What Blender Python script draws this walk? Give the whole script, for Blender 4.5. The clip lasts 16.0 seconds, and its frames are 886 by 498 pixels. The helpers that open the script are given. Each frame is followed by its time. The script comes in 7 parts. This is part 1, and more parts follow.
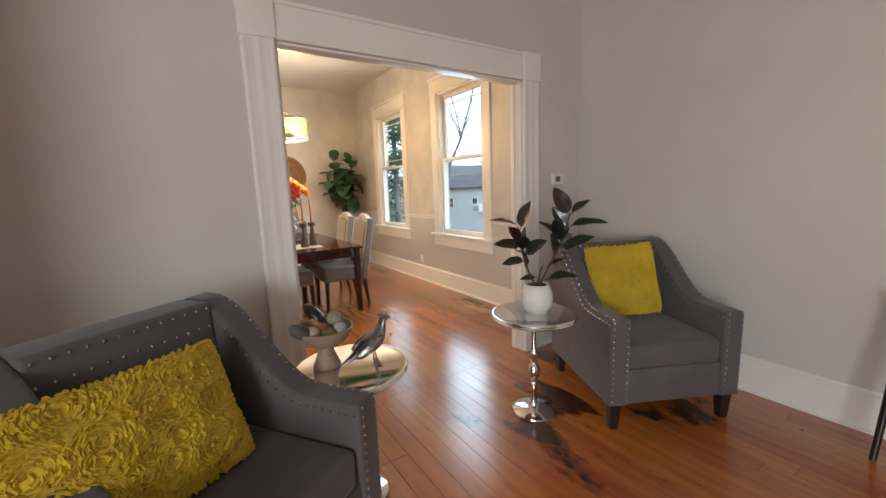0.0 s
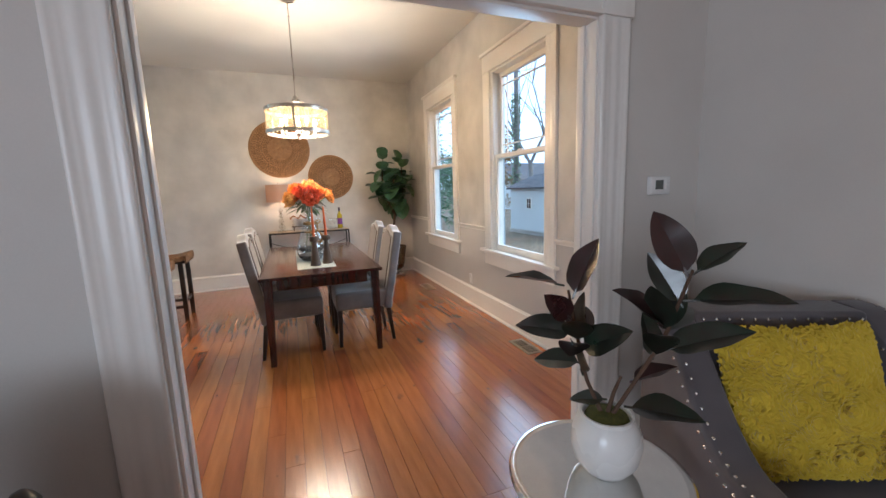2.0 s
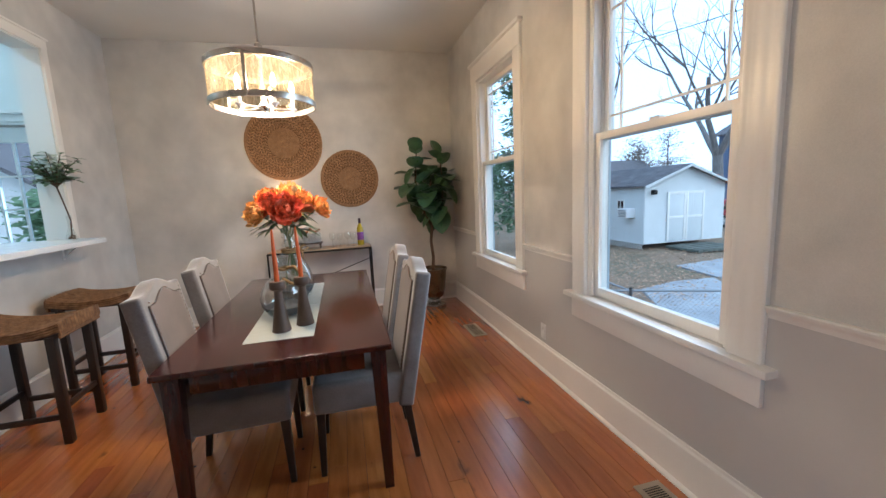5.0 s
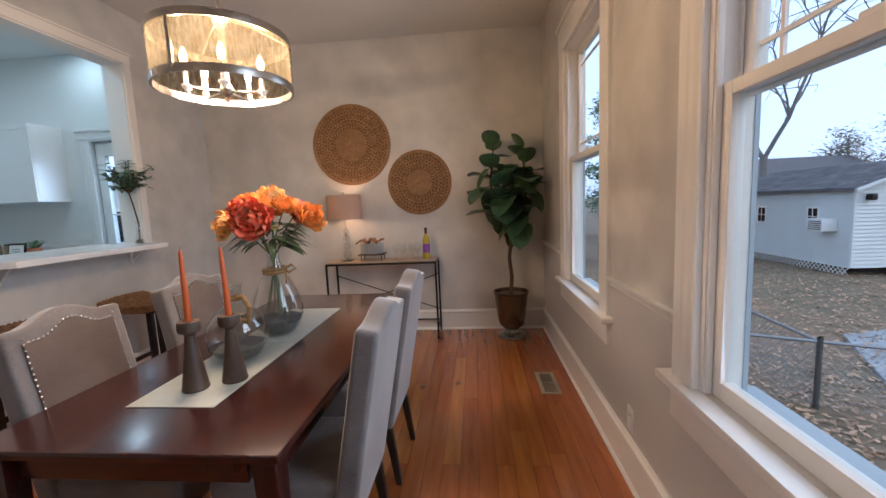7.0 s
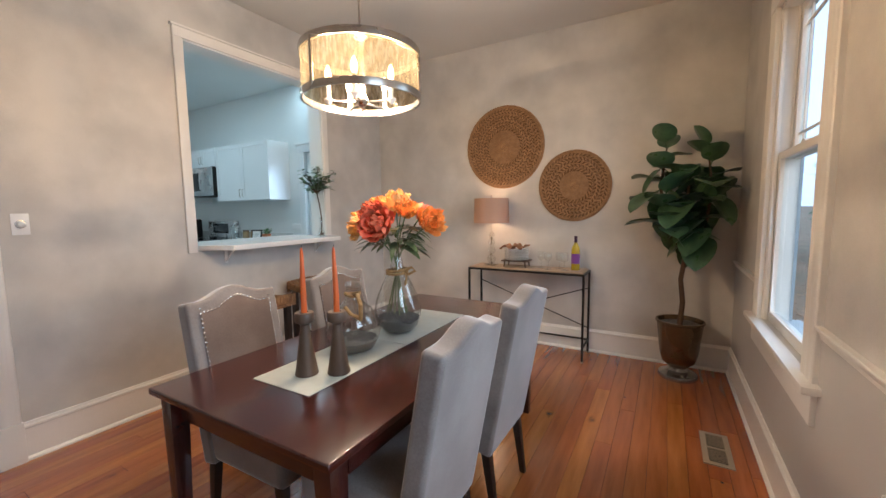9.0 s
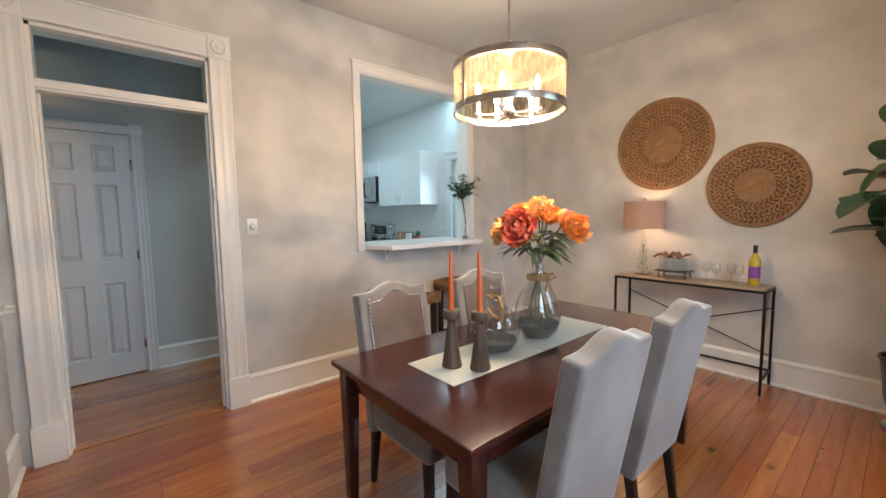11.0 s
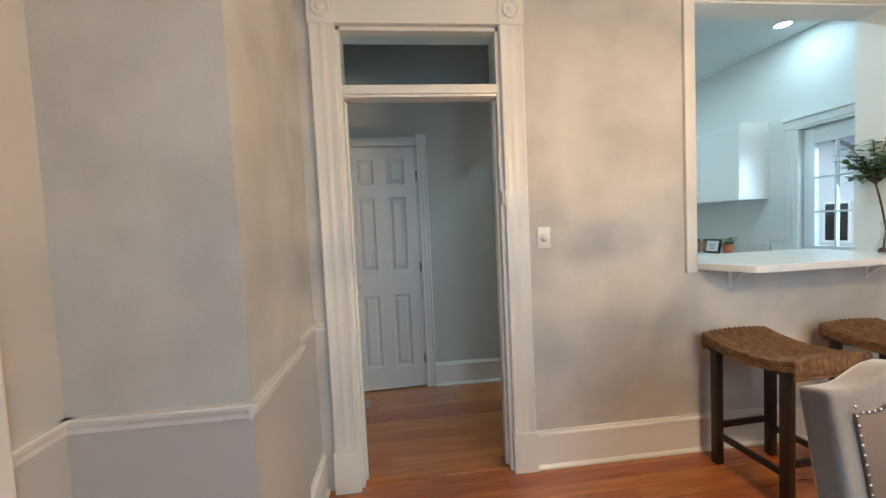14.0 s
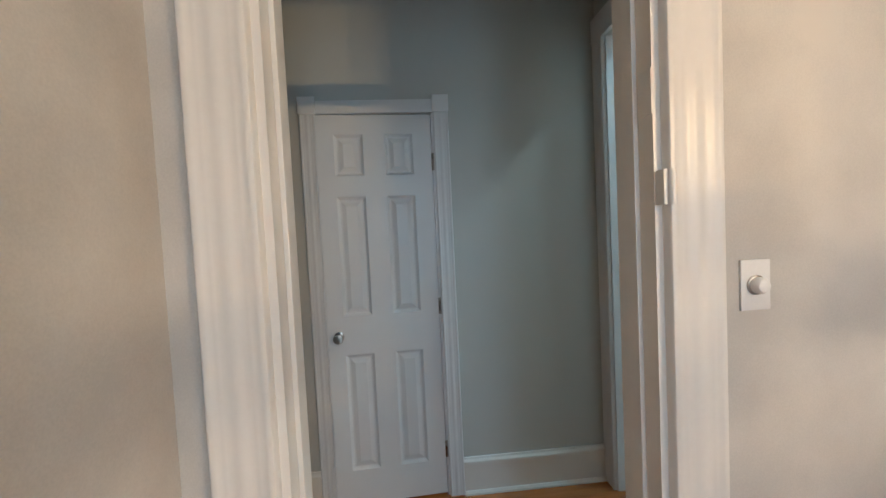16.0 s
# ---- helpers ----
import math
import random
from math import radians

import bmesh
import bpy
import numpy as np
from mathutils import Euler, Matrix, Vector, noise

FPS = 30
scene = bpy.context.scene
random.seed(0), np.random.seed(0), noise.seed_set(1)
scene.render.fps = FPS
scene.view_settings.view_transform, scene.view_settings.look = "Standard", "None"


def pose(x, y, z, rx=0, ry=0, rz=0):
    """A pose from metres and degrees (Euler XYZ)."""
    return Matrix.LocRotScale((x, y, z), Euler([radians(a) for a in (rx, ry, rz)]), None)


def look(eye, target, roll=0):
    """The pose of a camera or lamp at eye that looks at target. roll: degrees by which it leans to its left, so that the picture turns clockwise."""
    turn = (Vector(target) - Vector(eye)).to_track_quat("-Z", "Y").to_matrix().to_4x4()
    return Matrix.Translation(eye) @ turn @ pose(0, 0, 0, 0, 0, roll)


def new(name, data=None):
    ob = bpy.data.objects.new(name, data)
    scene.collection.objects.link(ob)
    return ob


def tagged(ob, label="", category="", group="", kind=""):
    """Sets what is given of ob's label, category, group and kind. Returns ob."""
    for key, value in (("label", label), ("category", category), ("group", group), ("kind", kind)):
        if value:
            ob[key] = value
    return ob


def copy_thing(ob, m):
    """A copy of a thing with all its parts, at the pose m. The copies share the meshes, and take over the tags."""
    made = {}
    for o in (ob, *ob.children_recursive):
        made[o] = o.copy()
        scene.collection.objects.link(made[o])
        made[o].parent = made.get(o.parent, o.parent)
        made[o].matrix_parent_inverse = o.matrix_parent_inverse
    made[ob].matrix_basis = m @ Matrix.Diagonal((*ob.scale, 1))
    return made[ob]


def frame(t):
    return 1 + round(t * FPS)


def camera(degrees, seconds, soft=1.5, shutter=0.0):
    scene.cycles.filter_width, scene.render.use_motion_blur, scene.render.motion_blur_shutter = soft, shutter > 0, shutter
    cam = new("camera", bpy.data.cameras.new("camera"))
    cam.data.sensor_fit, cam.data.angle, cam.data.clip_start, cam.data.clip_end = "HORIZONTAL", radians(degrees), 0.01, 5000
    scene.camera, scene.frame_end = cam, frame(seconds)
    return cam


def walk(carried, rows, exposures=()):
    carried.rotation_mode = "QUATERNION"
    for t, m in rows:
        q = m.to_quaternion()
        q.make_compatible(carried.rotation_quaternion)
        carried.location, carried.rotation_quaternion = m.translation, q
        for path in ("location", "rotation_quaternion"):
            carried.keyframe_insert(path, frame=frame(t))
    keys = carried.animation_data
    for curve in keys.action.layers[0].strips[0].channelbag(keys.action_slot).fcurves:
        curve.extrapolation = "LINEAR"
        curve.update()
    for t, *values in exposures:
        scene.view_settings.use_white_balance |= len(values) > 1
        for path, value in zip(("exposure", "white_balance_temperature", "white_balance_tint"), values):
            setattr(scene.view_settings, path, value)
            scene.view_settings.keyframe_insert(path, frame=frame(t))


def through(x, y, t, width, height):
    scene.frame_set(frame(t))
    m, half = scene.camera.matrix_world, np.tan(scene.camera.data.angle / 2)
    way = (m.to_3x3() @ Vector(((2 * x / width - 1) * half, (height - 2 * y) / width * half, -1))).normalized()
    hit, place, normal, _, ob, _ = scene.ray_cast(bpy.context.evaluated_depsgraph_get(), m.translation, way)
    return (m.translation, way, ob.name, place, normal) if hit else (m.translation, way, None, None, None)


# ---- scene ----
cam = camera(97.4, 16.0)
PATH = [
    (0, (0.122, -0.039, 1.272), (1.197, 1.620, 0.965), -2.10),
    (0.5, (0.363, 0.170, 1.287), (1.369, 1.870, 0.971), -2.40),
    (1, (0.558, 0.428, 1.303), (1.484, 2.176, 1.005), -2.10),
    (1.5, (0.789, 0.567, 1.317), (1.593, 2.374, 1.018), -2.10),
    (2, (0.957, 0.702, 1.323), (1.667, 2.547, 1.022), -1.90),
    (2.5, (1.017, 0.955, 1.342), (1.657, 2.827, 1.051), -1.70),
    (3, (1.099, 1.188, 1.337), (1.666, 3.081, 1.030), -1.90),
    (3.5, (1.210, 1.421, 1.360), (1.742, 3.322, 1.038), -2.20),
    (4, (1.229, 1.688, 1.353), (1.760, 3.592, 1.047), -2.10),
    (6.5, (2.019, 2.759, 1.348), (2.108, 4.742, 1.101), -3.00),
    (7, (2.142, 2.919, 1.336), (1.968, 4.898, 1.107), -2.50),
    (7.5, (2.195, 3.077, 1.348), (1.766, 5.018, 1.132), -2.39),
    (8, (2.251, 3.149, 1.353), (1.616, 5.033, 1.138), -1.78),
    (8.5, (2.301, 3.163, 1.353), (1.482, 4.977, 1.149), -1.18),
    (9, (2.334, 3.152, 1.353), (1.345, 4.879, 1.157), -0.77),
    (11.5, (2.365, 3.078, 1.376), (0.715, 4.196, 1.210), -1.24),
    (12, (2.337, 3.067, 1.377), (0.571, 3.993, 1.220), -1.76),
    (12.5, (2.178, 3.035, 1.369), (0.316, 3.753, 1.228), -2.37),
    (13, (1.917, 2.979, 1.365), (-0.018, 3.471, 1.253), -2.57),
    (13.5, (1.661, 2.999, 1.354), (-0.313, 3.310, 1.267), -2.78),
    (13.6, (1.593, 3.007, 1.367), (-0.383, 3.306, 1.281), -3.00),
    (14, (1.370, 3.062, 1.387), (-0.616, 3.276, 1.281), -2.66),
    (14.5, (1.024, 3.027, 1.420), (-0.967, 3.194, 1.329), -2.64),
    (15, (0.703, 3.020, 1.422), (-1.287, 3.173, 1.306), -2.78),
    (15.5, (0.399, 3.097, 1.441), (-1.595, 3.225, 1.351), -2.99),
    (16, (0.100, 3.074, 1.463), (-1.890, 3.246, 1.378), -2.75),
]
walk(cam, [(t, look(eye, target, roll)) for t, eye, target, roll in PATH], [(0.0, 0.46, 6850, 10), (0.5, 0.43, 6700, 10), (1.5, 0.26, 6050, 10), (2.5, 0.2, 5600, 10), (3.5, 0.04, 5650, 10), (4.0, 0.02, 5700, 10), (6.5, -0.40, 5600, 12), (7.0, -0.5, 6150, 20), (7.5, -0.49, 6600, 22), (8.0, -0.42, 6600, 22), (9.0, -0.2, 6150, 15), (11.5, 0.05, 6250, 12), (12.5, 0.03, 6000, 10), (13.5, -0.02, 6150, 10), (14.0, 0.01, 6350, 10), (14.5, 0.0, 6500, 10), (15.2, 0.06, 6700, 10), (15.6, 0.08, 6150, 10), (16.0, 0.1, 6150, 10)])

# ---- world, sun, lamps ----
world = bpy.data.worlds.new("overcast_sky")
scene.world = world
world.use_nodes = True
wn = world.node_tree.nodes
sky = wn.new("ShaderNodeTexSky")
sky.sky_type = "NISHITA"
sky.sun_disc = False
sky.sun_elevation = radians(28)
sky.sun_rotation = radians(120)
sky.dust_density = 4.0
sky.air_density = 1.0
wn["Background"].inputs[1].default_value = 0.15
soft_mix = wn.new("ShaderNodeMixRGB")
soft_mix.inputs[0].default_value = 0.55
soft_mix.inputs[2].default_value = (18.0, 20.2, 23.4, 1)
world.node_tree.links.new(sky.outputs[0], soft_mix.inputs[1])
world.node_tree.links.new(soft_mix.outputs[0], wn["Background"].inputs[0])


def lamp(name, kind, energy, color, m, **more):
    data = bpy.data.lights.new(name, kind)
    data.energy, data.color = energy, color
    for key, value in more.items():
        if key == "size":
            data.shape, data.size, data.size_y = "RECTANGLE", value[0], value[1]
        if key == "radius":
            data.shadow_soft_size = value
        if key == "angle":
            data.angle = value
        if key == "spread":
            data.spread = value
    ob = new(name, data)
    ob.matrix_world = m
    return ob


lamp("sun", "SUN", 0.9, (1.0, 0.96, 0.90), look((0, 0, 20), (-10, 6, 12)), angle=radians(60))
# daylight in the openings
DAY = (0.56, 0.80, 1.0)
lamp("window_daylight_near", "AREA", 16.0, DAY, look((2.846, 3.71, 1.55), (0, 3.71, 1.45)), size=(0.78, 1.55), spread=radians(140))
lamp("window_daylight_far", "AREA", 13.0, DAY, look((2.846, 5.55, 1.55), (0, 5.55, 1.45)), size=(0.78, 1.55), spread=radians(140))
lamp("living_daylight", "AREA", 108, (0.88, 0.94, 1.0), look((-3.12, -2.6, 1.6), (1.0, -0.6, 1.2)), size=(2.2, 1.6))
lamp("kitchen_door_daylight", "AREA", 4, DAY, look((-1.75, 7.0, 1.55), (-3.6, 5.9, 1.0)), size=(0.5, 0.9), spread=radians(80))

# ---- helpers of the scene ----
Z = 3.02          # ceiling height
XW, XD = 2.835, -0.72   # window wall and door wall
YF, YA, YB = 6.98, 2.06, 2.14   # far wall, partition's living and dining face


def thing(name, label, category, group="", at=(0, 0, 0), turn=0.0, kind=""):
    ob = new(name)
    ob.empty_display_size = 0.1
    ob.matrix_world = pose(*at, 0, 0, turn)
    return tagged(ob, label, category, group, kind)


def mesh_from(bm, name, mat, smooth=False):
    me = bpy.data.meshes.new(name)
    bmesh.ops.recalc_face_normals(bm, faces=bm.faces)
    bm.to_mesh(me)
    bm.free()
    for m in mat if isinstance(mat, (list, tuple)) else [mat]:
        me.materials.append(m)
    if smooth:
        me.polygons.foreach_set("use_smooth", [True] * len(me.polygons))
        me.set_sharp_from_angle(angle=radians(38))
    return me


def part(name, bm, mat, parent, label="", smooth=True, m=None):
    ob = new(name, mesh_from(bm, name, mat, smooth))
    ob.parent = parent
    if m is not None:
        ob.matrix_local = m
    if label:
        tagged(ob, label)
    return ob


def shared(name, me, parent, m):
    ob = new(name, me)
    ob.parent = parent
    ob.matrix_local = m
    return ob


def solid(name, bm, mat, label, category, kind="", smooth=True, at=None, group=""):
    ob = new(name, mesh_from(bm, name, mat, smooth))
    if at is not None:
        ob.matrix_world = at
    return tagged(ob, label, category, group, kind)


def box(x0, x1, y0, y1, z0, z1, bevel=0.0, seg=2, bm=None):
    own = bmesh.new()
    bmesh.ops.create_cube(own, size=1)
    bmesh.ops.transform(own, matrix=Matrix.LocRotScale(((x0 + x1) / 2, (y0 + y1) / 2, (z0 + z1) / 2), None, (x1 - x0, y1 - y0, z1 - z0)), verts=own.verts)
    if bevel:
        bmesh.ops.bevel(own, geom=own.edges[:], offset=bevel, segments=seg, profile=0.6, affect="EDGES")
    return join(bm, own)


def join(bm, own):
    if bm is None:
        return own
    me = bpy.data.meshes.new("tmp")
    own.to_mesh(me)
    own.free()
    bm.from_mesh(me)
    bpy.data.meshes.remove(me)
    return bm


def moved(bm, m):
    bmesh.ops.transform(bm, matrix=m, verts=bm.verts)
    return bm


def lathe(profile, n=32, bm=None, at=(0, 0, 0)):
    """Turned solid from (radius, height) pairs."""
    own = bmesh.new()
    rings = []
    for r, z in profile:
        if r < 1e-5:
            rings.append([own.verts.new((at[0], at[1], at[2] + z))])
        else:
            rings.append([own.verts.new((at[0] + r * math.cos(2 * math.pi * k / n), at[1] + r * math.sin(2 * math.pi * k / n), at[2] + z)) for k in range(n)])
    for a, b in zip(rings, rings[1:]):
        for k in range(n):
            q = [a[k % len(a)], a[(k + 1) % n % len(a)], b[(k + 1) % n % len(b)], b[k % len(b)]]
            q = list(dict.fromkeys(q))
            if len(q) > 2:
                own.faces.new(q)
    return join(bm, own)


def tube(points, radius, n=8, bm=None):
    """A bar of round section along points; radius a number or one per point."""
    own = bmesh.new()
    pts = [Vector(p) for p in points]
    radii = radius if isinstance(radius, (list, tuple)) else [radius] * len(pts)
    rings = []
    side = None
    for k, p in enumerate(pts):
        d = (pts[min(k + 1, len(pts) - 1)] - pts[max(k - 1, 0)]).normalized()
        if side is None:
            side = d.orthogonal().normalized()
        side = (side - d * side.dot(d)).normalized()
        up = d.cross(side)
        rings.append([own.verts.new(p + radii[k] * (math.cos(2 * math.pi * j / n) * side + math.sin(2 * math.pi * j / n) * up)) for j in range(n)])
    for a, b in zip(rings, rings[1:]):
        for j in range(n):
            own.faces.new((a[j], a[(j + 1) % n], b[(j + 1) % n], b[j]))
    own.faces.new(rings[0][::-1])
    own.faces.new(rings[-1])
    return join(bm, own)


def prism(outline, y0, y1, bm=None, bevel=0.0, seg=2):
    """An outline of (x, z) pairs, pulled along y."""
    own = bmesh.new()
    a = [own.verts.new((x, y0, z)) for x, z in outline]
    b = [own.verts.new((x, y1, z)) for x, z in outline]
    own.faces.new(a)
    own.faces.new(b[::-1])
    for k in range(len(a)):
        j = (k + 1) % len(a)
        own.faces.new((a[k], b[k], b[j], a[j]))
    if bevel:
        bmesh.ops.recalc_face_normals(own, faces=own.faces)
        bmesh.ops.bevel(own, geom=own.edges[:], offset=bevel, segments=seg, profile=0.6, affect="EDGES")
    return join(bm, own)


def ball(at, r, scale=(1, 1, 1), sub=2, bm=None, rough=0.0, seed=0):
    own = bmesh.new()
    bmesh.ops.create_icosphere(own, subdivisions=sub, radius=r)
    for v in own.verts:
        if rough:
            v.co *= 1 + rough * noise.noise(v.co * (2.2 / r) + Vector((seed, 0, 0)))
        v.co = Vector((v.co.x * scale[0], v.co.y * scale[1], v.co.z * scale[2])) + Vector(at)
    return join(bm, own)


# ---- materials ----
def material(name, color, rough=0.5, metal=0.0, second=None, scale=6.0, fine=120.0, amount=0.5, bump=0.1, stretch=(1, 1, 1), coat=0.0, island=0.0, sheen=0.0, rough_var=0.08):
    mat = bpy.data.materials.new(name)
    mat.use_nodes = True
    n, link = mat.node_tree.nodes, mat.node_tree.links.new
    b = n["Principled BSDF"]
    b.inputs["Metallic"].default_value = metal
    b.inputs["Coat Weight"].default_value = coat
    b.inputs["Coat Roughness"].default_value = 0.15
    if sheen:
        b.inputs["Sheen Weight"].default_value = sheen
        b.inputs["Sheen Roughness"].default_value = 0.4
    tc = n.new("ShaderNodeTexCoord")
    mp = n.new("ShaderNodeMapping")
    mp.inputs["Scale"].default_value = stretch
    link(tc.outputs["Object"], mp.inputs[0])
    big, small = n.new("ShaderNodeTexNoise"), n.new("ShaderNodeTexNoise")
    for tex, s, d in ((big, scale, 4), (small, fine, 3)):
        tex.inputs["Scale"].default_value = s
        tex.inputs["Detail"].default_value = d
        link(mp.outputs[0], tex.inputs["Vector"])
    ramp = n.new("ShaderNodeMapRange")
    ramp.inputs[1].default_value, ramp.inputs[2].default_value = 0.3, 0.7
    ramp.inputs[3].default_value, ramp.inputs[4].default_value = 0.0, amount
    add = n.new("ShaderNodeMath")
    add.operation = "MULTIPLY_ADD"
    link(small.outputs[0], add.inputs[0])
    add.inputs[1].default_value = 0.35
    link(big.outputs[0], add.inputs[2])
    sub = n.new("ShaderNodeMath")
    sub.operation = "SUBTRACT"
    link(add.outputs[0], sub.inputs[0])
    sub.inputs[1].default_value = 0.17
    link(sub.outputs[0], ramp.inputs[0])
    mix = n.new("ShaderNodeMixRGB")
    mix.inputs[1].default_value = (*color, 1)
    mix.inputs[2].default_value = (*(second or [c * 0.8 for c in color]), 1)
    link(ramp.outputs[0], mix.inputs[0])
    out = mix
    if island:
        geo = n.new("ShaderNodeNewGeometry")
        hsv = n.new("ShaderNodeHueSaturation")
        mr = n.new("ShaderNodeMapRange")
        mr.inputs[3].default_value, mr.inputs[4].default_value = 1 - island, 1 + island
        link(geo.outputs["Random Per Island"], mr.inputs[0])
        link(mr.outputs[0], hsv.inputs["Value"])
        link(mix.outputs[0], hsv.inputs["Color"])
        out = hsv
    link(out.outputs[0], b.inputs["Base Color"])
    rr = n.new("ShaderNodeMapRange")
    rr.inputs[3].default_value, rr.inputs[4].default_value = max(0.02, rough - rough_var), min(1, rough + rough_var)
    link(big.outputs[0], rr.inputs[0])
    link(rr.outputs[0], b.inputs["Roughness"])
    if bump:
        bp = n.new("ShaderNodeBump")
        bp.inputs["Strength"].default_value = bump
        bp.inputs["Distance"].default_value = 0.002
        link(add.outputs[0], bp.inputs["Height"])
        link(bp.outputs[0], b.inputs["Normal"])
    return mat


def wood_floor(stained=0.0):
    """Old heart-pine boards: a tone of its own for each, long grain, dark stains and knots."""
    mat = material("pine_floor", (0.46, 0.128, 0.033), 0.21, 0, (0.27, 0.066, 0.016), 3.0, 60, 0.8, 0.12, (9, 0.8, 1), coat=0.9)
    mat.node_tree.nodes["Principled BSDF"].inputs["Coat Roughness"].default_value = 0.22
    n, link = mat.node_tree.nodes, mat.node_tree.links.new
    b = n["Principled BSDF"]
    base = b.inputs["Base Color"].links[0].from_socket
    info = n.new("ShaderNodeObjectInfo")
    tone = n.new("ShaderNodeMapRange")
    tone.inputs[3].default_value, tone.inputs[4].default_value = 0.82, 1.15
    link(info.outputs["Random"], tone.inputs[0])
    hue = n.new("ShaderNodeMapRange")
    hue.inputs[3].default_value, hue.inputs[4].default_value = 0.496, 0.512
    link(info.outputs["Random"], hue.inputs[0])
    hsv = n.new("ShaderNodeHueSaturation")
    link(base, hsv.inputs["Color"])
    link(tone.outputs[0], hsv.inputs["Value"])
    link(hue.outputs[0], hsv.inputs["Hue"])
    geo = n.new("ShaderNodeNewGeometry")
    stain = n.new("ShaderNodeTexNoise")
    stain.inputs["Scale"].default_value, stain.inputs["Detail"].default_value = 1.7, 5
    mp = n.new("ShaderNodeMapping")
    mp.inputs["Scale"].default_value = (2.2, 1, 1)
    link(geo.outputs["Position"], mp.inputs[0])
    link(mp.outputs[0], stain.inputs["Vector"])
    dark = n.new("ShaderNodeMapRange")
    dark.inputs[1].default_value, dark.inputs[2].default_value = 0.68, 0.73
    dark.inputs[4].default_value = 0.9
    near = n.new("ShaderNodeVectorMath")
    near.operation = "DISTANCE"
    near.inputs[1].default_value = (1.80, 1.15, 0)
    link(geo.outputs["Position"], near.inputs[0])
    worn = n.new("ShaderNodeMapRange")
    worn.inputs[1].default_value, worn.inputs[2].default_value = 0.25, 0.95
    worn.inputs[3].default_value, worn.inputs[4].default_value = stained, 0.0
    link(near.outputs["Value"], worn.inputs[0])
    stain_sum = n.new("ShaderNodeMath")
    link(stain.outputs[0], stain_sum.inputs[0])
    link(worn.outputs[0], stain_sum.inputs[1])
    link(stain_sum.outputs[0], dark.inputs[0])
    mix = n.new("ShaderNodeMixRGB")
    mix.inputs[2].default_value = (0.022, 0.010, 0.006, 1)
    link(dark.outputs[0], mix.inputs[0])
    link(hsv.outputs[0], mix.inputs[1])
    knots = n.new("ShaderNodeTexVoronoi")
    knots.inputs["Scale"].default_value = 5.5
    link(geo.outputs["Position"], knots.inputs["Vector"])
    spot = n.new("ShaderNodeMapRange")
    spot.inputs[1].default_value, spot.inputs[2].default_value = 0.03, 0.055
    spot.inputs[3].default_value, spot.inputs[4].default_value = 0.9, 0.0
    link(knots.outputs["Distance"], spot.inputs[0])
    mix2 = n.new("ShaderNodeMixRGB")
    mix2.inputs[2].default_value = (0.03, 0.012, 0.006, 1)
    link(spot.outputs[0], mix2.inputs[0])
    link(mix.outputs[0], mix2.inputs[1])
    link(mix2.outputs[0], b.inputs["Base Color"])
    return mat


def clear_glass(name, tint=(1, 1, 1), gloss=0.04, rough=0.02, reach=0.85):
    """Thin clear glass: mostly see-through, with a mirror gloss that grows at a slant."""
    mat = bpy.data.materials.new(name)
    mat.use_nodes = True
    n, link = mat.node_tree.nodes, mat.node_tree.links.new
    n.remove(n["Principled BSDF"])
    tr, gl, mx, fr = n.new("ShaderNodeBsdfTransparent"), n.new("ShaderNodeBsdfGlossy"), n.new("ShaderNodeMixShader"), n.new("ShaderNodeLayerWeight")
    tr.inputs[0].default_value = (*tint, 1)
    gl.inputs["Roughness"].default_value = rough
    power = n.new("ShaderNodeMath")
    power.operation = "POWER"
    link(fr.outputs["Facing"], power.inputs[0])
    power.inputs[1].default_value = 3.0
    mul = n.new("ShaderNodeMath")
    mul.operation = "MULTIPLY_ADD"
    link(power.outputs[0], mul.inputs[0])
    mul.inputs[1].default_value, mul.inputs[2].default_value = reach, gloss
    link(mul.outputs[0], mx.inputs[0])
    link(tr.outputs[0], mx.inputs[1])
    link(gl.outputs[0], mx.inputs[2])
    link(mx.outputs[0], n["Material Output"].inputs[0])
    return mat


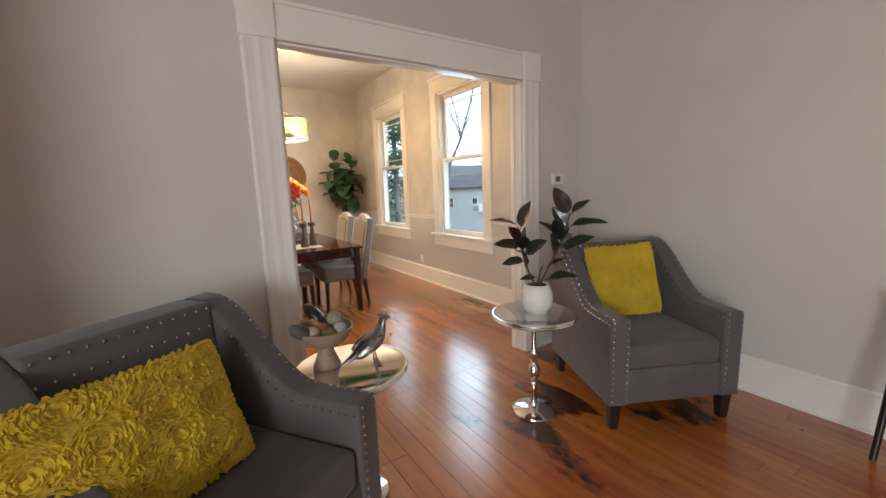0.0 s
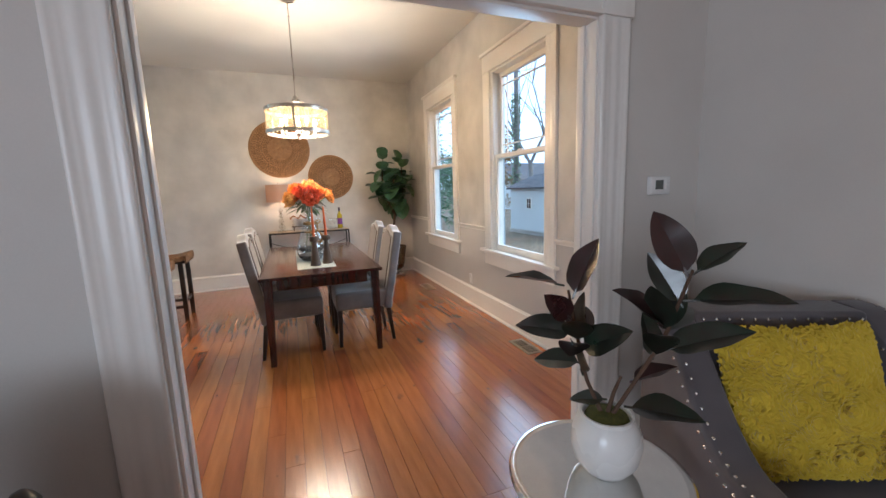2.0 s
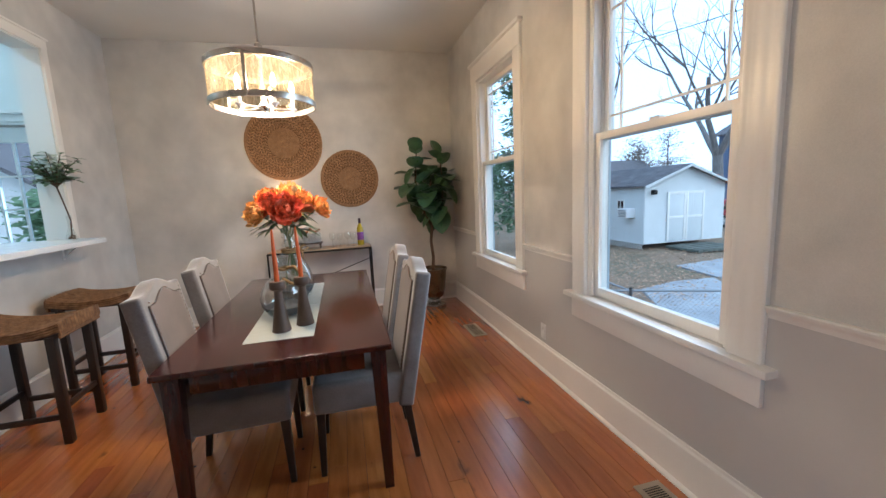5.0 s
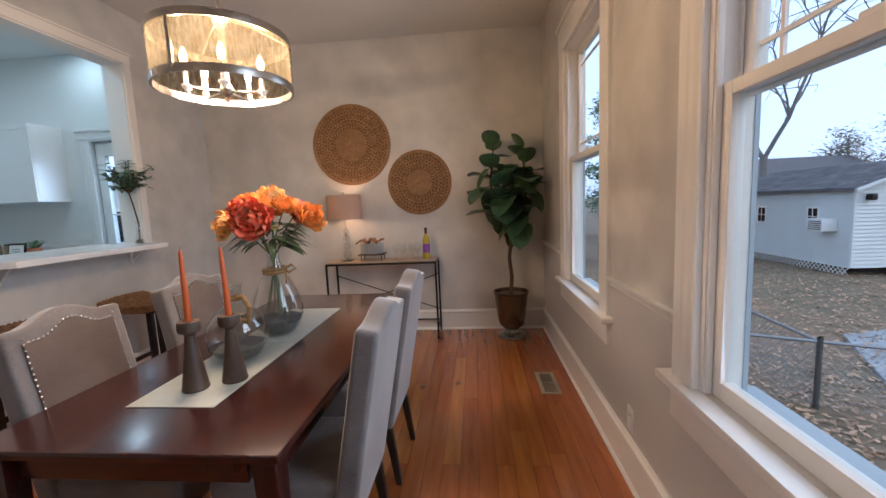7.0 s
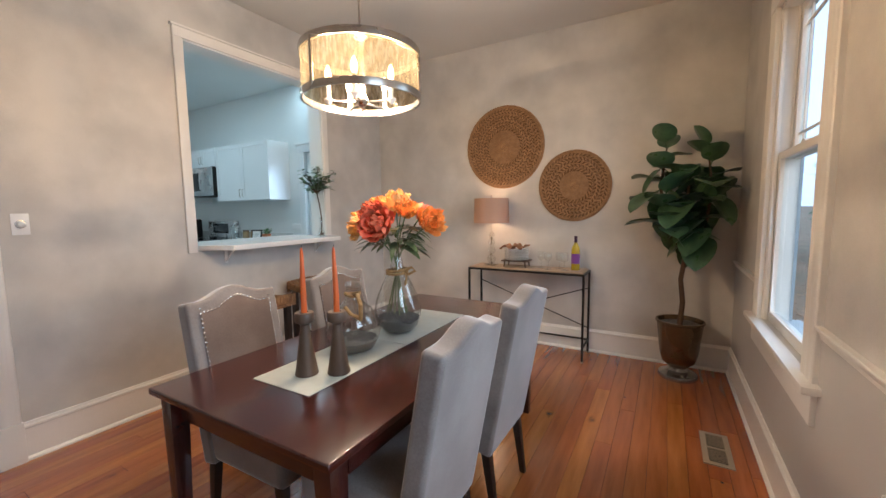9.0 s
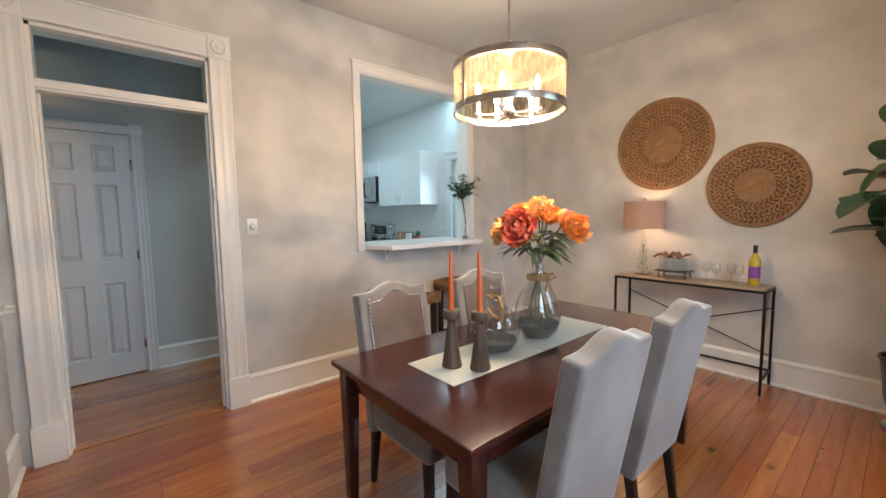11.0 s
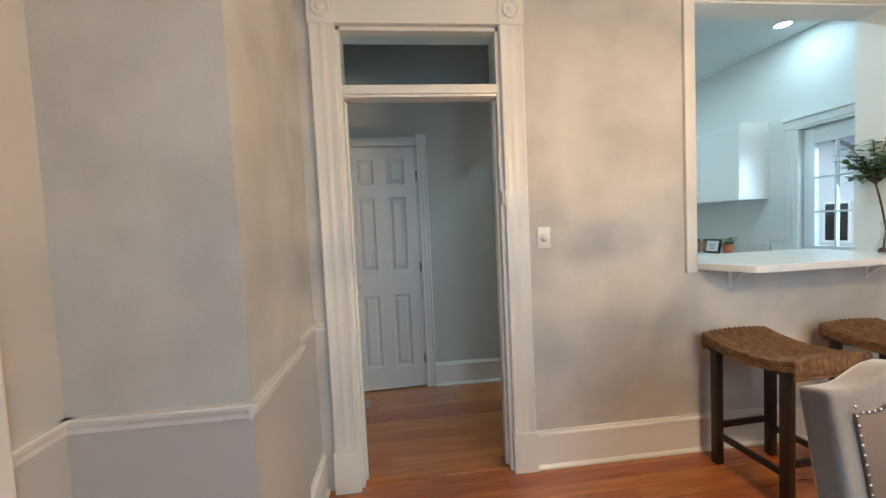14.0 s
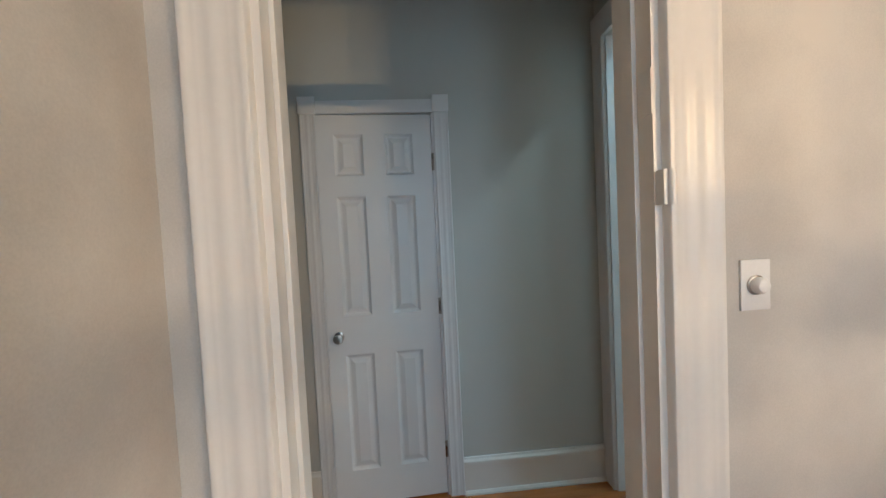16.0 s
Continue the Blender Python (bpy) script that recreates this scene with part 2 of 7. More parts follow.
def seeded_glass():
    """The chandelier's amber-clear glass, rippled and seeded, which lets light through in patches."""
    mat = bpy.data.materials.new("rippled_glass")
    mat.use_nodes = True
    n, link = mat.node_tree.nodes, mat.node_tree.links.new
    n.remove(n["Principled BSDF"])
    tr, gl, tl = n.new("ShaderNodeBsdfTransparent"), n.new("ShaderNodeBsdfGlossy"), n.new("ShaderNodeBsdfTranslucent")
    tc, nz, mr, bp = n.new("ShaderNodeTexCoord"), n.new("ShaderNodeTexNoise"), n.new("ShaderNodeMapRange"), n.new("ShaderNodeBump")
    nz.inputs["Scale"].default_value, nz.inputs["Detail"].default_value = 75, 2
    ribs = n.new("ShaderNodeMapping")
    ribs.inputs["Scale"].default_value = (1.6, 1.6, 0.45)
    link(tc.outputs["Object"], ribs.inputs[0])
    link(ribs.outputs[0], nz.inputs["Vector"])
    link(nz.outputs[0], mr.inputs[0])
    mr.inputs[1].default_value, mr.inputs[2].default_value = 0.35, 0.65
    mr.inputs[3].default_value, mr.inputs[4].default_value = 0.010, 0.022
    ripple = n.new("ShaderNodeMixRGB")
    ripple.inputs[1].default_value = (1.0, 0.97, 0.90, 1)
    ripple.inputs[2].default_value = (0.86, 0.83, 0.77, 1)
    soft = n.new("ShaderNodeMapRange")
    soft.inputs[1].default_value, soft.inputs[2].default_value = 0.42, 0.60
    link(nz.outputs[0], soft.inputs[0])
    link(soft.outputs[0], ripple.inputs[0])
    swell, streak = n.new("ShaderNodeTexNoise"), n.new("ShaderNodeMapRange")
    swell.inputs["Scale"].default_value, swell.inputs["Detail"].default_value = 32, 2
    link(ribs.outputs[0], swell.inputs["Vector"])
    link(swell.outputs[0], streak.inputs[0])
    streak.inputs[1].default_value, streak.inputs[2].default_value = 0.40, 0.60
    amber = n.new("ShaderNodeMixRGB")
    amber.inputs[1].default_value = (1.0, 0.98, 0.93, 1)
    amber.inputs[2].default_value = (0.86, 0.80, 0.69, 1)
    link(streak.outputs[0], amber.inputs[0])
    both = n.new("ShaderNodeMixRGB")
    both.blend_type = "MULTIPLY"
    both.inputs[0].default_value = 1.0
    link(ripple.outputs[0], both.inputs[1])
    link(amber.outputs[0], both.inputs[2])
    link(both.outputs[0], tr.inputs[0])
    tl.inputs[0].default_value = (0.88, 0.80, 0.62, 1)
    gl.inputs["Roughness"].default_value = 0.06
    bp.inputs["Strength"].default_value = 0.6
    link(nz.outputs[0], bp.inputs["Height"])
    link(bp.outputs[0], gl.inputs["Normal"])
    m1, m2 = n.new("ShaderNodeMixShader"), n.new("ShaderNodeMixShader")
    link(mr.outputs[0], m1.inputs[0])
    link(tr.outputs[0], m1.inputs[1])
    link(tl.outputs[0], m1.inputs[2])
    m2.inputs[0].default_value = 0.02
    link(m1.outputs[0], m2.inputs[1])
    link(gl.outputs[0], m2.inputs[2])
    link(m2.outputs[0], n["Material Output"].inputs[0])
    return mat


def glow(name, color, strength):
    mat = bpy.data.materials.new(name)
    mat.use_nodes = True
    n = mat.node_tree.nodes
    b = n["Principled BSDF"]
    b.inputs["Base Color"].default_value = (*color, 1)
    b.inputs["Emission Color"].default_value = (*color, 1)
    b.inputs["Emission Strength"].default_value = strength
    return mat


def leaf_material(name, top, under):
    """Leaves: a tone per leaf."""
    return material(name, top, 0.30, 0, under, 14, 90, 0.8, 0.25, island=0.35)


def thin_leaf_material(name, top, under, through):
    """Leaves in the open air, which also let light through."""
    mat = leaf_material(name, top, under)
    n, link = mat.node_tree.nodes, mat.node_tree.links.new
    tl, mx = n.new("ShaderNodeBsdfTranslucent"), n.new("ShaderNodeMixShader")
    tl.inputs[0].default_value = (*through, 1)
    mx.inputs[0].default_value = 0.5
    link(n["Principled BSDF"].outputs[0], mx.inputs[1])
    link(tl.outputs[0], mx.inputs[2])
    link(mx.outputs[0], n["Material Output"].inputs[0])
    return mat


# dining walls: strong mottle puts the chandelier's light patches into the paint
PAINT_LIGHT_PATCHES = material("wall_paint_light_patches", (0.64, 0.605, 0.555), 0.5, 0, (0.47, 0.445, 0.41), 3.4, 240, 0.85, 0.10)
PAINT_LIVING = material("living_wall_paint", (0.61, 0.575, 0.53), 0.6, 0, (0.53, 0.50, 0.46), 1.8, 240, 0.7, 0.10)
WAINSCOT = material("lower_wall_paint", (0.545, 0.52, 0.49), 0.5, 0, (0.50, 0.475, 0.45), 1.6, 240, 0.7, 0.10)
PAINT_HALL = material("hall_wall_paint", (0.56, 0.57, 0.54), 0.6, 0, (0.52, 0.53, 0.50), 1.4, 240, 0.7, 0.10)
PAINT_KITCHEN = material("kitchen_wall_paint", (0.74, 0.76, 0.75), 0.55, 0, (0.70, 0.72, 0.71), 1.4, 240, 0.7, 0.08)
CEIL = material("ceiling_paint", (0.62, 0.595, 0.55), 0.7, 0, (0.55, 0.525, 0.48), 1.1, 160, 0.7, 0.12)
TRIM = material("trim_paint", (0.80, 0.77, 0.72), 0.32, 0, (0.74, 0.70, 0.64), 2.5, 70, 0.6, 0.15)
DOOR_PAINT = material("door_paint", (0.78, 0.78, 0.77), 0.36, 0, (0.73, 0.73, 0.72), 3, 90, 0.5, 0.08)
FLOOR = wood_floor()
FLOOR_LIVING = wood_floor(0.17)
GAP = material("floor_gap_dark", (0.02, 0.010, 0.006), 0.8)
TABLE = material("mahogany_table", (0.055, 0.012, 0.009), 0.20, 0, (0.025, 0.006, 0.005), 2.5, 50, 0.8, 0.05, (10, 0.7, 1), coat=0.35, rough_var=0.05)
ESPRESSO = material("espresso_wood", (0.016, 0.010, 0.008), 0.32, 0, (0.03, 0.017, 0.012), 9, 90, 0.5, 0.08)
VELVET = material("taupe_velvet", (0.128, 0.106, 0.096), 0.75, 0, (0.24, 0.218, 0.205), 5, 160, 0.9, 0.15, sheen=0.95)
VELVET_FACE = material("brown_velvet_panel", (0.095, 0.062, 0.047), 0.75, 0, (0.15, 0.105, 0.083), 6, 160, 0.9, 0.15, sheen=0.6)
LINEN_CHARCOAL = material("charcoal_linen", (0.112, 0.097, 0.102), 0.85, 0, (0.084, 0.073, 0.078), 7, 420, 0.8, 0.5, sheen=0.25)
NAIL = material("nickel_nailhead", (0.75, 0.73, 0.70), 0.22, 1.0)
YELLOW = material("chartreuse_plush", (0.62, 0.43, 0.025), 0.85, 0, (0.50, 0.34, 0.015), 9, 130, 0.9, 0.8, sheen=0.4)
CHROME = material("polished_silver", (0.80, 0.79, 0.77), 0.10, 1.0, (0.70, 0.69, 0.67), 18, 90, 0.6, 0.10, rough_var=0.05)
NICKEL = material("brushed_nickel", (0.50, 0.46, 0.41), 0.28, 1.0)
BLACK_METAL = material("black_iron", (0.018, 0.016, 0.015), 0.45, 0.6)
CERAMIC = material("white_ceramic", (0.76, 0.75, 0.72), 0.28, 0, (0.70, 0.69, 0.66), 6, 60, 0.5, 0.04)
SEAGRASS = material("woven_seagrass", (0.27, 0.145, 0.066), 0.8, 0, (0.11, 0.052, 0.024), 30, 160, 0.9, 0.8, island=0.3)
RATTAN = material("woven_rattan", (0.40, 0.225, 0.105), 0.7, 0, (0.27, 0.135, 0.055), 26, 140, 0.8, 0.5, island=0.28)
ROPE = material("jute_rope", (0.42, 0.26, 0.11), 0.9, 0, (0.25, 0.14, 0.05), 60, 300, 0.8, 0.6)
WALNUT = material("turned_walnut", (0.12, 0.075, 0.048), 0.5, 0, (0.075, 0.044, 0.028), 14, 120, 0.7, 0.2, (1, 1, 0.2))
CANDLE = material("orange_wax", (0.72, 0.13, 0.02), 0.45)
RUNNER = material("silver_runner", (0.55, 0.58, 0.53), 0.35, 0.15, (0.50, 0.50, 0.44), 20, 300, 0.6, 0.3)
GLASS = clear_glass("clear_glass", (0.95, 0.965, 0.96), 0.11, 0.01)
PANE = clear_glass("window_glass", (0.86, 0.95, 1.0), 0.012, 0.0, 0.12)
MOSS_BALL = material("dark_filler", (0.07, 0.064, 0.06), 0.9, 0, (0.16, 0.15, 0.135), 60, 200, 0.9, 0.9)
MOSS = material("green_moss", (0.10, 0.10, 0.015), 0.95, 0, (0.05, 0.055, 0.01), 50, 200, 0.9, 1.0)
LEAF_FIG = leaf_material("fig_leaf", (0.070, 0.135, 0.060), (0.026, 0.062, 0.034))
LEAF_RUBBER = leaf_material("rubber_leaf", (0.014, 0.030, 0.018), (0.030, 0.016, 0.013))
LEAF_RUBBER.node_tree.nodes["Principled BSDF"].inputs["Coat Weight"].default_value = 0.35
LEAF_WINE = leaf_material("rubber_leaf_wine", (0.045, 0.013, 0.013), (0.020, 0.017, 0.012))
LEAF_WINE.node_tree.nodes["Principled BSDF"].inputs["Coat Weight"].default_value = 0.3
LEAF_PEONY = leaf_material("peony_leaf", (0.17, 0.22, 0.09), (0.08, 0.14, 0.06))
# outer window trim: blue skylight on white paint put into the colour
TRIM_SKYLIT = material("skylit_outer_trim", (0.40, 0.46, 0.50), 0.5, 0, (0.34, 0.40, 0.45), 4, 90, 0.6, 0.1)
# darker rattan: the shadow in the discs' open weave put into the colour
RATTAN_SHADE = material("rattan_gap_shade", (0.21, 0.11, 0.05), 0.85, 0, (0.13, 0.065, 0.028), 26, 140, 0.8, 0.5)
LEAF_SPRIG = leaf_material("sprig_leaf", (0.15, 0.25, 0.12), (0.09, 0.17, 0.08))
BARK = material("brown_stem", (0.10, 0.055, 0.03), 0.8, 0, (0.06, 0.03, 0.018), 20, 120, 0.8, 0.6)
PETAL_O = material("orange_petal", (0.95, 0.30, 0.03), 0.6, 0, (0.97, 0.48, 0.17), 12, 90, 0.8, 0.2, island=0.2)
PETAL_R = material("coral_petal", (0.86, 0.12, 0.06), 0.6, 0, (0.97, 0.36, 0.19), 12, 90, 0.8, 0.2, island=0.25)
PETAL_Y = material("apricot_petal", (0.96, 0.50, 0.13), 0.6, 0, (0.97, 0.62, 0.28), 12, 90, 0.8, 0.2, island=0.2)
BRONZE = material("bronze_glaze_pot", (0.10, 0.065, 0.035), 0.22, 0.7, (0.20, 0.13, 0.07), 5, 50, 0.8, 0.1)
QUARTZ = material("white_counter", (0.80, 0.80, 0.78), 0.22, 0, (0.74, 0.74, 0.72), 10, 120, 0.5, 0.03)
BLACK_GLASS = material("black_glass", (0.012, 0.012, 0.014), 0.08)
STEEL = material("stainless_steel", (0.55, 0.55, 0.55), 0.28, 1.0)

# ---- setting: walls, floors, ceilings ----
WIN = [(3.28, 4.17), (5.12, 5.98)]        # windows' openings along y
WZ0, WZ1 = 0.71, 2.42                     # their sill and head
G = -1.10                                 # ground outside


def wall_with_holes(name, axis, a, b, lo, hi, z0, z1, holes, mat, label):
    """A wall from a to b through its thickness, lo to hi along its length, with openings (lo, hi, z0, z1)."""
    bm = None
    cuts = sorted({lo, hi, *[v for h in holes for v in h[:2]]})
    for u0, u1 in zip(cuts, cuts[1:]):
        spans, z = [], z0
        for h in sorted([h for h in holes if h[0] <= u0 and h[1] >= u1], key=lambda h: h[2]):
            if h[2] > z:
                spans.append((z, h[2]))
            z = h[3]
        if z < z1:
            spans.append((z, z1))
        for s0, s1 in spans:
            bm = box(a, b, u0, u1, s0, s1, bm=bm) if axis == "x" else box(u0, u1, a, b, s0, s1, bm=bm)
    bmesh.ops.remove_doubles(bm, verts=bm.verts, dist=0.0005)
    return solid(name, bm, mat, label, "wall", "structure", smooth=False)


wall_with_holes("wall_east", "x", XW, XW + 0.13, YB, YF + 0.2, 0, Z, [(a, b, WZ0, WZ1) for a, b in WIN], PAINT_LIGHT_PATCHES, "greige painted plaster wall with two sash windows")
wall_with_holes("wall_east_living", "x", XW, XW + 0.2, -4.2, YB, 0, Z, [], PAINT_LIVING, "greige painted plaster wall of the living room")
wall_with_holes("wall_north", "y", YF, YF + 0.2, XD, XW, 0, Z, [], PAINT_LIGHT_PATCHES, "greige painted plaster wall with woven discs")
DOOR = (2.785, 3.635)
PT = (4.76, 6.04, 1.075, 2.60)
wall_with_holes("wall_west", "x", XD - 0.15, XD, 2.30, YF + 0.2, 0, Z, [(DOOR[0], DOOR[1], 0, 2.44), PT], PAINT_LIGHT_PATCHES, "greige painted plaster wall with doorway and pass-through")
ARCH = (0.56, 2.195, 2.0)
AW = 0.15         # its casing boards
wall_with_holes("wall_partition", "y", YA, YB, -3.2, XW, 0, Z, [(ARCH[0], ARCH[1], 0, ARCH[2])], PAINT_LIVING, "greige wall with a wide cased opening")
# corner block beside the cased opening, with a shallow step
bm = box(-0.30, 0.24, YB, 2.62, 0, Z)
box(XD - 0.15, -0.30, YB, 2.585, 0, Z, bm=bm)
solid("wall_corner_block", bm, PAINT_LIGHT_PATCHES, "greige boxed-out wall corner with chair rail", "wall", "structure", smooth=False)
# living room shell
wall_with_holes("wall_south", "y", -4.2, -4.0, -3.2, XW, 0, Z, [], PAINT_LIVING, "greige painted wall of the living room")
wall_with_holes("wall_living_west", "x", -3.4, -3.2, -4.2, YB, 0, Z, [(-3.8, -1.4, 0.7, 2.5)], PAINT_LIVING, "greige painted living room wall with a wide window")
# hall shell
wall_with_holes("wall_hall_west", "x", -2.13, -2.01, 1.2, 4.15, 0, Z, [(2.62, 3.235, 0, 2.11)], PAINT_HALL, "pale grey-green hall wall with a narrow door")
wall_with_holes("wall_hall_north", "y", 4.15, 4.30, -2.17, XD - 0.15, 0, Z, [(-1.90, -1.09, 0, 2.45)], PAINT_HALL, "pale grey-green hall wall with a doorway")
wall_with_holes("wall_hall_south", "y", 1.2, 1.32, -2.05, XD - 0.15, 0, Z, [], PAINT_HALL, "pale grey-green hall wall")
wall_with_holes("wall_hall_east", "x", XD - 0.15, XD, 1.2, YA, 0, Z, [], PAINT_HALL, "pale grey-green hall wall")
wall_with_holes("wall_closet", "x", -2.9, -2.8, 2.3, 3.5, 0, Z, [], PAINT_HALL, "plain wall behind the narrow door")
# kitchen shell
YK = 7.05
KD = (-2.13, -1.36)
wall_with_holes("wall_kitchen_north", "y", YK, YK + 0.2, -5.2, XD - 0.15, 0, Z + 0.12, [(KD[0], KD[1], 0, 2.2)], PAINT_KITCHEN, "white kitchen wall with a glazed door")
wall_with_holes("wall_kitchen_west", "x", -5.3, -5.2, 4.2, YK + 0.2, 0, Z + 0.12, [], PAINT_KITCHEN, "white kitchen wall")
wall_with_holes("wall_kitchen_south", "y", 4.2, 4.35, -5.2, -2.17, 0, Z + 0.12, [], PAINT_KITCHEN, "white kitchen wall")
# the door wall's kitchen side
bm = box(XD - 0.162, XD - 0.151, 4.35, PT[0], 0, Z)
box(XD - 0.162, XD - 0.151, PT[1], YK, 0, Z, bm=bm)
box(XD - 0.162, XD - 0.151, PT[0], PT[1], 0, PT[2], bm=bm)
box(XD - 0.162, XD - 0.151, PT[0], PT[1], PT[3], Z, bm=bm)
solid("wall_kitchen_east", bm, PAINT_KITCHEN, "white kitchen side of the pass-through wall", "wall", "structure", smooth=False)

for name, x0, x1, y0, y1, z, mat in (
    ("ceiling_dining", XD, XW, YB, YF, Z, CEIL),
    ("ceiling_living", -3.2, XW, -4.0, YA, Z, CEIL),
    ("ceiling_hall", -2.05, XD - 0.15, 1.32, 4.15, Z, PAINT_HALL),
    ("ceiling_kitchen", -5.2, XD - 0.162, 4.30, YK, Z + 0.12, PAINT_KITCHEN),
):
    solid(name, box(x0, x1, y0, y1, z, z + 0.15), mat, "flat painted plaster ceiling", "ceiling", "structure", smooth=False)
solid("floor_base", box(-5.3, XW + 0.2, -4.2, YK + 0.2, -0.25, -0.022), GAP, "dark subfloor between the boards", "floor", "structure", smooth=False)
KTILE = material("kitchen_floor", (0.45, 0.44, 0.42), 0.4)
solid("floor_kitchen", box(-5.2, XD - 0.15, 4.22, YK, -0.02, 0.0), KTILE, "pale kitchen floor", "floor", "structure", smooth=False)


# ---- trim ----
def base_run(name, p, q, h=0.215, t=0.018, parent=None):
    """A tall baseboard with a moulded cap and a quarter-round, along a wall from p to q; the room lies to the left of p to q."""
    p, q = Vector((*p, 0)), Vector((*q, 0))
    d = (q - p).normalized()
    length = (q - p).length
    prof = [(0, 0.0), (t + 0.014, 0.0), (t + 0.013, 0.010), (t + 0.004, 0.020), (t, 0.022), (t, h - 0.035), (t + 0.007, h - 0.030), (t + 0.006, h - 0.018), (t - 0.004, h - 0.010), (t - 0.008, h), (0, h)]
    bm = prism([(a, b) for a, b in prof], 0, length)
    side = Vector((-d.y, d.x, 0))
    m = Matrix(((side.x, d.x, 0, p.x), (side.y, d.y, 0, p.y), (0, 0, 1, 0), (0, 0, 0, 1)))
    moved(bm, m)
    return solid(name, bm, TRIM, "white painted tall wooden baseboard with moulded cap", "baseboard", "structure", smooth=False)


def rail_run(name, p, q, z=0.93):
    p, q = Vector((*p, 0)), Vector((*q, 0))
    d = (q - p).normalized()
    prof = [(0, -0.045), (0.007, -0.045), (0.010, -0.030), (0.020, -0.016), (0.024, -0.005), (0.022, 0), (0, 0)]
    bm = prism([(a, b + z) for a, b in prof], 0, (q - p).length)
    side = Vector((-d.y, d.x, 0))
    moved(bm, Matrix(((side.x, d.x, 0, p.x), (side.y, d.y, 0, p.y), (0, 0, 1, 0), (0, 0, 0, 1))))
    return solid(name, bm, TRIM, "white painted wooden chair rail", "trim", "structure", smooth=False)


base_run("baseboard_north", (XW, YF), (XD, YF))
base_run("baseboard_east", (XW, YB), (XW, YF))
base_run("baseboard_west", (XD, YF), (XD, 3.77))
base_run("baseboard_block", (XD, 2.585), (-0.30, 2.585))
base_run("baseboard_block_front", (-0.30, 2.62), (0.24, 2.62), h=0.10)
base_run("baseboard_partition", (2.349, YB), (XW, YB))
base_run("baseboard_living_east", (XW, -4.0), (XW, YA))
base_run("baseboard_living_partition", (XW, YA), (2.349, YA))
base_run("baseboard_living_west", (-3.2, YA), (-3.2, -4.0))
base_run("baseboard_living_left", (0.406, YA), (-3.2, YA))
base_run("baseboard_hall_west", (-2.01, 4.15), (-2.01, 3.315), h=0.205)
base_run("baseboard_hall_west_end", (-2.01, 2.54), (-2.01, 1.32), h=0.205)
RAIL = 0.925
rail_run("trim_chair_rail_east", (XW, YB), (XW, 3.15), RAIL)
rail_run("trim_chair_rail_mid", (XW, 4.30), (XW, 4.99), RAIL)
rail_run("trim_chair_rail_far", (XW, 6.11), (XW, YF), RAIL)
rail_run("trim_chair_rail_block_side", (0.24, 2.62), (0.24, YB), 0.925)
rail_run("trim_chair_rail_block", (-0.30, 2.62), (0.262, 2.62), 0.925)
rail_run("trim_chair_rail_step", (XD, 2.585), (-0.30, 2.585), 0.925)
rail_run("trim_chair_rail_strip", (XD, 2.645), (XD, 2.585), 0.925)
rail_run("trim_chair_rail_arch", (0.24, YB), (0.41, YB), 0.925)


# greyer lower wall below the chair rail
bm = None
for y0, y1, top in ((YB, WIN[0][0] - 0.05, RAIL - 0.04), (WIN[0][0] - 0.05, WIN[0][1] + 0.05, WZ0 - 0.04), (WIN[0][1] + 0.05, WIN[1][0] - 0.05, RAIL - 0.04), (WIN[1][0] - 0.05, WIN[1][1] + 0.05, WZ0 - 0.04), (WIN[1][1] + 0.05, YF, RAIL - 0.04)):
    bm = box(XW - 0.003, XW + 0.002, y0, y1, 0.0, top, bm=bm)
solid("wall_lower_east", bm, WAINSCOT, "grey painted lower wall below the chair rail", "wall", "structure", smooth=False)
for name, x0, x1, y0, y1 in (
    ("wall_lower_block_front", -0.30, 0.243, 2.618, 2.623),
    ("wall_lower_block_side", 0.238, 0.243, YB, 2.618),
    ("wall_lower_step", XD, -0.30, 2.583, 2.588),
    ("wall_lower_arch", 0.243, 0.41, YB - 0.002, YB + 0.003),
    ("wall_lower_arch_end", 2.345, XW - 0.003, YB - 0.002, YB + 0.003),
):
    solid(name, box(x0, x1, y0, y1, 0.0, RAIL - 0.04), WAINSCOT, "grey painted lower wall below the chair rail", "wall", "structure", smooth=False)


def fluted(w, t, length, bm=None):
    """A casing board with raised bands and grooves, w wide, t proud, standing along z."""
    prof = [(0, 0), (0, t * 0.8), (w * 0.03, t * 0.97), (w * 0.06, t), (w * 0.13, t), (w * 0.17, t * 0.90)]
    for k in range(1, 12):
        f = k / 12
        prof.append((w * (0.17 + 0.66 * f), t * (0.90 - 0.05 * math.cos(4 * math.pi * f + math.pi))))
    prof += [(w * 0.83, t * 0.90), (w * 0.87, t), (w * 0.94, t), (w * 0.97, t * 0.97), (w, t * 0.8), (w, 0)]
    own = bmesh.new()
    a = [own.verts.new((u, v, 0)) for u, v in prof]
    b = [own.verts.new((u, v, length)) for u, v in prof]
    own.faces.new(a)
    own.faces.new(b[::-1])
    for k in range(len(a)):
        j = (k + 1) % len(a)
        own.faces.new((a[k], b[k], b[j], a[j]))
    return join(bm, own)


def place(o, u, v):
    """A frame at o with u along and v out of the wall."""
    u, v = Vector(u), Vector(v)
    return Matrix(((u.x, v.x, 0, o[0]), (u.y, v.y, 0, o[1]), (0, 0, 1, o[2]), (0, 0, 0, 1)))


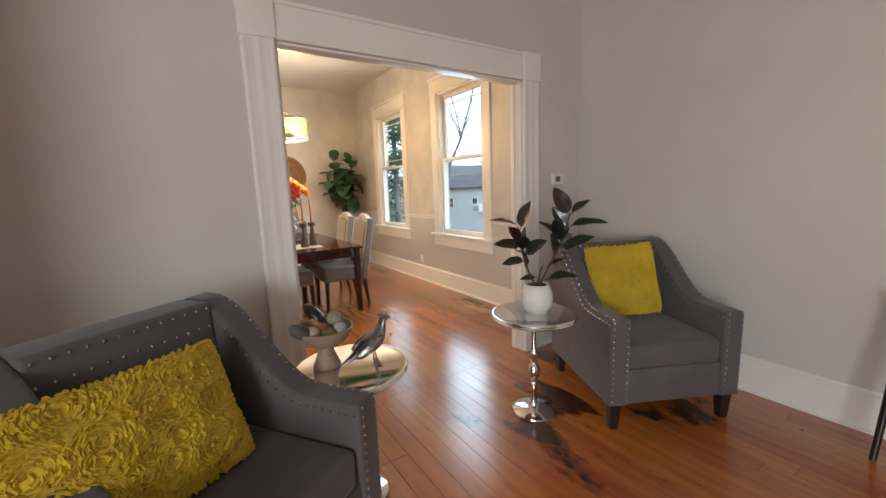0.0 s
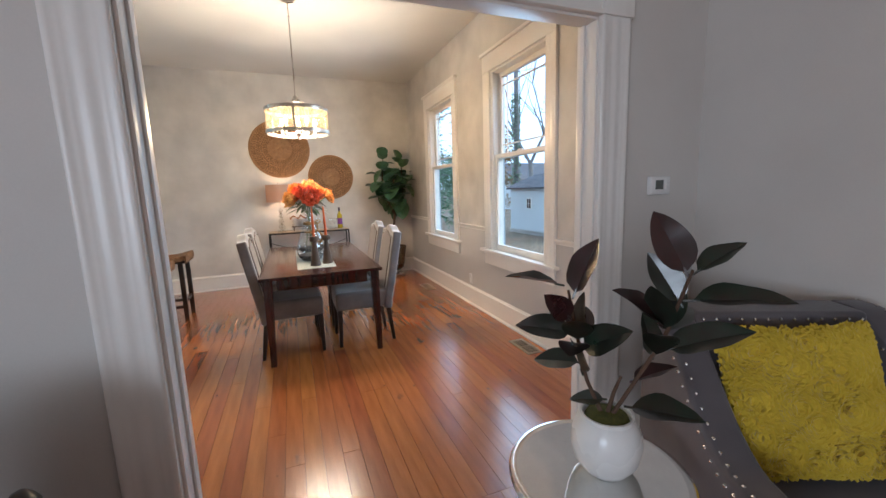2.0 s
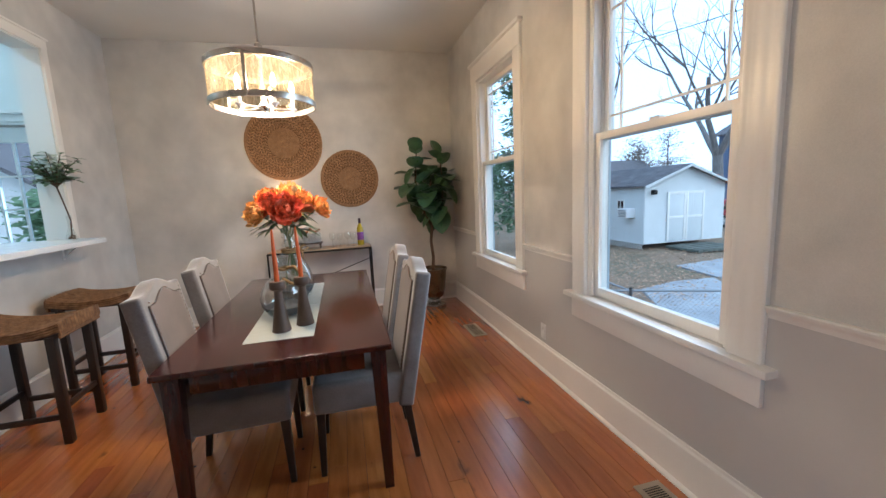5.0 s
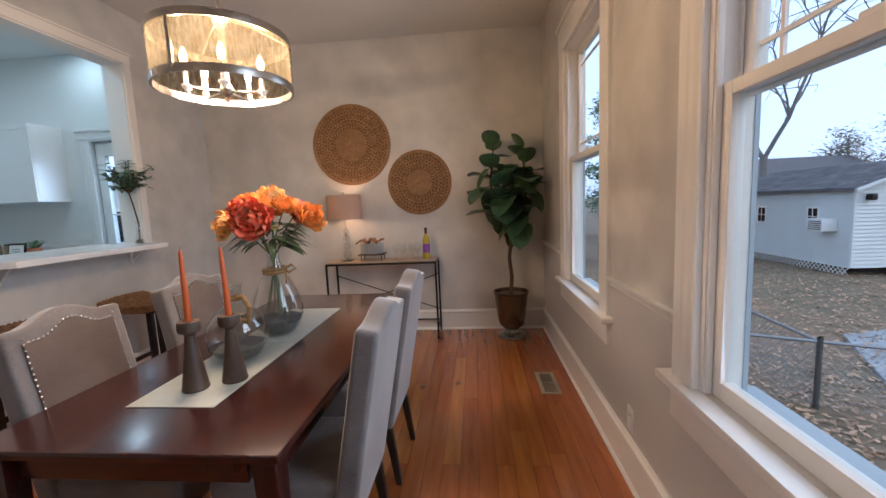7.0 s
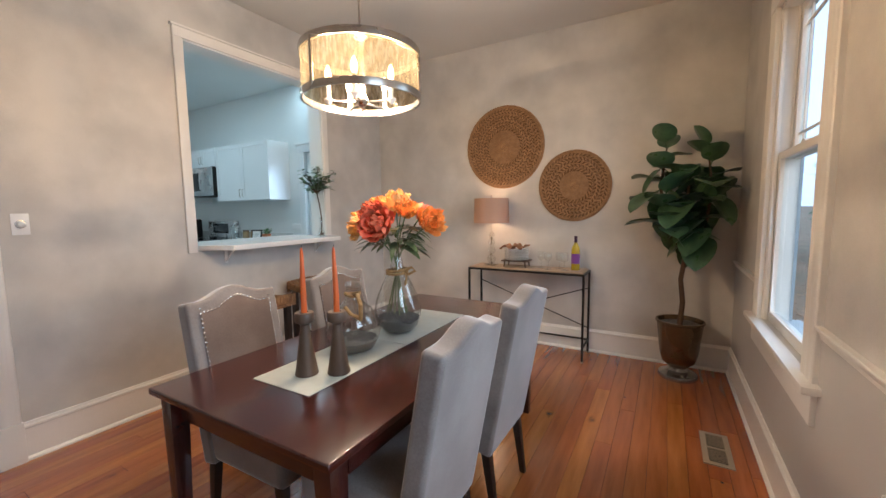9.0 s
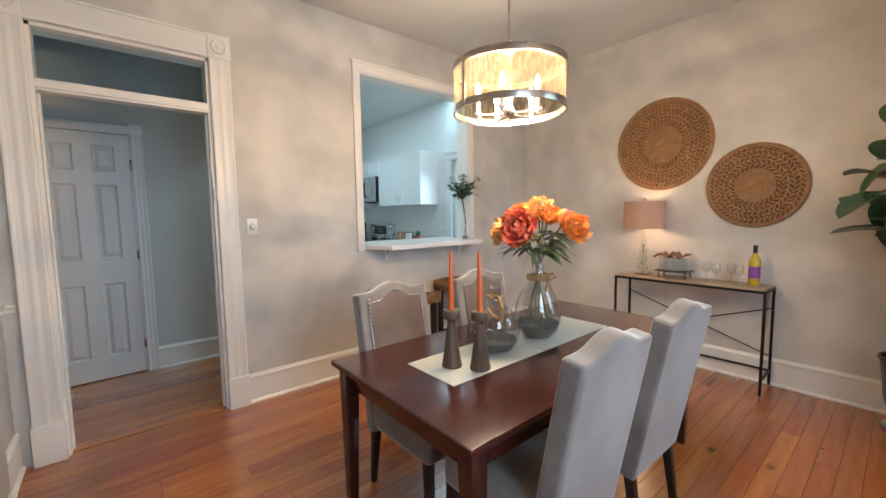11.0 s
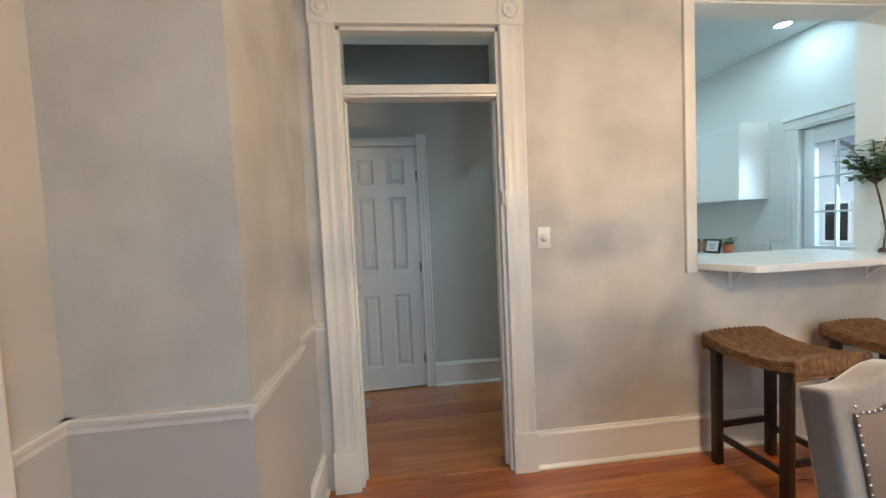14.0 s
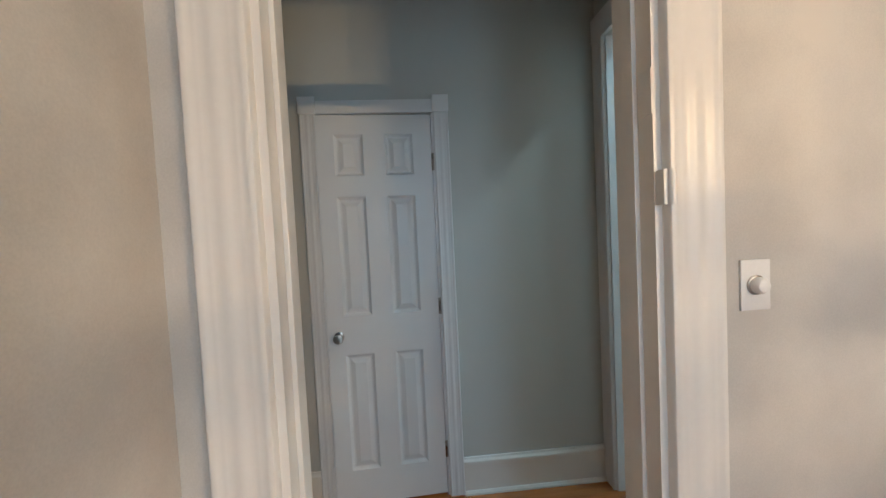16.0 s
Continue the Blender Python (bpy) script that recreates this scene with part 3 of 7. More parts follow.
def rosette(parent, m, w=0.15, h=0.155):
    part("corner_block", moved(box(0, w, 0, 0.035, 0, h, 0.004), m), TRIM, parent)
    ring = lathe([(0.0, 0.008), (0.012, 0.012), (0.02, 0.006), (0.03, 0.004), (0.038, 0.010), (0.046, 0.009), (0.05, 0.0), (0.0, 0.0)], 24)
    moved(ring, m @ Matrix.Translation((w / 2, 0.034, h / 2)) @ pose(0, 0, 0, -90, 0, 0))
    part("rosette", ring, TRIM, parent)


# cased doorway with transom, dining side
def cased_door(name, o, u, v, w, open_h, transom, head, side_w, label, plinth=True):
    """Casing round an opening: o the opening's left foot on the wall face, u along the wall, v out of it."""
    t = thing(name, label, "door casing", kind="structure")
    m = place(o, u, v)
    for k, x in ((0, -side_w), (1, w)):
        foot = 0.225 if plinth else 0.0
        part("side_casing", moved(fluted(side_w, 0.030, head - foot), m @ Matrix.Translation((x, 0, foot))), TRIM, t)
        if plinth:
            part("plinth_block", moved(box(x - 0.004, x + side_w + 0.004, 0, 0.042, 0, foot, 0.003), m), TRIM, t)
    hd = box(0, w, 0, 0.026, head + 0.022, head + 0.135)
    box(0, w, 0, 0.034, head, head + 0.012, 0.003, bm=hd)
    box(0, w, 0, 0.030, head + 0.012, head + 0.022, bm=hd)
    box(0, w, 0, 0.036, head + 0.135, head + 0.150, 0.003, bm=hd)
    part("head_casing", moved(hd, m), TRIM, t, smooth=False)
    for x in (-side_w - 0.004, w - 0.004):
        rosette(t, m @ Matrix.Translation((x, 0, head)), side_w + 0.008, 0.155)
    return t, m


CT, CM = cased_door("door_casing", (XD, DOOR[0], 0), (0, 1, 0), (1, 0, 0), DOOR[1] - DOOR[0], 2.08, 2.42, 2.445, 0.13, "white painted fluted casing with corner blocks and transom")
# jambs, stops, transom bar
wd = DOOR[1] - DOOR[0]
for x0, x1 in ((0, 0.018), (wd - 0.018, wd)):
    part("jamb", moved(box(x0, x1, -0.15, 0.004, 0, 2.44), CM), TRIM, CT, smooth=False)
for x0, x1 in ((0.018, 0.030), (wd - 0.030, wd - 0.018)):
    part("stop", moved(box(x0, x1, -0.09, -0.05, 0, 2.08, 0.002), CM), TRIM, CT, smooth=False)
part("head_jamb", moved(box(0, wd, -0.15, 0.004, 2.422, 2.44), CM), TRIM, CT, smooth=False)
tb = box(0.018, wd - 0.018, -0.10, 0.0, 2.085, 2.15, 0.006)
box(0.018, wd - 0.018, -0.004, 0.014, 2.098, 2.138, 0.004, bm=tb)
part("transom_bar", moved(tb, CM), TRIM, CT)
tg = part("transom_pane", moved(box(0.018, wd - 0.018, -0.055, -0.050, 2.15, 2.42), CM), PANE, CT, smooth=False)
tg.visible_shadow = False
part("strike_plate", moved(box(wd - 0.021, wd - 0.0165, -0.035, 0.0045, 1.70, 1.80, 0.001), CM), TRIM, CT)
part("hinge", moved(tube([(wd + 0.001, 0.036, 1.50), (wd + 0.001, 0.036, 1.575)], 0.009, 10), CM), TRIM, CT)
part("hinge_leaf", moved(box(wd - 0.0165, wd + 0.0, -0.002, 0.034, 1.50, 1.575, 0.001), CM), TRIM, CT)
part("threshold", box(XD - 0.13, XD - 0.02, DOOR[0], DOOR[1], -0.02, 0.006, 0.003), FLOOR, CT)

# cased opening between living and dining, both faces
for face, vy, name in ((YA, -1, "opening_casing_living"), (YB, 1, "opening_casing_dining")):
    t = thing(name, "white painted fluted casing round the wide opening", "door casing", kind="structure")
    m = place((ARCH[0], face, 0), (1, 0, 0), (0, vy, 0))
    w = ARCH[1] - ARCH[0]
    for x in (-AW, w):
        part("side_casing", moved(fluted(AW, 0.028, ARCH[2] - 0.22), m @ Matrix.Translation((x, 0, 0.22))), TRIM, t)
        part("plinth_block", moved(box(x - 0.004, x + AW + 0.004, 0, 0.04, 0, 0.22, 0.003), m), TRIM, t)
        part("corner_block", moved(box(x - 0.006, x + AW + 0.006, 0, 0.036, ARCH[2], ARCH[2] + 0.19, 0.004), m), TRIM, t)
    hd = box(0, w, 0, 0.024, ARCH[2] + 0.02, ARCH[2] + 0.175)
    box(0, w, 0, 0.032, ARCH[2], ARCH[2] + 0.02, 0.003, bm=hd)
    box(0, w, 0, 0.032, ARCH[2] + 0.16, ARCH[2] + 0.18, 0.003, bm=hd)
    part("head_casing", moved(hd, m), TRIM, t, smooth=False)
t = thing("opening_jamb", "white painted jamb lining of the wide opening", "door jamb", kind="structure")
for x0, x1 in ((ARCH[0], ARCH[0] + 0.012), (ARCH[1] - 0.012, ARCH[1])):
    part("jamb", box(x0, x1, YA - 0.003, YB + 0.003, 0, ARCH[2], 0.002), TRIM, t)
    xm = x1 if x0 == ARCH[0] else x0 - 0.010
    part("stop", box(xm, xm + 0.010, YA + 0.06, YA + 0.10, 0, ARCH[2], 0.002), TRIM, t)
part("head_jamb", box(ARCH[0], ARCH[1], YA - 0.003, YB + 0.003, ARCH[2] - 0.012, ARCH[2], 0.002), TRIM, t)

# pass-through casing, counter and brackets
t = thing("pass_through_casing", "white painted flat casing round the kitchen pass-through", "window casing", kind="structure")
y0, y1, z0, z1 = PT
for a, b in ((y0 - 0.065, y0), (y1, y1 + 0.065)):
    part("side_casing", box(XD, XD + 0.022, a, b, z0 - 0.01, z1, 0.003), TRIM, t)
part("head_casing", box(XD, XD + 0.024, y0 - 0.065, y1 + 0.065, z1, z1 + 0.07, 0.003), TRIM, t)
part("head_cap", box(XD, XD + 0.034, y0 - 0.078, y1 + 0.078, z1 + 0.07, z1 + 0.086, 0.003), TRIM, t)
for a, b in ((y0, y0 + 0.01), (y1 - 0.01, y1)):
    part("jamb", box(XD - 0.165, XD + 0.004, a, b, z0, z1), PAINT_KITCHEN, t, smooth=False)
part("head_jamb", box(XD - 0.165, XD + 0.004, y0, y1, z1 - 0.01, z1), PAINT_KITCHEN, t, smooth=False)
CF = -0.455
own = bmesh.new()
outline = [(XD - 0.45, y0 + 0.012), (XD + 0.002, y0 + 0.012), (CF, y0 + 0.13), (CF, y1 - 0.05), (XD + 0.002, y1 + 0.06), (XD + 0.002, y1 - 0.012), (XD - 0.45, y1 - 0.012)]
a = [own.verts.new((x, y, 1.078)) for x, y in outline]
b = [own.verts.new((x, y, 1.116)) for x, y in outline]
own.faces.new(a[::-1]); own.faces.new(b)
for k in range(len(a)):
    own.faces.new((a[k], a[(k + 1) % len(a)], b[(k + 1) % len(a)], b[k]))
bmesh.ops.bevel(own, geom=own.edges[:], offset=0.003, segments=2, affect="EDGES")
solid("bar_counter", own, QUARTZ, "white bar counter with clipped corners in the pass-through", "counter")
for k, y in enumerate((4.98, 5.90)):
    t = thing("shelf_bracket", "small white metal bracket under the bar counter", "bracket", "brackets under the bar counter")
    part("wall_arm", box(XD, XD + 0.006, y - 0.012, y + 0.012, 0.96, 1.078, 0.001), TRIM, t)
    part("shelf_arm", box(XD, XD + 0.125, y - 0.012, y + 0.012, 1.071, 1.078, 0.001), TRIM, t)
    part("brace", tube([(XD + 0.004, y, 0.975), (XD + 0.05, y, 1.015), (XD + 0.115, y, 1.072)], 0.006), TRIM, t)


# ---- windows ----
def sash_window(name, ya, yb):
    t = thing(name, "white double-hung sash window with fluted casing and sill", "window", kind="structure")
    w = 0.13
    for a in (ya - w, yb):
        m = place((XW, a, WZ0), (0, 1, 0), (-1, 0, 0))
        part("side_casing", moved(fluted(w, 0.024, WZ1 - WZ0), m), TRIM, t)
    part("head_casing", box(XW - 0.026, XW, ya - w, yb + w, WZ1, WZ1 + 0.155, 0.003), TRIM, t)
    part("head_cap", box(XW - 0.045, XW, ya - w - 0.02, yb + w + 0.02, WZ1 + 0.155, WZ1 + 0.185, 0.006), TRIM, t)
    part("window_sill", box(XW - 0.06, XW + 0.07, ya - w - 0.045, yb + w + 0.045, WZ0 - 0.032, WZ0 - 0.001, 0.008), TRIM, t)
    part("apron", box(XW - 0.022, XW, ya - w - 0.005, yb + w + 0.005, WZ0 - 0.16, WZ0 - 0.033, 0.004), TRIM, t)
    # jamb lining with tracks
    for a, b in ((ya, ya + 0.02), (yb - 0.02, yb)):
        part("jamb", box(XW, XW + 0.118, a, b, WZ0, WZ1), TRIM, t, smooth=False)
        # added outer strip, coloured as the jamb looks under blue sky
        part("skylit_jamb", box(XW + 0.118, XW + 0.132, a - 0.002 if a == ya else a - 0.003, b + 0.003 if a == ya else b + 0.002, WZ0, WZ1), TRIM_SKYLIT, t, smooth=False)
        c = b if a == ya else a - 0.012
        part("stop", box(XW + 0.004, XW + 0.022, c, c + 0.012, WZ0, WZ1, 0.002), TRIM, t)
        part("track", box(XW + 0.066, XW + 0.074, c, c + 0.012, WZ0, WZ1, 0.001), TRIM, t)
    part("head_jamb", box(XW, XW + 0.13, ya, yb, WZ1 - 0.02, WZ1), TRIM, t, smooth=False)
    part("outer_sill", box(XW + 0.07, XW + 0.18, ya - 0.02, yb + 0.02, WZ0 - 0.05, WZ0 + 0.004, 0.004), TRIM_SKYLIT, t)
    mid = 1.625
    a, b = ya + 0.02, yb - 0.02

    def sash(nm, x, z0, z1, low, top):
        bm = box(x, x + 0.04, a, a + 0.048, z0, z1, 0.004)
        box(x, x + 0.04, b - 0.048, b, z0, z1, 0.004, bm=bm)
        box(x + 0.001, x + 0.039, a + 0.046, b - 0.046, z0, z0 + low, 0.004, bm=bm)
        box(x + 0.001, x + 0.039, a + 0.046, b - 0.046, z1 - top, z1, 0.004, bm=bm)
        s = part(nm, bm, TRIM, t)
        p = part("pane", box(x + 0.018, x + 0.022, a + 0.045, b - 0.045, z0 + low - 0.004, z1 - top + 0.004), PANE, s, smooth=False)
        p.visible_shadow = False
        return s
    sash("lower_sash", XW + 0.024, WZ0, mid + 0.018, 0.055, 0.038)
    up = sash("upper_sash", XW + 0.076, mid - 0.02, WZ1 - 0.02, 0.038, 0.045)
    # thin border bars of the upper sash
    for z in (mid + 0.10, WZ1 - 0.145):
        part("muntin", box(XW + 0.090, XW + 0.101, a + 0.045, b - 0.045, z, z + 0.012), TRIM, up, smooth=False)
    for y in (a + 0.12, b - 0.132):
        part("muntin", box(XW + 0.0905, XW + 0.1005, y, y + 0.012, mid + 0.018, WZ1 - 0.065), TRIM, up, smooth=False)
    part("sash_lock", box(XW + 0.03, XW + 0.06, (a + b) / 2 - 0.03, (a + b) / 2 + 0.03, mid + 0.018, mid + 0.032, 0.004), TRIM, t)
    return t


sash_window("window_1", *WIN[0])
sash_window("window_2", *WIN[1])
t = thing("window_3", "wide white-framed window of the living room", "window", kind="structure")
bm = None
for y in (-3.8, -2.63, -1.46):
    bm = box(-3.4, -3.2, y, y + 0.06, 0.7, 2.5, bm=bm)
for z in (0.7, 1.57, 2.44):
    box(-3.35, -3.25, -3.74, -1.46, z, z + 0.06, bm=bm)
part("window_frame", bm, TRIM, t, smooth=False)


# ---- interior doors ----
def panel_face(w, h, panels, depth=0.016, t=0.035):
    """A door leaf with sunk and fielded panels on the face towards -y, from its hinge edge at x = 0."""
    bm = None
    xs = sorted({0, w, *[v for p in panels for v in p[:2]]})
    zs = sorted({0, h, *[v for p in panels for v in p[2:]]})
    for a, b in zip(xs, xs[1:]):
        for c, d in zip(zs, zs[1:]):
            if not any(p[0] <= a and p[1] >= b and p[2] <= c and p[3] >= d for p in panels):
                bm = box(a, b, 0, t, c, d, bm=bm)
    bmesh.ops.remove_doubles(bm, verts=bm.verts, dist=0.0004)
    for x0, x1, z0, z1 in panels:
        own = bmesh.new()
        rings = [[(x0 + i, d, z0 + i), (x1 - i, d, z0 + i), (x1 - i, d, z1 - i), (x0 + i, d, z1 - i)] for i, d in ((0, 0.0), (0.006, 0.007), (0.014, 0.015), (0.022, 0.015), (0.046, 0.004))]
        vs = [[own.verts.new(p) for p in r] for r in rings]
        for r, s in zip(vs, vs[1:]):
            for j in range(4):
                own.faces.new((r[j], r[(j + 1) % 4], s[(j + 1) % 4], s[j]))
        own.faces.new(vs[-1])
        join(bm, own)
    return bm


HD = thing("hall_door", "white six-panel narrow door standing slightly ajar", "door", at=(-2.014, 3.220, 0), turn=-90 + 3.0)
hw, hh = 0.60, 2.085
pan = []
for x0, x1 in ((0.088, 0.238), (0.350, 0.500)):
    pan += [(x0, x1, 0.19, 0.82), (x0, x1, 1.03, 1.66), (x0, x1, 1.77, 1.985)]
leaf = panel_face(hw, hh, [(hw - b, hw - a, c, d) for a, b, c, d in pan])
# the panelled face looks back into the hall
part("leaf", moved(leaf, Matrix.Translation((0, 0, 0.012))), DOOR_PAINT, HD, smooth=False)
HD.scale = (1, -1, 1)
knob = lathe([(0.0, 0.0), (0.026, 0.0), (0.027, 0.004), (0.012, 0.008), (0.011, 0.028), (0.024, 0.038), (0.027, 0.050), (0.022, 0.060), (0.0, 0.064)], 20)
part("doorknob", moved(knob, pose(hw - 0.06, 0.0, 0.935, 90, 0, 0)), NICKEL, HD, "satin nickel round knob")
for z in (0.22, 1.02, 1.80):
    part("hinge", tube([(-0.004, -0.006, z), (-0.004, -0.006, z + 0.09)], 0.008), NICKEL, HD)
t = thing("hall_door_casing", "white painted casing with corner blocks round the narrow door", "door casing", kind="structure")
m = place((-2.01, 2.62, 0), (0, 1, 0), (1, 0, 0))
for x in (-0.08, 0.615):
    part("side_casing", moved(fluted(0.08, 0.020, 2.105), m @ Matrix.Translation((x, 0, 0))), DOOR_PAINT, t)
    part("corner_block", moved(box(x - 0.004, x + 0.084, 0, 0.026, 2.105, 2.195, 0.003), m), DOOR_PAINT, t)
part("head_casing", moved(box(0.004, 0.611, 0, 0.018, 2.105, 2.175, 0.003), m), DOOR_PAINT, t)
for x in (0.0, 0.603):
    part("jamb", moved(box(x, x + 0.012, -0.12, 0.002, 0, 2.105), m), DOOR_PAINT, t, smooth=False)
t = thing("hall_doorway_casing", "white painted casing of the doorway to the kitchen", "door casing", kind="structure")
m = place((-1.90, 4.15, 0), (1, 0, 0), (0, -1, 0))
for x in (-0.105, 0.81):
    part("side_casing", moved(fluted(0.105, 0.022, 2.45), m @ Matrix.Translation((x, 0, 0))), DOOR_PAINT, t)
part("head_casing", moved(box(-0.105, 0.915, 0, 0.024, 2.45, 2.58, 0.003), m), DOOR_PAINT, t)
for x in (0.0, 0.798):
    part("jamb", moved(box(x, x + 0.012, -0.15, 0.002, 0, 2.45), m), DOOR_PAINT, t, smooth=False)

# ---- dining furniture ----
def dining_table():
    t = thing("dining_table", "glossy dark mahogany rectangular dining table", "table", at=(1.15, 4.73, 0))
    hx, hy, top = 0.465, 0.92, 0.712
    part("tabletop", box(-hx, hx, -hy, hy, top - 0.026, top, 0.006, 3), TABLE, t)
    for s in (-1, 1):
        part("apron", box(s * 0.405 - 0.011, s * 0.405 + 0.011, -0.80, 0.80, top - 0.115, top - 0.026, 0.002), TABLE, t)
        part("apron", box(-0.345, 0.345, s * 0.86 - 0.011, s * 0.86 + 0.011, top - 0.115, top - 0.026, 0.002), TABLE, t)
    for sx in (-1, 1):
        for sy in (-1, 1):
            bm = box(-0.034, 0.034, -0.034, 0.034, 0, top - 0.026, 0.003)
            for v in bm.verts:
                k = min(1, v.co.z / 0.55)
                f = 0.62 + 0.38 * k
                v.co.x = v.co.x * f + sx * 0.012 * (1 - k)
                v.co.y *= f
            part("leg", moved(bm, Matrix.Translation((sx * 0.405, sy * 0.86, 0))), TABLE, t)


def dining_chair(m):
    """Upholstered chair that faces +x, its seat's middle over the origin."""
    t = thing("dining_chair", "taupe velvet dining chair with arched nailhead back and dark legs", "chair", "chairs round the table")
    w = 0.206
    # seat with soft sides
    bm = box(-0.215, 0.255, -w, w, 0.32, 0.475, 0.03, 4)
    for v in bm.verts:
        if v.co.z > 0.44:
            r = max(abs(v.co.x - 0.02) / 0.24, abs(v.co.y) / w)
            v.co.z += 0.012 * (1 - min(1, r) ** 2)
    part("seat", bm, VELVET, t)
    # arched back, raked
    n = 16

    def crown(u):
        a = abs(u)
        return 0.985 + 0.045 * (0.5 + 0.5 * math.cos(math.pi * min(1, a / 0.72)))

    def back(inset, y_front, thick, zlow, bevel):
        own = bmesh.new()
        us = [-1 + 2 * k / n for k in range(n + 1)]
        fr, bk = [], []
        for row in range(9):
            f = row / 8
            fr.append([own.verts.new((y_front, u * (w + 0.01 - inset), zlow + f * (crown(u) - inset - zlow))) for u in us])
            bk.append([own.verts.new((y_front - thick, u * (w + 0.01 - inset), zlow + f * (crown(u) - inset - zlow))) for u in us])
        for g, flip in ((fr, 1), (bk, -1)):
            for a, b in zip(g, g[1:]):
                for k in range(n):
                    own.faces.new((a[k], a[k + 1], b[k + 1], b[k])[::flip])
        for k in range(n):
            own.faces.new((fr[-1][k], fr[-1][k + 1], bk[-1][k + 1], bk[-1][k]))
            own.faces.new((bk[0][k], bk[0][k + 1], fr[0][k + 1], fr[0][k]))
        for a, b in zip(range(8), range(1, 9)):
            own.faces.new((fr[a][0], fr[b][0], bk[b][0], bk[a][0]))
            own.faces.new((bk[a][-1], bk[b][-1], fr[b][-1], fr[a][-1]))
        bmesh.ops.recalc_face_normals(own, faces=own.faces)
        rim = [e for e in own.edges if len(e.link_faces) == 2 and e.calc_face_angle(0) > 0.9]
        bmesh.ops.bevel(own, geom=rim, offset=bevel, segments=4, profile=0.6, affect="EDGES")
        return own

    rake = Matrix.Translation((-0.205, 0, 0.42)) @ Matrix.Rotation(radians(-10.5), 4, "Y") @ Matrix.Translation((0, 0, -0.42))
    part("backrest", moved(back(0, 0.035, 0.075, 0.30, 0.018), rake), VELVET, t)
    part("back_panel", moved(back(0.05, 0.043, 0.02, 0.47, 0.006), rake), VELVET_FACE, t, "browner velvet inner panel")
    pts = []
    for k in range(23):
        pts.append((-(w - 0.04), 0.50 + k * 0.0205))
        pts.append((w - 0.04, 0.50 + k * 0.0205))
    for k in range(1, 21):
        u = -1 + 2 * k / 21
        pts.append((u * (w - 0.04), crown(u) - 0.048))
    nail = mesh_from(ball((0, 0, 0), 0.0048, (0.7, 1, 1), 1), "nailhead", NAIL, True)
    for y, z in pts:
        shared("nailhead", nail, t, rake @ Matrix.Translation((0.0445, y, z)))
    for sx in (-1, 1):
        for sy in (-1, 1):
            bm = box(-0.02, 0.02, -0.02, 0.02, 0, 0.33, 0.003)
            for v in bm.verts:
                k = 1 - v.co.z / 0.33
                v.co.x = v.co.x * (1 - 0.35 * k) + (-0.045 * k * k if sx < 0 else 0.01 * k)
                v.co.y *= 1 - 0.35 * k
            part("leg", moved(bm, Matrix.Translation((-0.19 if sx < 0 else 0.225, sy * (w - 0.025), 0))), ESPRESSO, t)
    t.matrix_world = m
    return t


dining_table()
first = dining_chair(pose(0.885, 4.215, 0, 0, 0, 1))
copy_thing(first, pose(0.875, 4.88, 0, 0, 0, -1))
copy_thing(first, pose(1.50, 4.215, 0, 0, 0, 180))
copy_thing(first, pose(1.50, 4.82, 0, 0, 0, 179))

# runner: two mats end to end
for k, (a, b) in enumerate(((4.045, 4.632), (4.637, 5.245))):
    bm = box(0.965, 1.275, a, b, 0.7125, 0.7155, 0.001)
    solid("table_runner", bm, RUNNER, "pale silver-green woven runner mat on the table", "table runner", group="runner mats on the table")


def candlestick(x, y):
    t = thing("candlestick", "turned walnut candlestick with a tall orange taper", "candlestick", "candlesticks on the table", at=(x, y, 0.716))
    part("stem", lathe([(0, 0), (0.043, 0), (0.045, 0.004), (0.043, 0.012), (0.034, 0.07), (0.025, 0.13), (0.0185, 0.185), (0.017, 0.198), (0.021, 0.204), (0.036, 0.212), (0.038, 0.222), (0.0375, 0.243), (0.035, 0.249), (0.016, 0.250), (0.013, 0.240), (0, 0.240)], 28), WALNUT, t)
    return t


def taper(x, y, lean):
    t = thing("taper_candle", "tall orange wax taper candle, unlit", "candle", "candles on the table", at=(x, y, 0.956))
    part("wax", tube([(0, 0, 0), (0.001, 0, 0.08), (lean * 0.5, 0.001, 0.17), (lean, 0.002, 0.245), (lean, 0.002, 0.262)], [0.0115, 0.0108, 0.0088, 0.0062, 0.003], 14), CANDLE, t)
    part("wick", tube([(lean, 0.002, 0.26), (lean + 0.001, 0.003, 0.272)], 0.001, 5), ESPRESSO, t)


for x, y, le in ((1.118, 4.175, -0.001), (1.222, 4.245, -0.006)):
    candlestick(x, y)
    taper(x, y, le)


def ring_rope(z, r, loops, rope=0.008, seed=0):
    rnd = random.Random(seed)
    bm = None
    for k in range(loops):
        pts = []
        for j in range(25):
            a = 2 * math.pi * j / 24
            pts.append(((r + 0.003 * math.sin(3 * a + k)) * math.cos(a), (r + 0.003 * math.cos(2 * a)) * math.sin(a), z + k * rope * 1.7 + 0.004 * math.sin(a + k)))
        bm = tube(pts, rope, 7, bm)
    bow = [(r, 0.0, z + 0.01), (r + 0.03, 0.018, z + 0.03), (r + 0.055, 0.01, z + 0.012), (r + 0.03, -0.012, z - 0.004), (r + 0.004, 0, z + 0.006)]
    tube(bow, rope * 0.9, 7, bm)
    tube([(r, 0.0, z + 0.008), (r + 0.022, -0.02, z - 0.02), (r + 0.02, -0.028, z - 0.06)], rope * 0.8, 7, bm)
    return bm


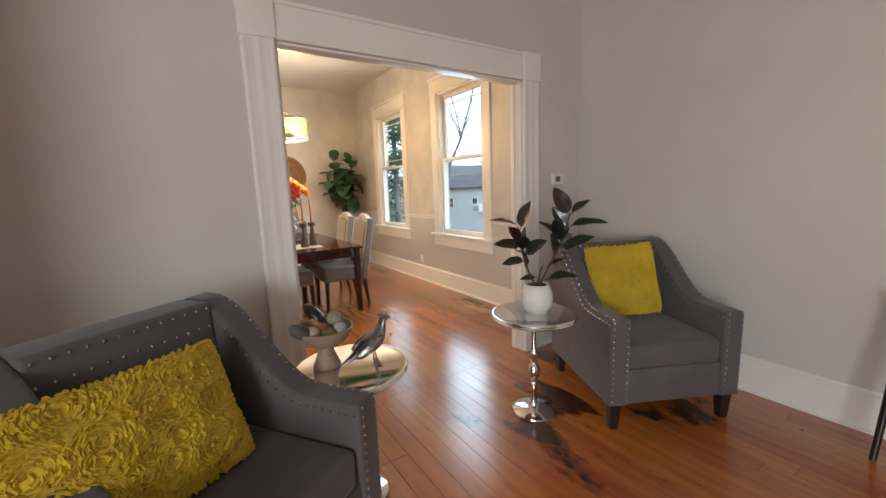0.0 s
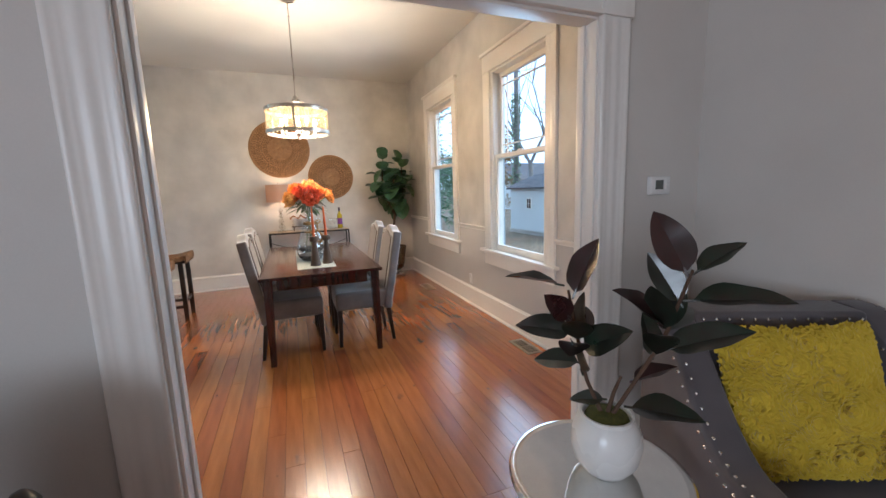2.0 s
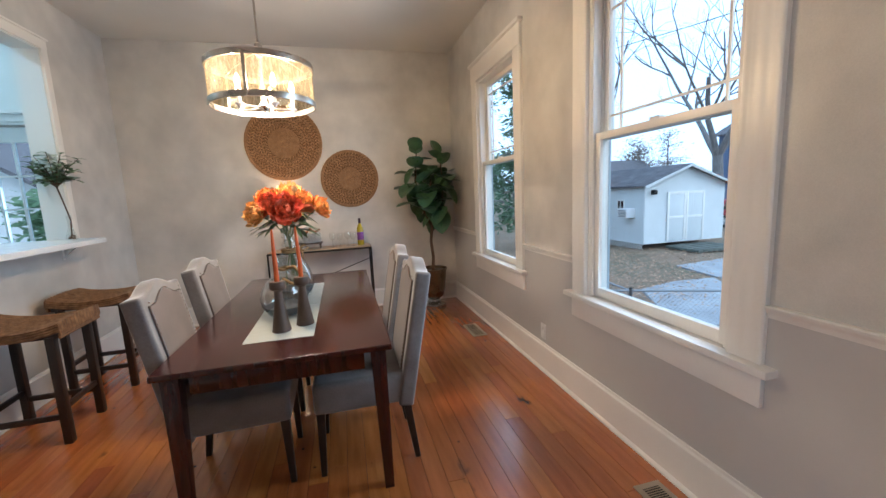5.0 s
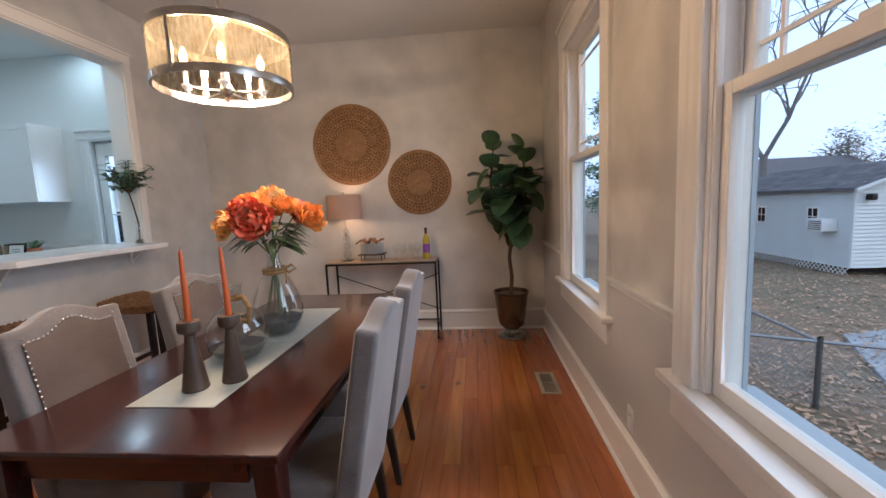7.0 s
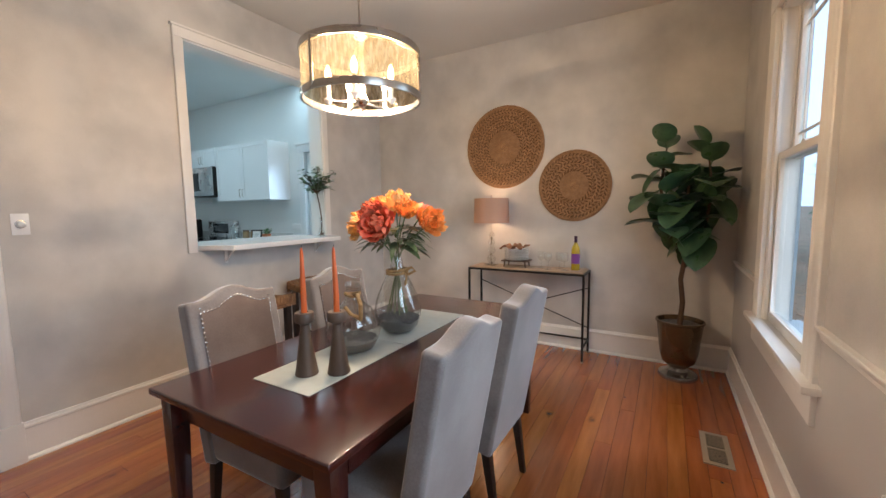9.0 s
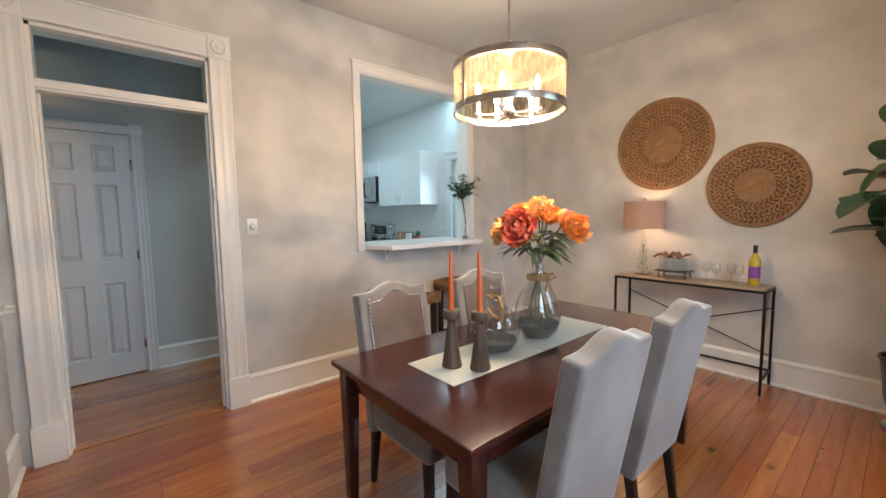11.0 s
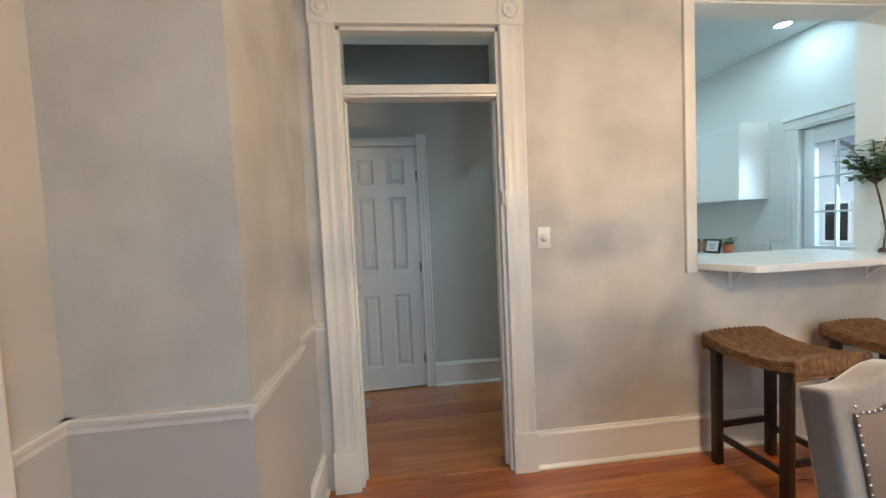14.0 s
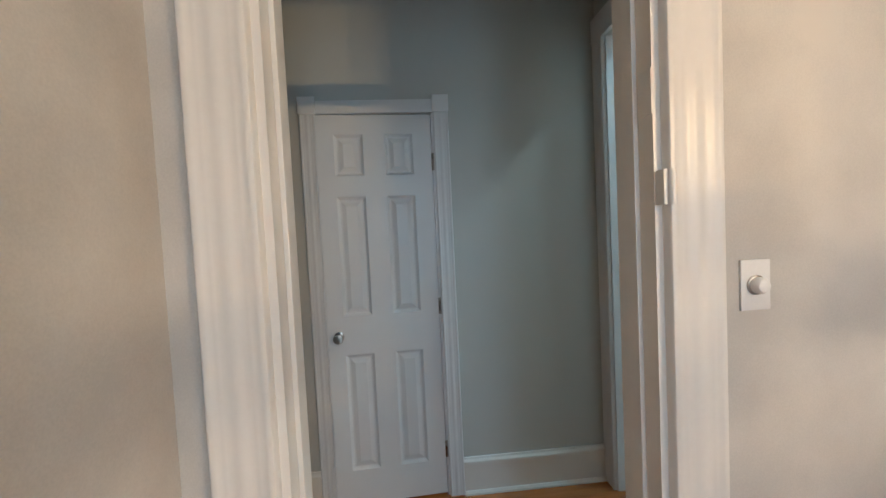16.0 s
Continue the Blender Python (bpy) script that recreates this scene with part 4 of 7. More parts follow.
# tall vase with peonies
V1 = (1.115, 4.79)
vase = thing("flower_vase", "clear glass bottle vase tied with jute, holding dried filler", "vase", at=(*V1, 0.716))
outer = [(0, 0.004), (0.055, 0.0), (0.075, 0.006), (0.105, 0.04), (0.122, 0.09), (0.122, 0.13), (0.108, 0.19), (0.078, 0.26), (0.048, 0.32), (0.032, 0.36), (0.027, 0.40), (0.030, 0.435), (0.043, 0.465)]
part("glass_body", lathe(outer, 48), GLASS, vase)
part("rope_tie", ring_rope(0.318, 0.052, 2, 0.008), ROPE, vase, "knotted jute rope")
part("filler", lathe([(0, 0.012), (0.07, 0.012), (0.10, 0.045), (0.112, 0.070), (0.112, 0.080), (0.09, 0.088), (0.05, 0.082), (0, 0.09)], 36), MOSS_BALL, vase, "dark dried filler")
V2 = (1.098, 4.47)
jug = thing("glass_jug", "round clear glass jug with a rope handle", "jug", at=(*V2, 0.716))
part("glass_body", lathe([(0, 0.003), (0.06, 0.0), (0.09, 0.012), (0.117, 0.06), (0.124, 0.105), (0.115, 0.15), (0.085, 0.195), (0.048, 0.225), (0.032, 0.25), (0.030, 0.29), (0.034, 0.315), (0.042, 0.325)], 48), GLASS, jug)
part("filler", lathe([(0, 0.010), (0.08, 0.012), (0.105, 0.042), (0.108, 0.055), (0.08, 0.066), (0.03, 0.060), (0, 0.066)], 36), MOSS_BALL, jug, "dark dried filler")
bm = tube([(0.033 * math.cos(a), 0.033 * math.sin(a), 0.262 + 0.004 * math.sin(2 * a)) for a in [2 * math.pi * k / 20 for k in range(21)]], 0.007, 7)
tube([(0.03, -0.02, 0.265), (0.075, -0.05, 0.275), (0.105, -0.065, 0.235), (0.098, -0.058, 0.185), (0.085, -0.05, 0.165)], 0.009, 8, bm)
tube([(0.085, -0.05, 0.172), (0.05, -0.07, 0.19), (0.01, -0.06, 0.215)], 0.008, 8, bm)
part("rope_handle", bm, ROPE, jug, "twisted jute rope handle")


def petal(bm, base, out, up, length, width, cup, rnd):
    """One cupped petal, from base along out, curling to up."""
    side = out.cross(up).normalized()
    rows = []
    for i in range(5):
        f = i / 4
        mid = base + out * (length * math.sin(f * 1.25) * 0.8) + up * (length * (cup * f + (0.35 - cup * 0.3) * f * f))
        half = width * (0.25 + 0.95 * math.sin(math.pi * min(0.92, 0.18 + 0.72 * f)))
        ruffle = 0.30 * length * f
        rows.append([bm.verts.new(mid + side * (half * s) + up * (abs(s) ** 2 * half * 0.5 + ruffle * 0.5 * math.sin(5 * s + rnd.random() * 6))) for s in (-1, -0.5, 0, 0.5, 1)])
    for a, b in zip(rows, rows[1:]):
        for k in range(4):
            bm.faces.new((a[k], a[k + 1], b[k + 1], b[k]))


def bloom(center, facing, r, seed):
    rnd = random.Random(seed)
    bm = bmesh.new()
    f = Vector(facing).normalized()
    e = f.orthogonal().normalized()
    g = f.cross(e)
    c = Vector(center)
    for ring, count, tilt, length in ((0, 9, 1.5, 0.55), (1, 12, 1.2, 0.72), (2, 15, 0.85, 0.92), (3, 15, 0.50, 1.05), (4, 14, 0.20, 1.1), (5, 12, -0.1, 1.05)):
        for k in range(count):
            a = 2 * math.pi * (k + 0.5 * (ring % 2)) / count + rnd.uniform(-0.3, 0.3)
            out = e * math.cos(a) + g * math.sin(a)
            d = (out * math.cos(tilt) + f * math.sin(tilt)).normalized()
            u = (f * math.cos(tilt) - out * math.sin(tilt)).normalized()
            petal(bm, c + out * r * 0.05 * ring - f * r * 0.25, d, u, r * length * rnd.uniform(0.75, 1.12), r * rnd.uniform(0.22, 0.33), 0.25, rnd)
    return bm


def leaf_blade(bm, base, direction, up, length, width, droop=0.3, fold=0.15, n=6, wave=0.0, seed=0):
    """A leaf with a midrib fold, drooping along its length."""
    d, u = Vector(direction).normalized(), Vector(up)
    side = d.cross(u).normalized()
    u = side.cross(d).normalized()
    rows = []
    for i in range(n + 1):
        f = i / n
        mid = Vector(base) + d * (length * f) - Vector((0, 0, 1)) * (droop * length * f * f) + u * 0.02 * length * f
        half = width * 0.5 * max(0.03, math.sin(math.pi * f ** 0.75) ** 0.75)
        z = u * (half * fold)
        w = u * (wave * half * math.sin(f * 11 + seed))
        rows.append([bm.verts.new(mid - side * half + z + w), bm.verts.new(mid), bm.verts.new(mid + side * half + z - w)])
    for a, b in zip(rows, rows[1:]):
        bm.faces.new((a[0], a[1], b[1], b[0]))
        bm.faces.new((a[1], a[2], b[2], b[1]))


bouquet = thing("peony_bouquet", "silk peonies in orange, coral and apricot", "flowers", at=(*V1, 0.716))
BLOOMS = [((-0.155, -0.11, 0.555), (-0.6, -0.7, 0.2), 0.072, PETAL_Y), ((-0.10, -0.03, 0.655), (-0.4, -0.3, 0.9), 0.070, PETAL_O), ((-0.075, -0.12, 0.605), (-0.5, -0.75, 0.4), 0.074, PETAL_R),
          ((0.025, -0.03, 0.668), (0.1, -0.4, 0.9), 0.080, PETAL_Y), ((0.015, -0.17, 0.575), (0.15, -0.95, 0.3), 0.092, PETAL_R), ((0.105, -0.05, 0.635), (0.5, -0.4, 0.8), 0.058, PETAL_O),
          ((0.195, 0.03, 0.575), (0.8, -0.4, 0.45), 0.074, PETAL_O), ((-0.02, 0.08, 0.635), (-0.2, 0.6, 0.8), 0.072, PETAL_O), ((0.09, 0.11, 0.595), (0.5, 0.8, 0.4), 0.074, PETAL_R)]
rnd = random.Random(5)
for k, (c, f, r, mat) in enumerate(BLOOMS):
    c = (c[0], c[1], c[2] + 0.005)
    part("bloom", bloom(c, f, r, k), mat, bouquet)
    foot = Vector((rnd.uniform(-0.05, 0.05), rnd.uniform(-0.05, 0.05), 0.10))
    head = Vector(c) - Vector(f).normalized() * r * 0.3
    neck = Vector((foot.x * -0.25, foot.y * -0.25, 0.40))
    part("stem", tube([foot, foot.lerp(neck, 0.5), neck, neck.lerp(head, 0.5) + Vector((0, 0, 0.02)), head], 0.0035, 6), LEAF_PEONY, bouquet)
for k in range(54):
    a = rnd.uniform(0, 2 * math.pi)
    base = Vector((0.05 * math.cos(a), 0.05 * math.sin(a), rnd.uniform(0.44, 0.56)))
    own = bmesh.new()
    leaf_blade(own, base, (math.cos(a), math.sin(a), rnd.uniform(-0.25, 0.5)), (0, 0, 1), rnd.uniform(0.10, 0.19), rnd.uniform(0.032, 0.055), 0.35, 0.2)
    part("leaf", own, LEAF_PEONY, bouquet)

# ---- chandelier ----
CH = (1.08, 4.60)
ch = thing("chandelier", "drum chandelier of rippled glass with nickel rims, lit bulbs", "chandelier", at=(*CH, 0))
R, ZB, ZT = 0.268, 1.875, 2.075
part("canopy", lathe([(0, Z), (0.062, Z), (0.064, Z - 0.012), (0.055, Z - 0.026), (0.02, Z - 0.034), (0, Z - 0.034)], 32), NICKEL, ch)
part("rod", tube([(0, 0, 2.20), (0, 0, Z - 0.03)], 0.0055, 10), NICKEL, ch)
part("neck", lathe([(0, 2.205), (0.012, 2.205), (0.02, 2.195), (0.02, 2.18), (0.034, 2.172), (0.036, 2.150), (0.022, 2.138), (0.016, 2.12), (0.014, 1.90), (0.022, 1.885), (0.03, 1.87), (0.022, 1.852), (0.008, 1.838), (0.012, 1.826), (0.0, 1.816)], 24), NICKEL, ch)
for nm, z in (("top_rim", ZT - 0.018), ("bottom_rim", ZB - 0.012)):
    part(nm, lathe([(R - 0.004, z), (R + 0.006, z), (R + 0.007, z + 0.015), (R + 0.006, z + 0.030), (R - 0.004, z + 0.030), (R - 0.004, z)], 72), NICKEL, ch)
part("shade", lathe([(R - 0.002, ZB), (R + 0.001, ZB), (R + 0.001, ZT), (R - 0.002, ZT), (R - 0.002, ZB)], 96), seeded_glass(), ch, "rippled amber-clear glass drum")
for k in range(3):
    a = 2 * math.pi * k / 3 + 0.4
    part("upright", moved(box(R - 0.001, R + 0.008, -0.008, 0.008, ZB, ZT, 0.001), Matrix.Rotation(a, 4, "Z")), NICKEL, ch)
    part("spoke", tube([(0.015 * math.cos(a), 0.015 * math.sin(a), 2.165), (R * 0.5 * math.cos(a), R * 0.5 * math.sin(a), 2.135), (R * math.cos(a), R * math.sin(a), ZT - 0.005)], 0.0035, 6), NICKEL, ch)
BULB = glow("warm_bulb", (1.0, 0.80, 0.52), 22)
for k in range(5):
    a = 2 * math.pi * k / 5 + 0.2
    u = Vector((math.cos(a), math.sin(a), 0))
    arm = part("arm", tube([Vector((0, 0, 1.862)) + u * 0.02, Vector((0, 0, 1.858)) + u * 0.10, Vector((0, 0, 1.860)) + u * 0.150], 0.006, 8), NICKEL, ch)
    part("candle_sleeve", lathe([(0, -0.02), (0.006, -0.02), (0.012, -0.008), (0.02, 0.0), (0.02, 0.006), (0.0095, 0.008), (0.0095, 0.085), (0, 0.085)], 16, at=(u.x * 0.150, u.y * 0.150, 1.86)), CERAMIC, arm)
    part("bulb", lathe([(0, 0), (0.010, 0.004), (0.014, 0.022), (0.0145, 0.034), (0.009, 0.054), (0.003, 0.068), (0, 0.070)], 14, at=(u.x * 0.150, u.y * 0.150, 1.945)), BULB, arm, "glowing clear bulb").visible_shadow = False
    lamp("chandelier_bulb", "POINT", 19.5, (1.0, 0.77, 0.52), Matrix.Translation((CH[0] + u.x * 0.150, CH[1] + u.y * 0.150, 1.985)), radius=0.004)


# ---- bar stools ----
def bar_stool(m):
    t = thing("bar_stool", "backless bar stool with woven seagrass saddle seat, dark legs", "stool", "stools at the bar counter")
    hx, hy = 0.25, 0.205
    nx, ny = 14, 26
    # woven cords over a saddle form
    for k in range(ny):
        f = (k + 0.5) / ny
        y = -hy + 2 * hy * f
        pts, rad = [], []
        for j in range(nx + 1):
            u = -1 + 2 * j / nx
            z = 0.678 + 0.042 * abs(u) ** 2.2 + 0.012 * (1 - (2 * f - 1) ** 2) + (0.003 if (j + k) % 2 else -0.003)
            pts.append((u * hx, y + 0.002 * math.sin(j * 1.7 + k), z))
            rad.append(0.0105 + (0.002 if (j + k) % 2 else 0))
        pts = [(-hx - 0.004, y, 0.668)] + pts + [(hx + 0.004, y, 0.668)]
        part("seat_cord", tube(pts, [0.010] + rad + [0.010], 6), SEAGRASS, t)
    sd = None
    for s in (-1, 1):
        for row in range(4):
            pts = [(-hx + 2 * hx * j / 12, s * (hy - 0.003 + 0.002 * (j % 2)), 0.658 + row * 0.014 + 0.036 * abs(-1 + 2 * j / 12) ** 2.2 - 0.012) for j in range(13)]
            sd = tube(pts, 0.0085, 6, sd)
        for row in range(5):
            pts = [(s * (hx - 0.002 + 0.002 * (j % 2)), -hy + 2 * hy * j / 10, 0.645 + row * 0.0155) for j in range(11)]
            sd = tube(pts, 0.0088, 6, sd)
    part("woven_edge", sd, SEAGRASS, t)
    part("seat_frame", box(-hx + 0.015, hx - 0.015, -hy + 0.015, hy - 0.015, 0.635, 0.672, 0.004), ESPRESSO, t)
    for sx in (-1, 1):
        for sy in (-1, 1):
            bm = box(-0.021, 0.021, -0.021, 0.021, 0, 0.645, 0.003)
            part("leg", moved(bm, Matrix.Translation((sx * 0.19, sy * 0.175, 0))), ESPRESSO, t)
    for s in (-1, 1):
        part("stretcher", box(-0.17, 0.17, s * 0.175 - 0.010, s * 0.175 + 0.010, 0.15, 0.182, 0.003), ESPRESSO, t)
        part("stretcher", box(s * 0.19 - 0.010, s * 0.19 + 0.010, -0.155, 0.155, 0.20, 0.232, 0.003), ESPRESSO, t)
    t.matrix_world = m
    return t


st = bar_stool(pose(-0.40, 4.955, 0, 0, 0, 3))
copy_thing(st, pose(-0.385, 5.685, 0, 0, 0, 2))

# ---- woven wall discs ----
def wall_disc(x, z, r, seed, label):
    t = thing("woven_wall_disc", label, "wall decor", "woven discs on the wall", at=(x, YF, z))
    rnd = random.Random(seed)
    rot = pose(0, 0, 0, 90, 0, 0)
    # sheet added behind the weave, dark as the shade between its strands
    part("shade_backing", moved(lathe([(0, 0.004), (r * 0.97, 0.004), (r * 0.97, 0.010), (0, 0.012)], 56), rot), RATTAN_SHADE, t)
    rings = int(r * 0.42 / 0.011)
    for k in range(rings):
        rr = 0.008 + k * 0.011
        pts = [(rr * math.cos(a), rr * math.sin(a), 0.016 + 0.0015 * math.sin(14 * a + k)) for a in [2 * math.pi * j / 40 for j in range(41)]]
        part("coil", moved(tube(pts, 0.0062, 5), rot), RATTAN, t)
    net = bmesh.new()
    r0, r1 = r * 0.42, r * 0.94
    bands = int((r1 - r0) / 0.030)
    for b in range(bands):
        ra = r0 + (r1 - r0) * b / bands
        rb = r0 + (r1 - r0) * (b + 1) / bands
        count = int(2 * math.pi * (ra + rb) / 2 / 0.034)
        for k in range(count):
            a = 2 * math.pi * (k + 0.5 * (b % 2)) / count
            da = 2 * math.pi / count
            s = 0.85 if b % 2 else -0.85
            p, q = (ra, a - s * da * 0.6), (rb, a + s * da * 0.6)
            pts = [(rad * math.cos(an), rad * math.sin(an), zz) for rad, an, zz in ((p[0], p[1], 0.014), ((ra + rb) / 2, a, 0.024 + rnd.uniform(-0.002, 0.003)), (q[0], q[1], 0.014))]
            tube(pts, [0.004, 0.0085, 0.004], 5, net)
        pts = [(rb * math.cos(an), rb * math.sin(an), 0.017) for an in [2 * math.pi * j / 56 for j in range(57)]]
        tube(pts, 0.0045, 5, net)
    part("woven_band", moved(net, rot), RATTAN, t, "open plaited rattan band")
    rim = bmesh.new()
    for off, zz in ((0.95, 0.014), (0.985, 0.017), (1.0, 0.010)):
        pts = [(r * off * math.cos(an), r * off * math.sin(an), zz + 0.002 * math.sin(40 * an)) for an in [2 * math.pi * j / 72 for j in range(73)]]
        tube(pts, 0.0085, 6, rim)
    part("rim", moved(rim, rot), RATTAN, t)


wall_disc(0.88, 1.985, 0.405, 1, "large round woven rattan disc hanging on the wall")
wall_disc(1.572, 1.57, 0.325, 2, "smaller round woven rattan disc hanging on the wall")

# ---- console table and what stands on it ----
CX0, CX1, CY0, CY1, CZ = 0.635, 1.745, 6.62, 6.93, 0.80
t = thing("console_table", "narrow console with black iron frame and pale wood top", "table")
TOPWOOD = material("pale_wood_top", (0.40, 0.28, 0.18), 0.45, 0, (0.30, 0.20, 0.12), 8, 80, 0.7, 0.1, (1, 8, 1))
part("tabletop", box(CX0 + 0.012, CX1 - 0.012, CY0 + 0.008, CY1 - 0.008, CZ - 0.016, CZ, 0.003), TOPWOOD, t, "pale wood-grain top")
for y in (CY0, CY1 - 0.018):
    part("top_rail", box(CX0, CX1, y, y + 0.018, CZ - 0.03, CZ - 0.010, 0.002), BLACK_METAL, t)
for x in (CX0, CX1 - 0.018):
    part("end_rail", box(x, x + 0.018, CY0 + 0.018, CY1 - 0.018, CZ - 0.03, CZ - 0.010, 0.002), BLACK_METAL, t)
    part("low_rail", box(x + 0.002, x + 0.016, CY0 + 0.018, CY1 - 0.018, 0.12, 0.134, 0.002), BLACK_METAL, t)
    for y in (CY0, CY1 - 0.018):
        leg = part("leg", box(x, x + 0.018, y, y + 0.018, 0.012, CZ - 0.03, 0.002), BLACK_METAL, t)
        part("foot", lathe([(0, 0), (0.010, 0), (0.011, 0.008), (0.006, 0.012), (0, 0.012)], 12, at=(x + 0.009, y + 0.009, 0)), TOPWOOD, leg)
part("back_rail", box(CX0 + 0.018, CX1 - 0.018, CY1 - 0.016, CY1 - 0.002, 0.12, 0.134, 0.002), BLACK_METAL, t)
for a, b in (((CX0 + 0.01, 0.62), (CX1 - 0.01, 0.24)), ((CX0 + 0.01, 0.24), (CX1 - 0.01, 0.62))):
    part("cross_brace", tube([(a[0], CY1 - 0.009, a[1]), (b[0], CY1 - 0.011, b[1])], 0.005, 8), BLACK_METAL, t)

LX, LY = 0.815, 6.79
t = thing("table_lamp", "lit table lamp with stacked glass ball base, beige drum shade", "lamp", at=(LX, LY, CZ))
part("foot", box(-0.055, 0.055, -0.055, 0.055, 0, 0.016, 0.003), GLASS, t, "square clear glass foot")
for k, (z, r) in enumerate(((0.062, 0.047), (0.148, 0.042), (0.228, 0.038), (0.300, 0.033))):
    part("glass_ball", lathe([(0.012, -r * 0.92), (r * 0.7, -r * 0.7), (r, 0), (r * 0.7, r * 0.7), (0.012, r * 0.92)], 24, at=(0, 0, z)), GLASS, t)
    part("collar", lathe([(0.0, 0.0), (0.016, 0), (0.018, 0.004), (0.016, 0.008), (0, 0.008)], 16, at=(0, 0, z + r * 0.9)), NICKEL, t)
part("rod", tube([(0, 0, 0.016), (0, 0, 0.68)], 0.004, 8), NICKEL, t)
SHADE = bpy.data.materials.new("linen_lampshade")
SHADE.use_nodes = True
sn = SHADE.node_tree.nodes
sd, stl, smx = sn.new("ShaderNodeBsdfDiffuse"), sn.new("ShaderNodeBsdfTranslucent"), sn.new("ShaderNodeMixShader")
sd.inputs[0].default_value, stl.inputs[0].default_value = (0.52, 0.40, 0.32, 1), (0.50, 0.33, 0.22, 1)
wv = sn.new("ShaderNodeTexNoise")
wv.inputs["Scale"].default_value = 180
sb = sn.new("ShaderNodeBump")
sb.inputs["Strength"].default_value = 0.3
SHADE.node_tree.links.new(wv.outputs[0], sb.inputs["Height"])
SHADE.node_tree.links.new(sb.outputs[0], sd.inputs["Normal"])
smx.inputs[0].default_value = 0.35
SHADE.node_tree.links.new(sd.outputs[0], smx.inputs[1])
SHADE.node_tree.links.new(stl.outputs[0], smx.inputs[2])
SHADE.node_tree.links.new(smx.outputs[0], sn["Material Output"].inputs[0])
part("shade", lathe([(0.172, 0.425), (0.175, 0.425), (0.170, 0.668), (0.167, 0.668), (0.172, 0.425)], 48), SHADE, t, "beige linen drum shade")
part("finial", lathe([(0, 0.68), (0.008, 0.682), (0.010, 0.692), (0.004, 0.702), (0, 0.704)], 12), NICKEL, t)
part("bulb", ball((0, 0, 0.52), 0.028, (1, 1, 1.25), 2), BULB, t).visible_shadow = False
lamp("table_lamp_bulb", "POINT", 4.0, (1.0, 0.60, 0.30), Matrix.Translation((LX, LY, CZ + 0.52)), radius=0.03)

t = thing("plate_stand", "dark wooden serving stand on the console", "stand", at=(1.08, 6.79, CZ))
part("board", box(-0.13, 0.13, -0.09, 0.09, 0.055, 0.066, 0.004), WALNUT, t)
for x in (-0.10, 0.10):
    for y in (-0.06, 0.06):
        part("leg", tube([(x, y, 0.055), (x * 1.08, y * 1.08, 0)], [0.008, 0.006], 8), WALNUT, t)
for k in range(7):
    bm = lathe([(0, 0), (0.06, 0.0), (0.075, 0.003), (0.118, 0.009), (0.121, 0.011), (0.120, 0.0135), (0.075, 0.007), (0, 0.005)], 36)
    solid("dinner_plate", bm, CERAMIC, "plain white stoneware plate in a stack", "plate", at=Matrix.Translation((1.08, 6.79, CZ + 0.067 + k * 0.0155)), group="stacked plates on the console")
NAPKIN = material("striped_napkin", (0.42, 0.20, 0.10), 0.9, 0, (0.08, 0.04, 0.03), 40, 200, 0.9, 0.4, (1, 6, 1))
bm = bmesh.new()
bmesh.ops.create_grid(bm, x_segments=26, y_segments=14, size=0.5)
for v in bm.verts:
    x, y = v.co.x * 0.26, v.co.y * 0.16
    v.co = Vector((x, y, 0.024 + 0.03 * noise.noise(Vector((x * 26, y * 26, 3))) + 0.014 * math.sin(x * 60)))
ext = bmesh.ops.solidify(bm, geom=bm.faces[:], thickness=0.006)
solid("napkin", bm, NAPKIN, "rumpled brown striped napkin on the plates", "napkin", at=Matrix.Translation((1.06, 6.79, CZ + 0.067 + 7 * 0.0155)))
for k, (x, y) in enumerate(((1.32, 6.80), (1.40, 6.74), (1.49, 6.80), (1.55, 6.73))):
    t = thing("wine_glass", "clear stemmed wine glass on the console", "glass", "wine glasses on the console", at=(x, y, CZ))
    part("foot", lathe([(0, 0.002), (0.032, 0), (0.033, 0.002), (0.006, 0.006), (0.0035, 0.012)], 24), GLASS, t)
    part("stem", lathe([(0.0035, 0.010), (0.0032, 0.05), (0.0045, 0.075)], 12), GLASS, t)
    part("bowl", lathe([(0.004, 0.072), (0.022, 0.082), (0.034, 0.105), (0.035, 0.13), (0.030, 0.158)], 28), GLASS, t)
t = thing("wine_bottle", "green-gold wine bottle with purple label", "bottle", at=(1.635, 6.79, CZ))
BOTTLE = material("yellow_green_glass", (0.48, 0.36, 0.03), 0.08, 0, (0.36, 0.28, 0.02), 5, 60, 0.5, 0.0)
part("glass_body", lathe([(0, 0), (0.034, 0), (0.037, 0.004), (0.037, 0.185), (0.030, 0.212), (0.016, 0.235), (0.0135, 0.25), (0.0135, 0.30), (0.015, 0.302), (0.015, 0.308), (0, 0.308)], 28), BOTTLE, t)
part("label", lathe([(0.0373, 0.06), (0.0377, 0.06), (0.0377, 0.15), (0.0373, 0.15)], 28), material("purple_label", (0.20, 0.05, 0.26), 0.5), t, "purple paper label")
part("capsule", lathe([(0.014, 0.252), (0.0145, 0.252), (0.0145, 0.30), (0.0155, 0.303), (0.0155, 0.310), (0, 0.310)], 24), material("dark_capsule", (0.03, 0.008, 0.03), 0.35), t)

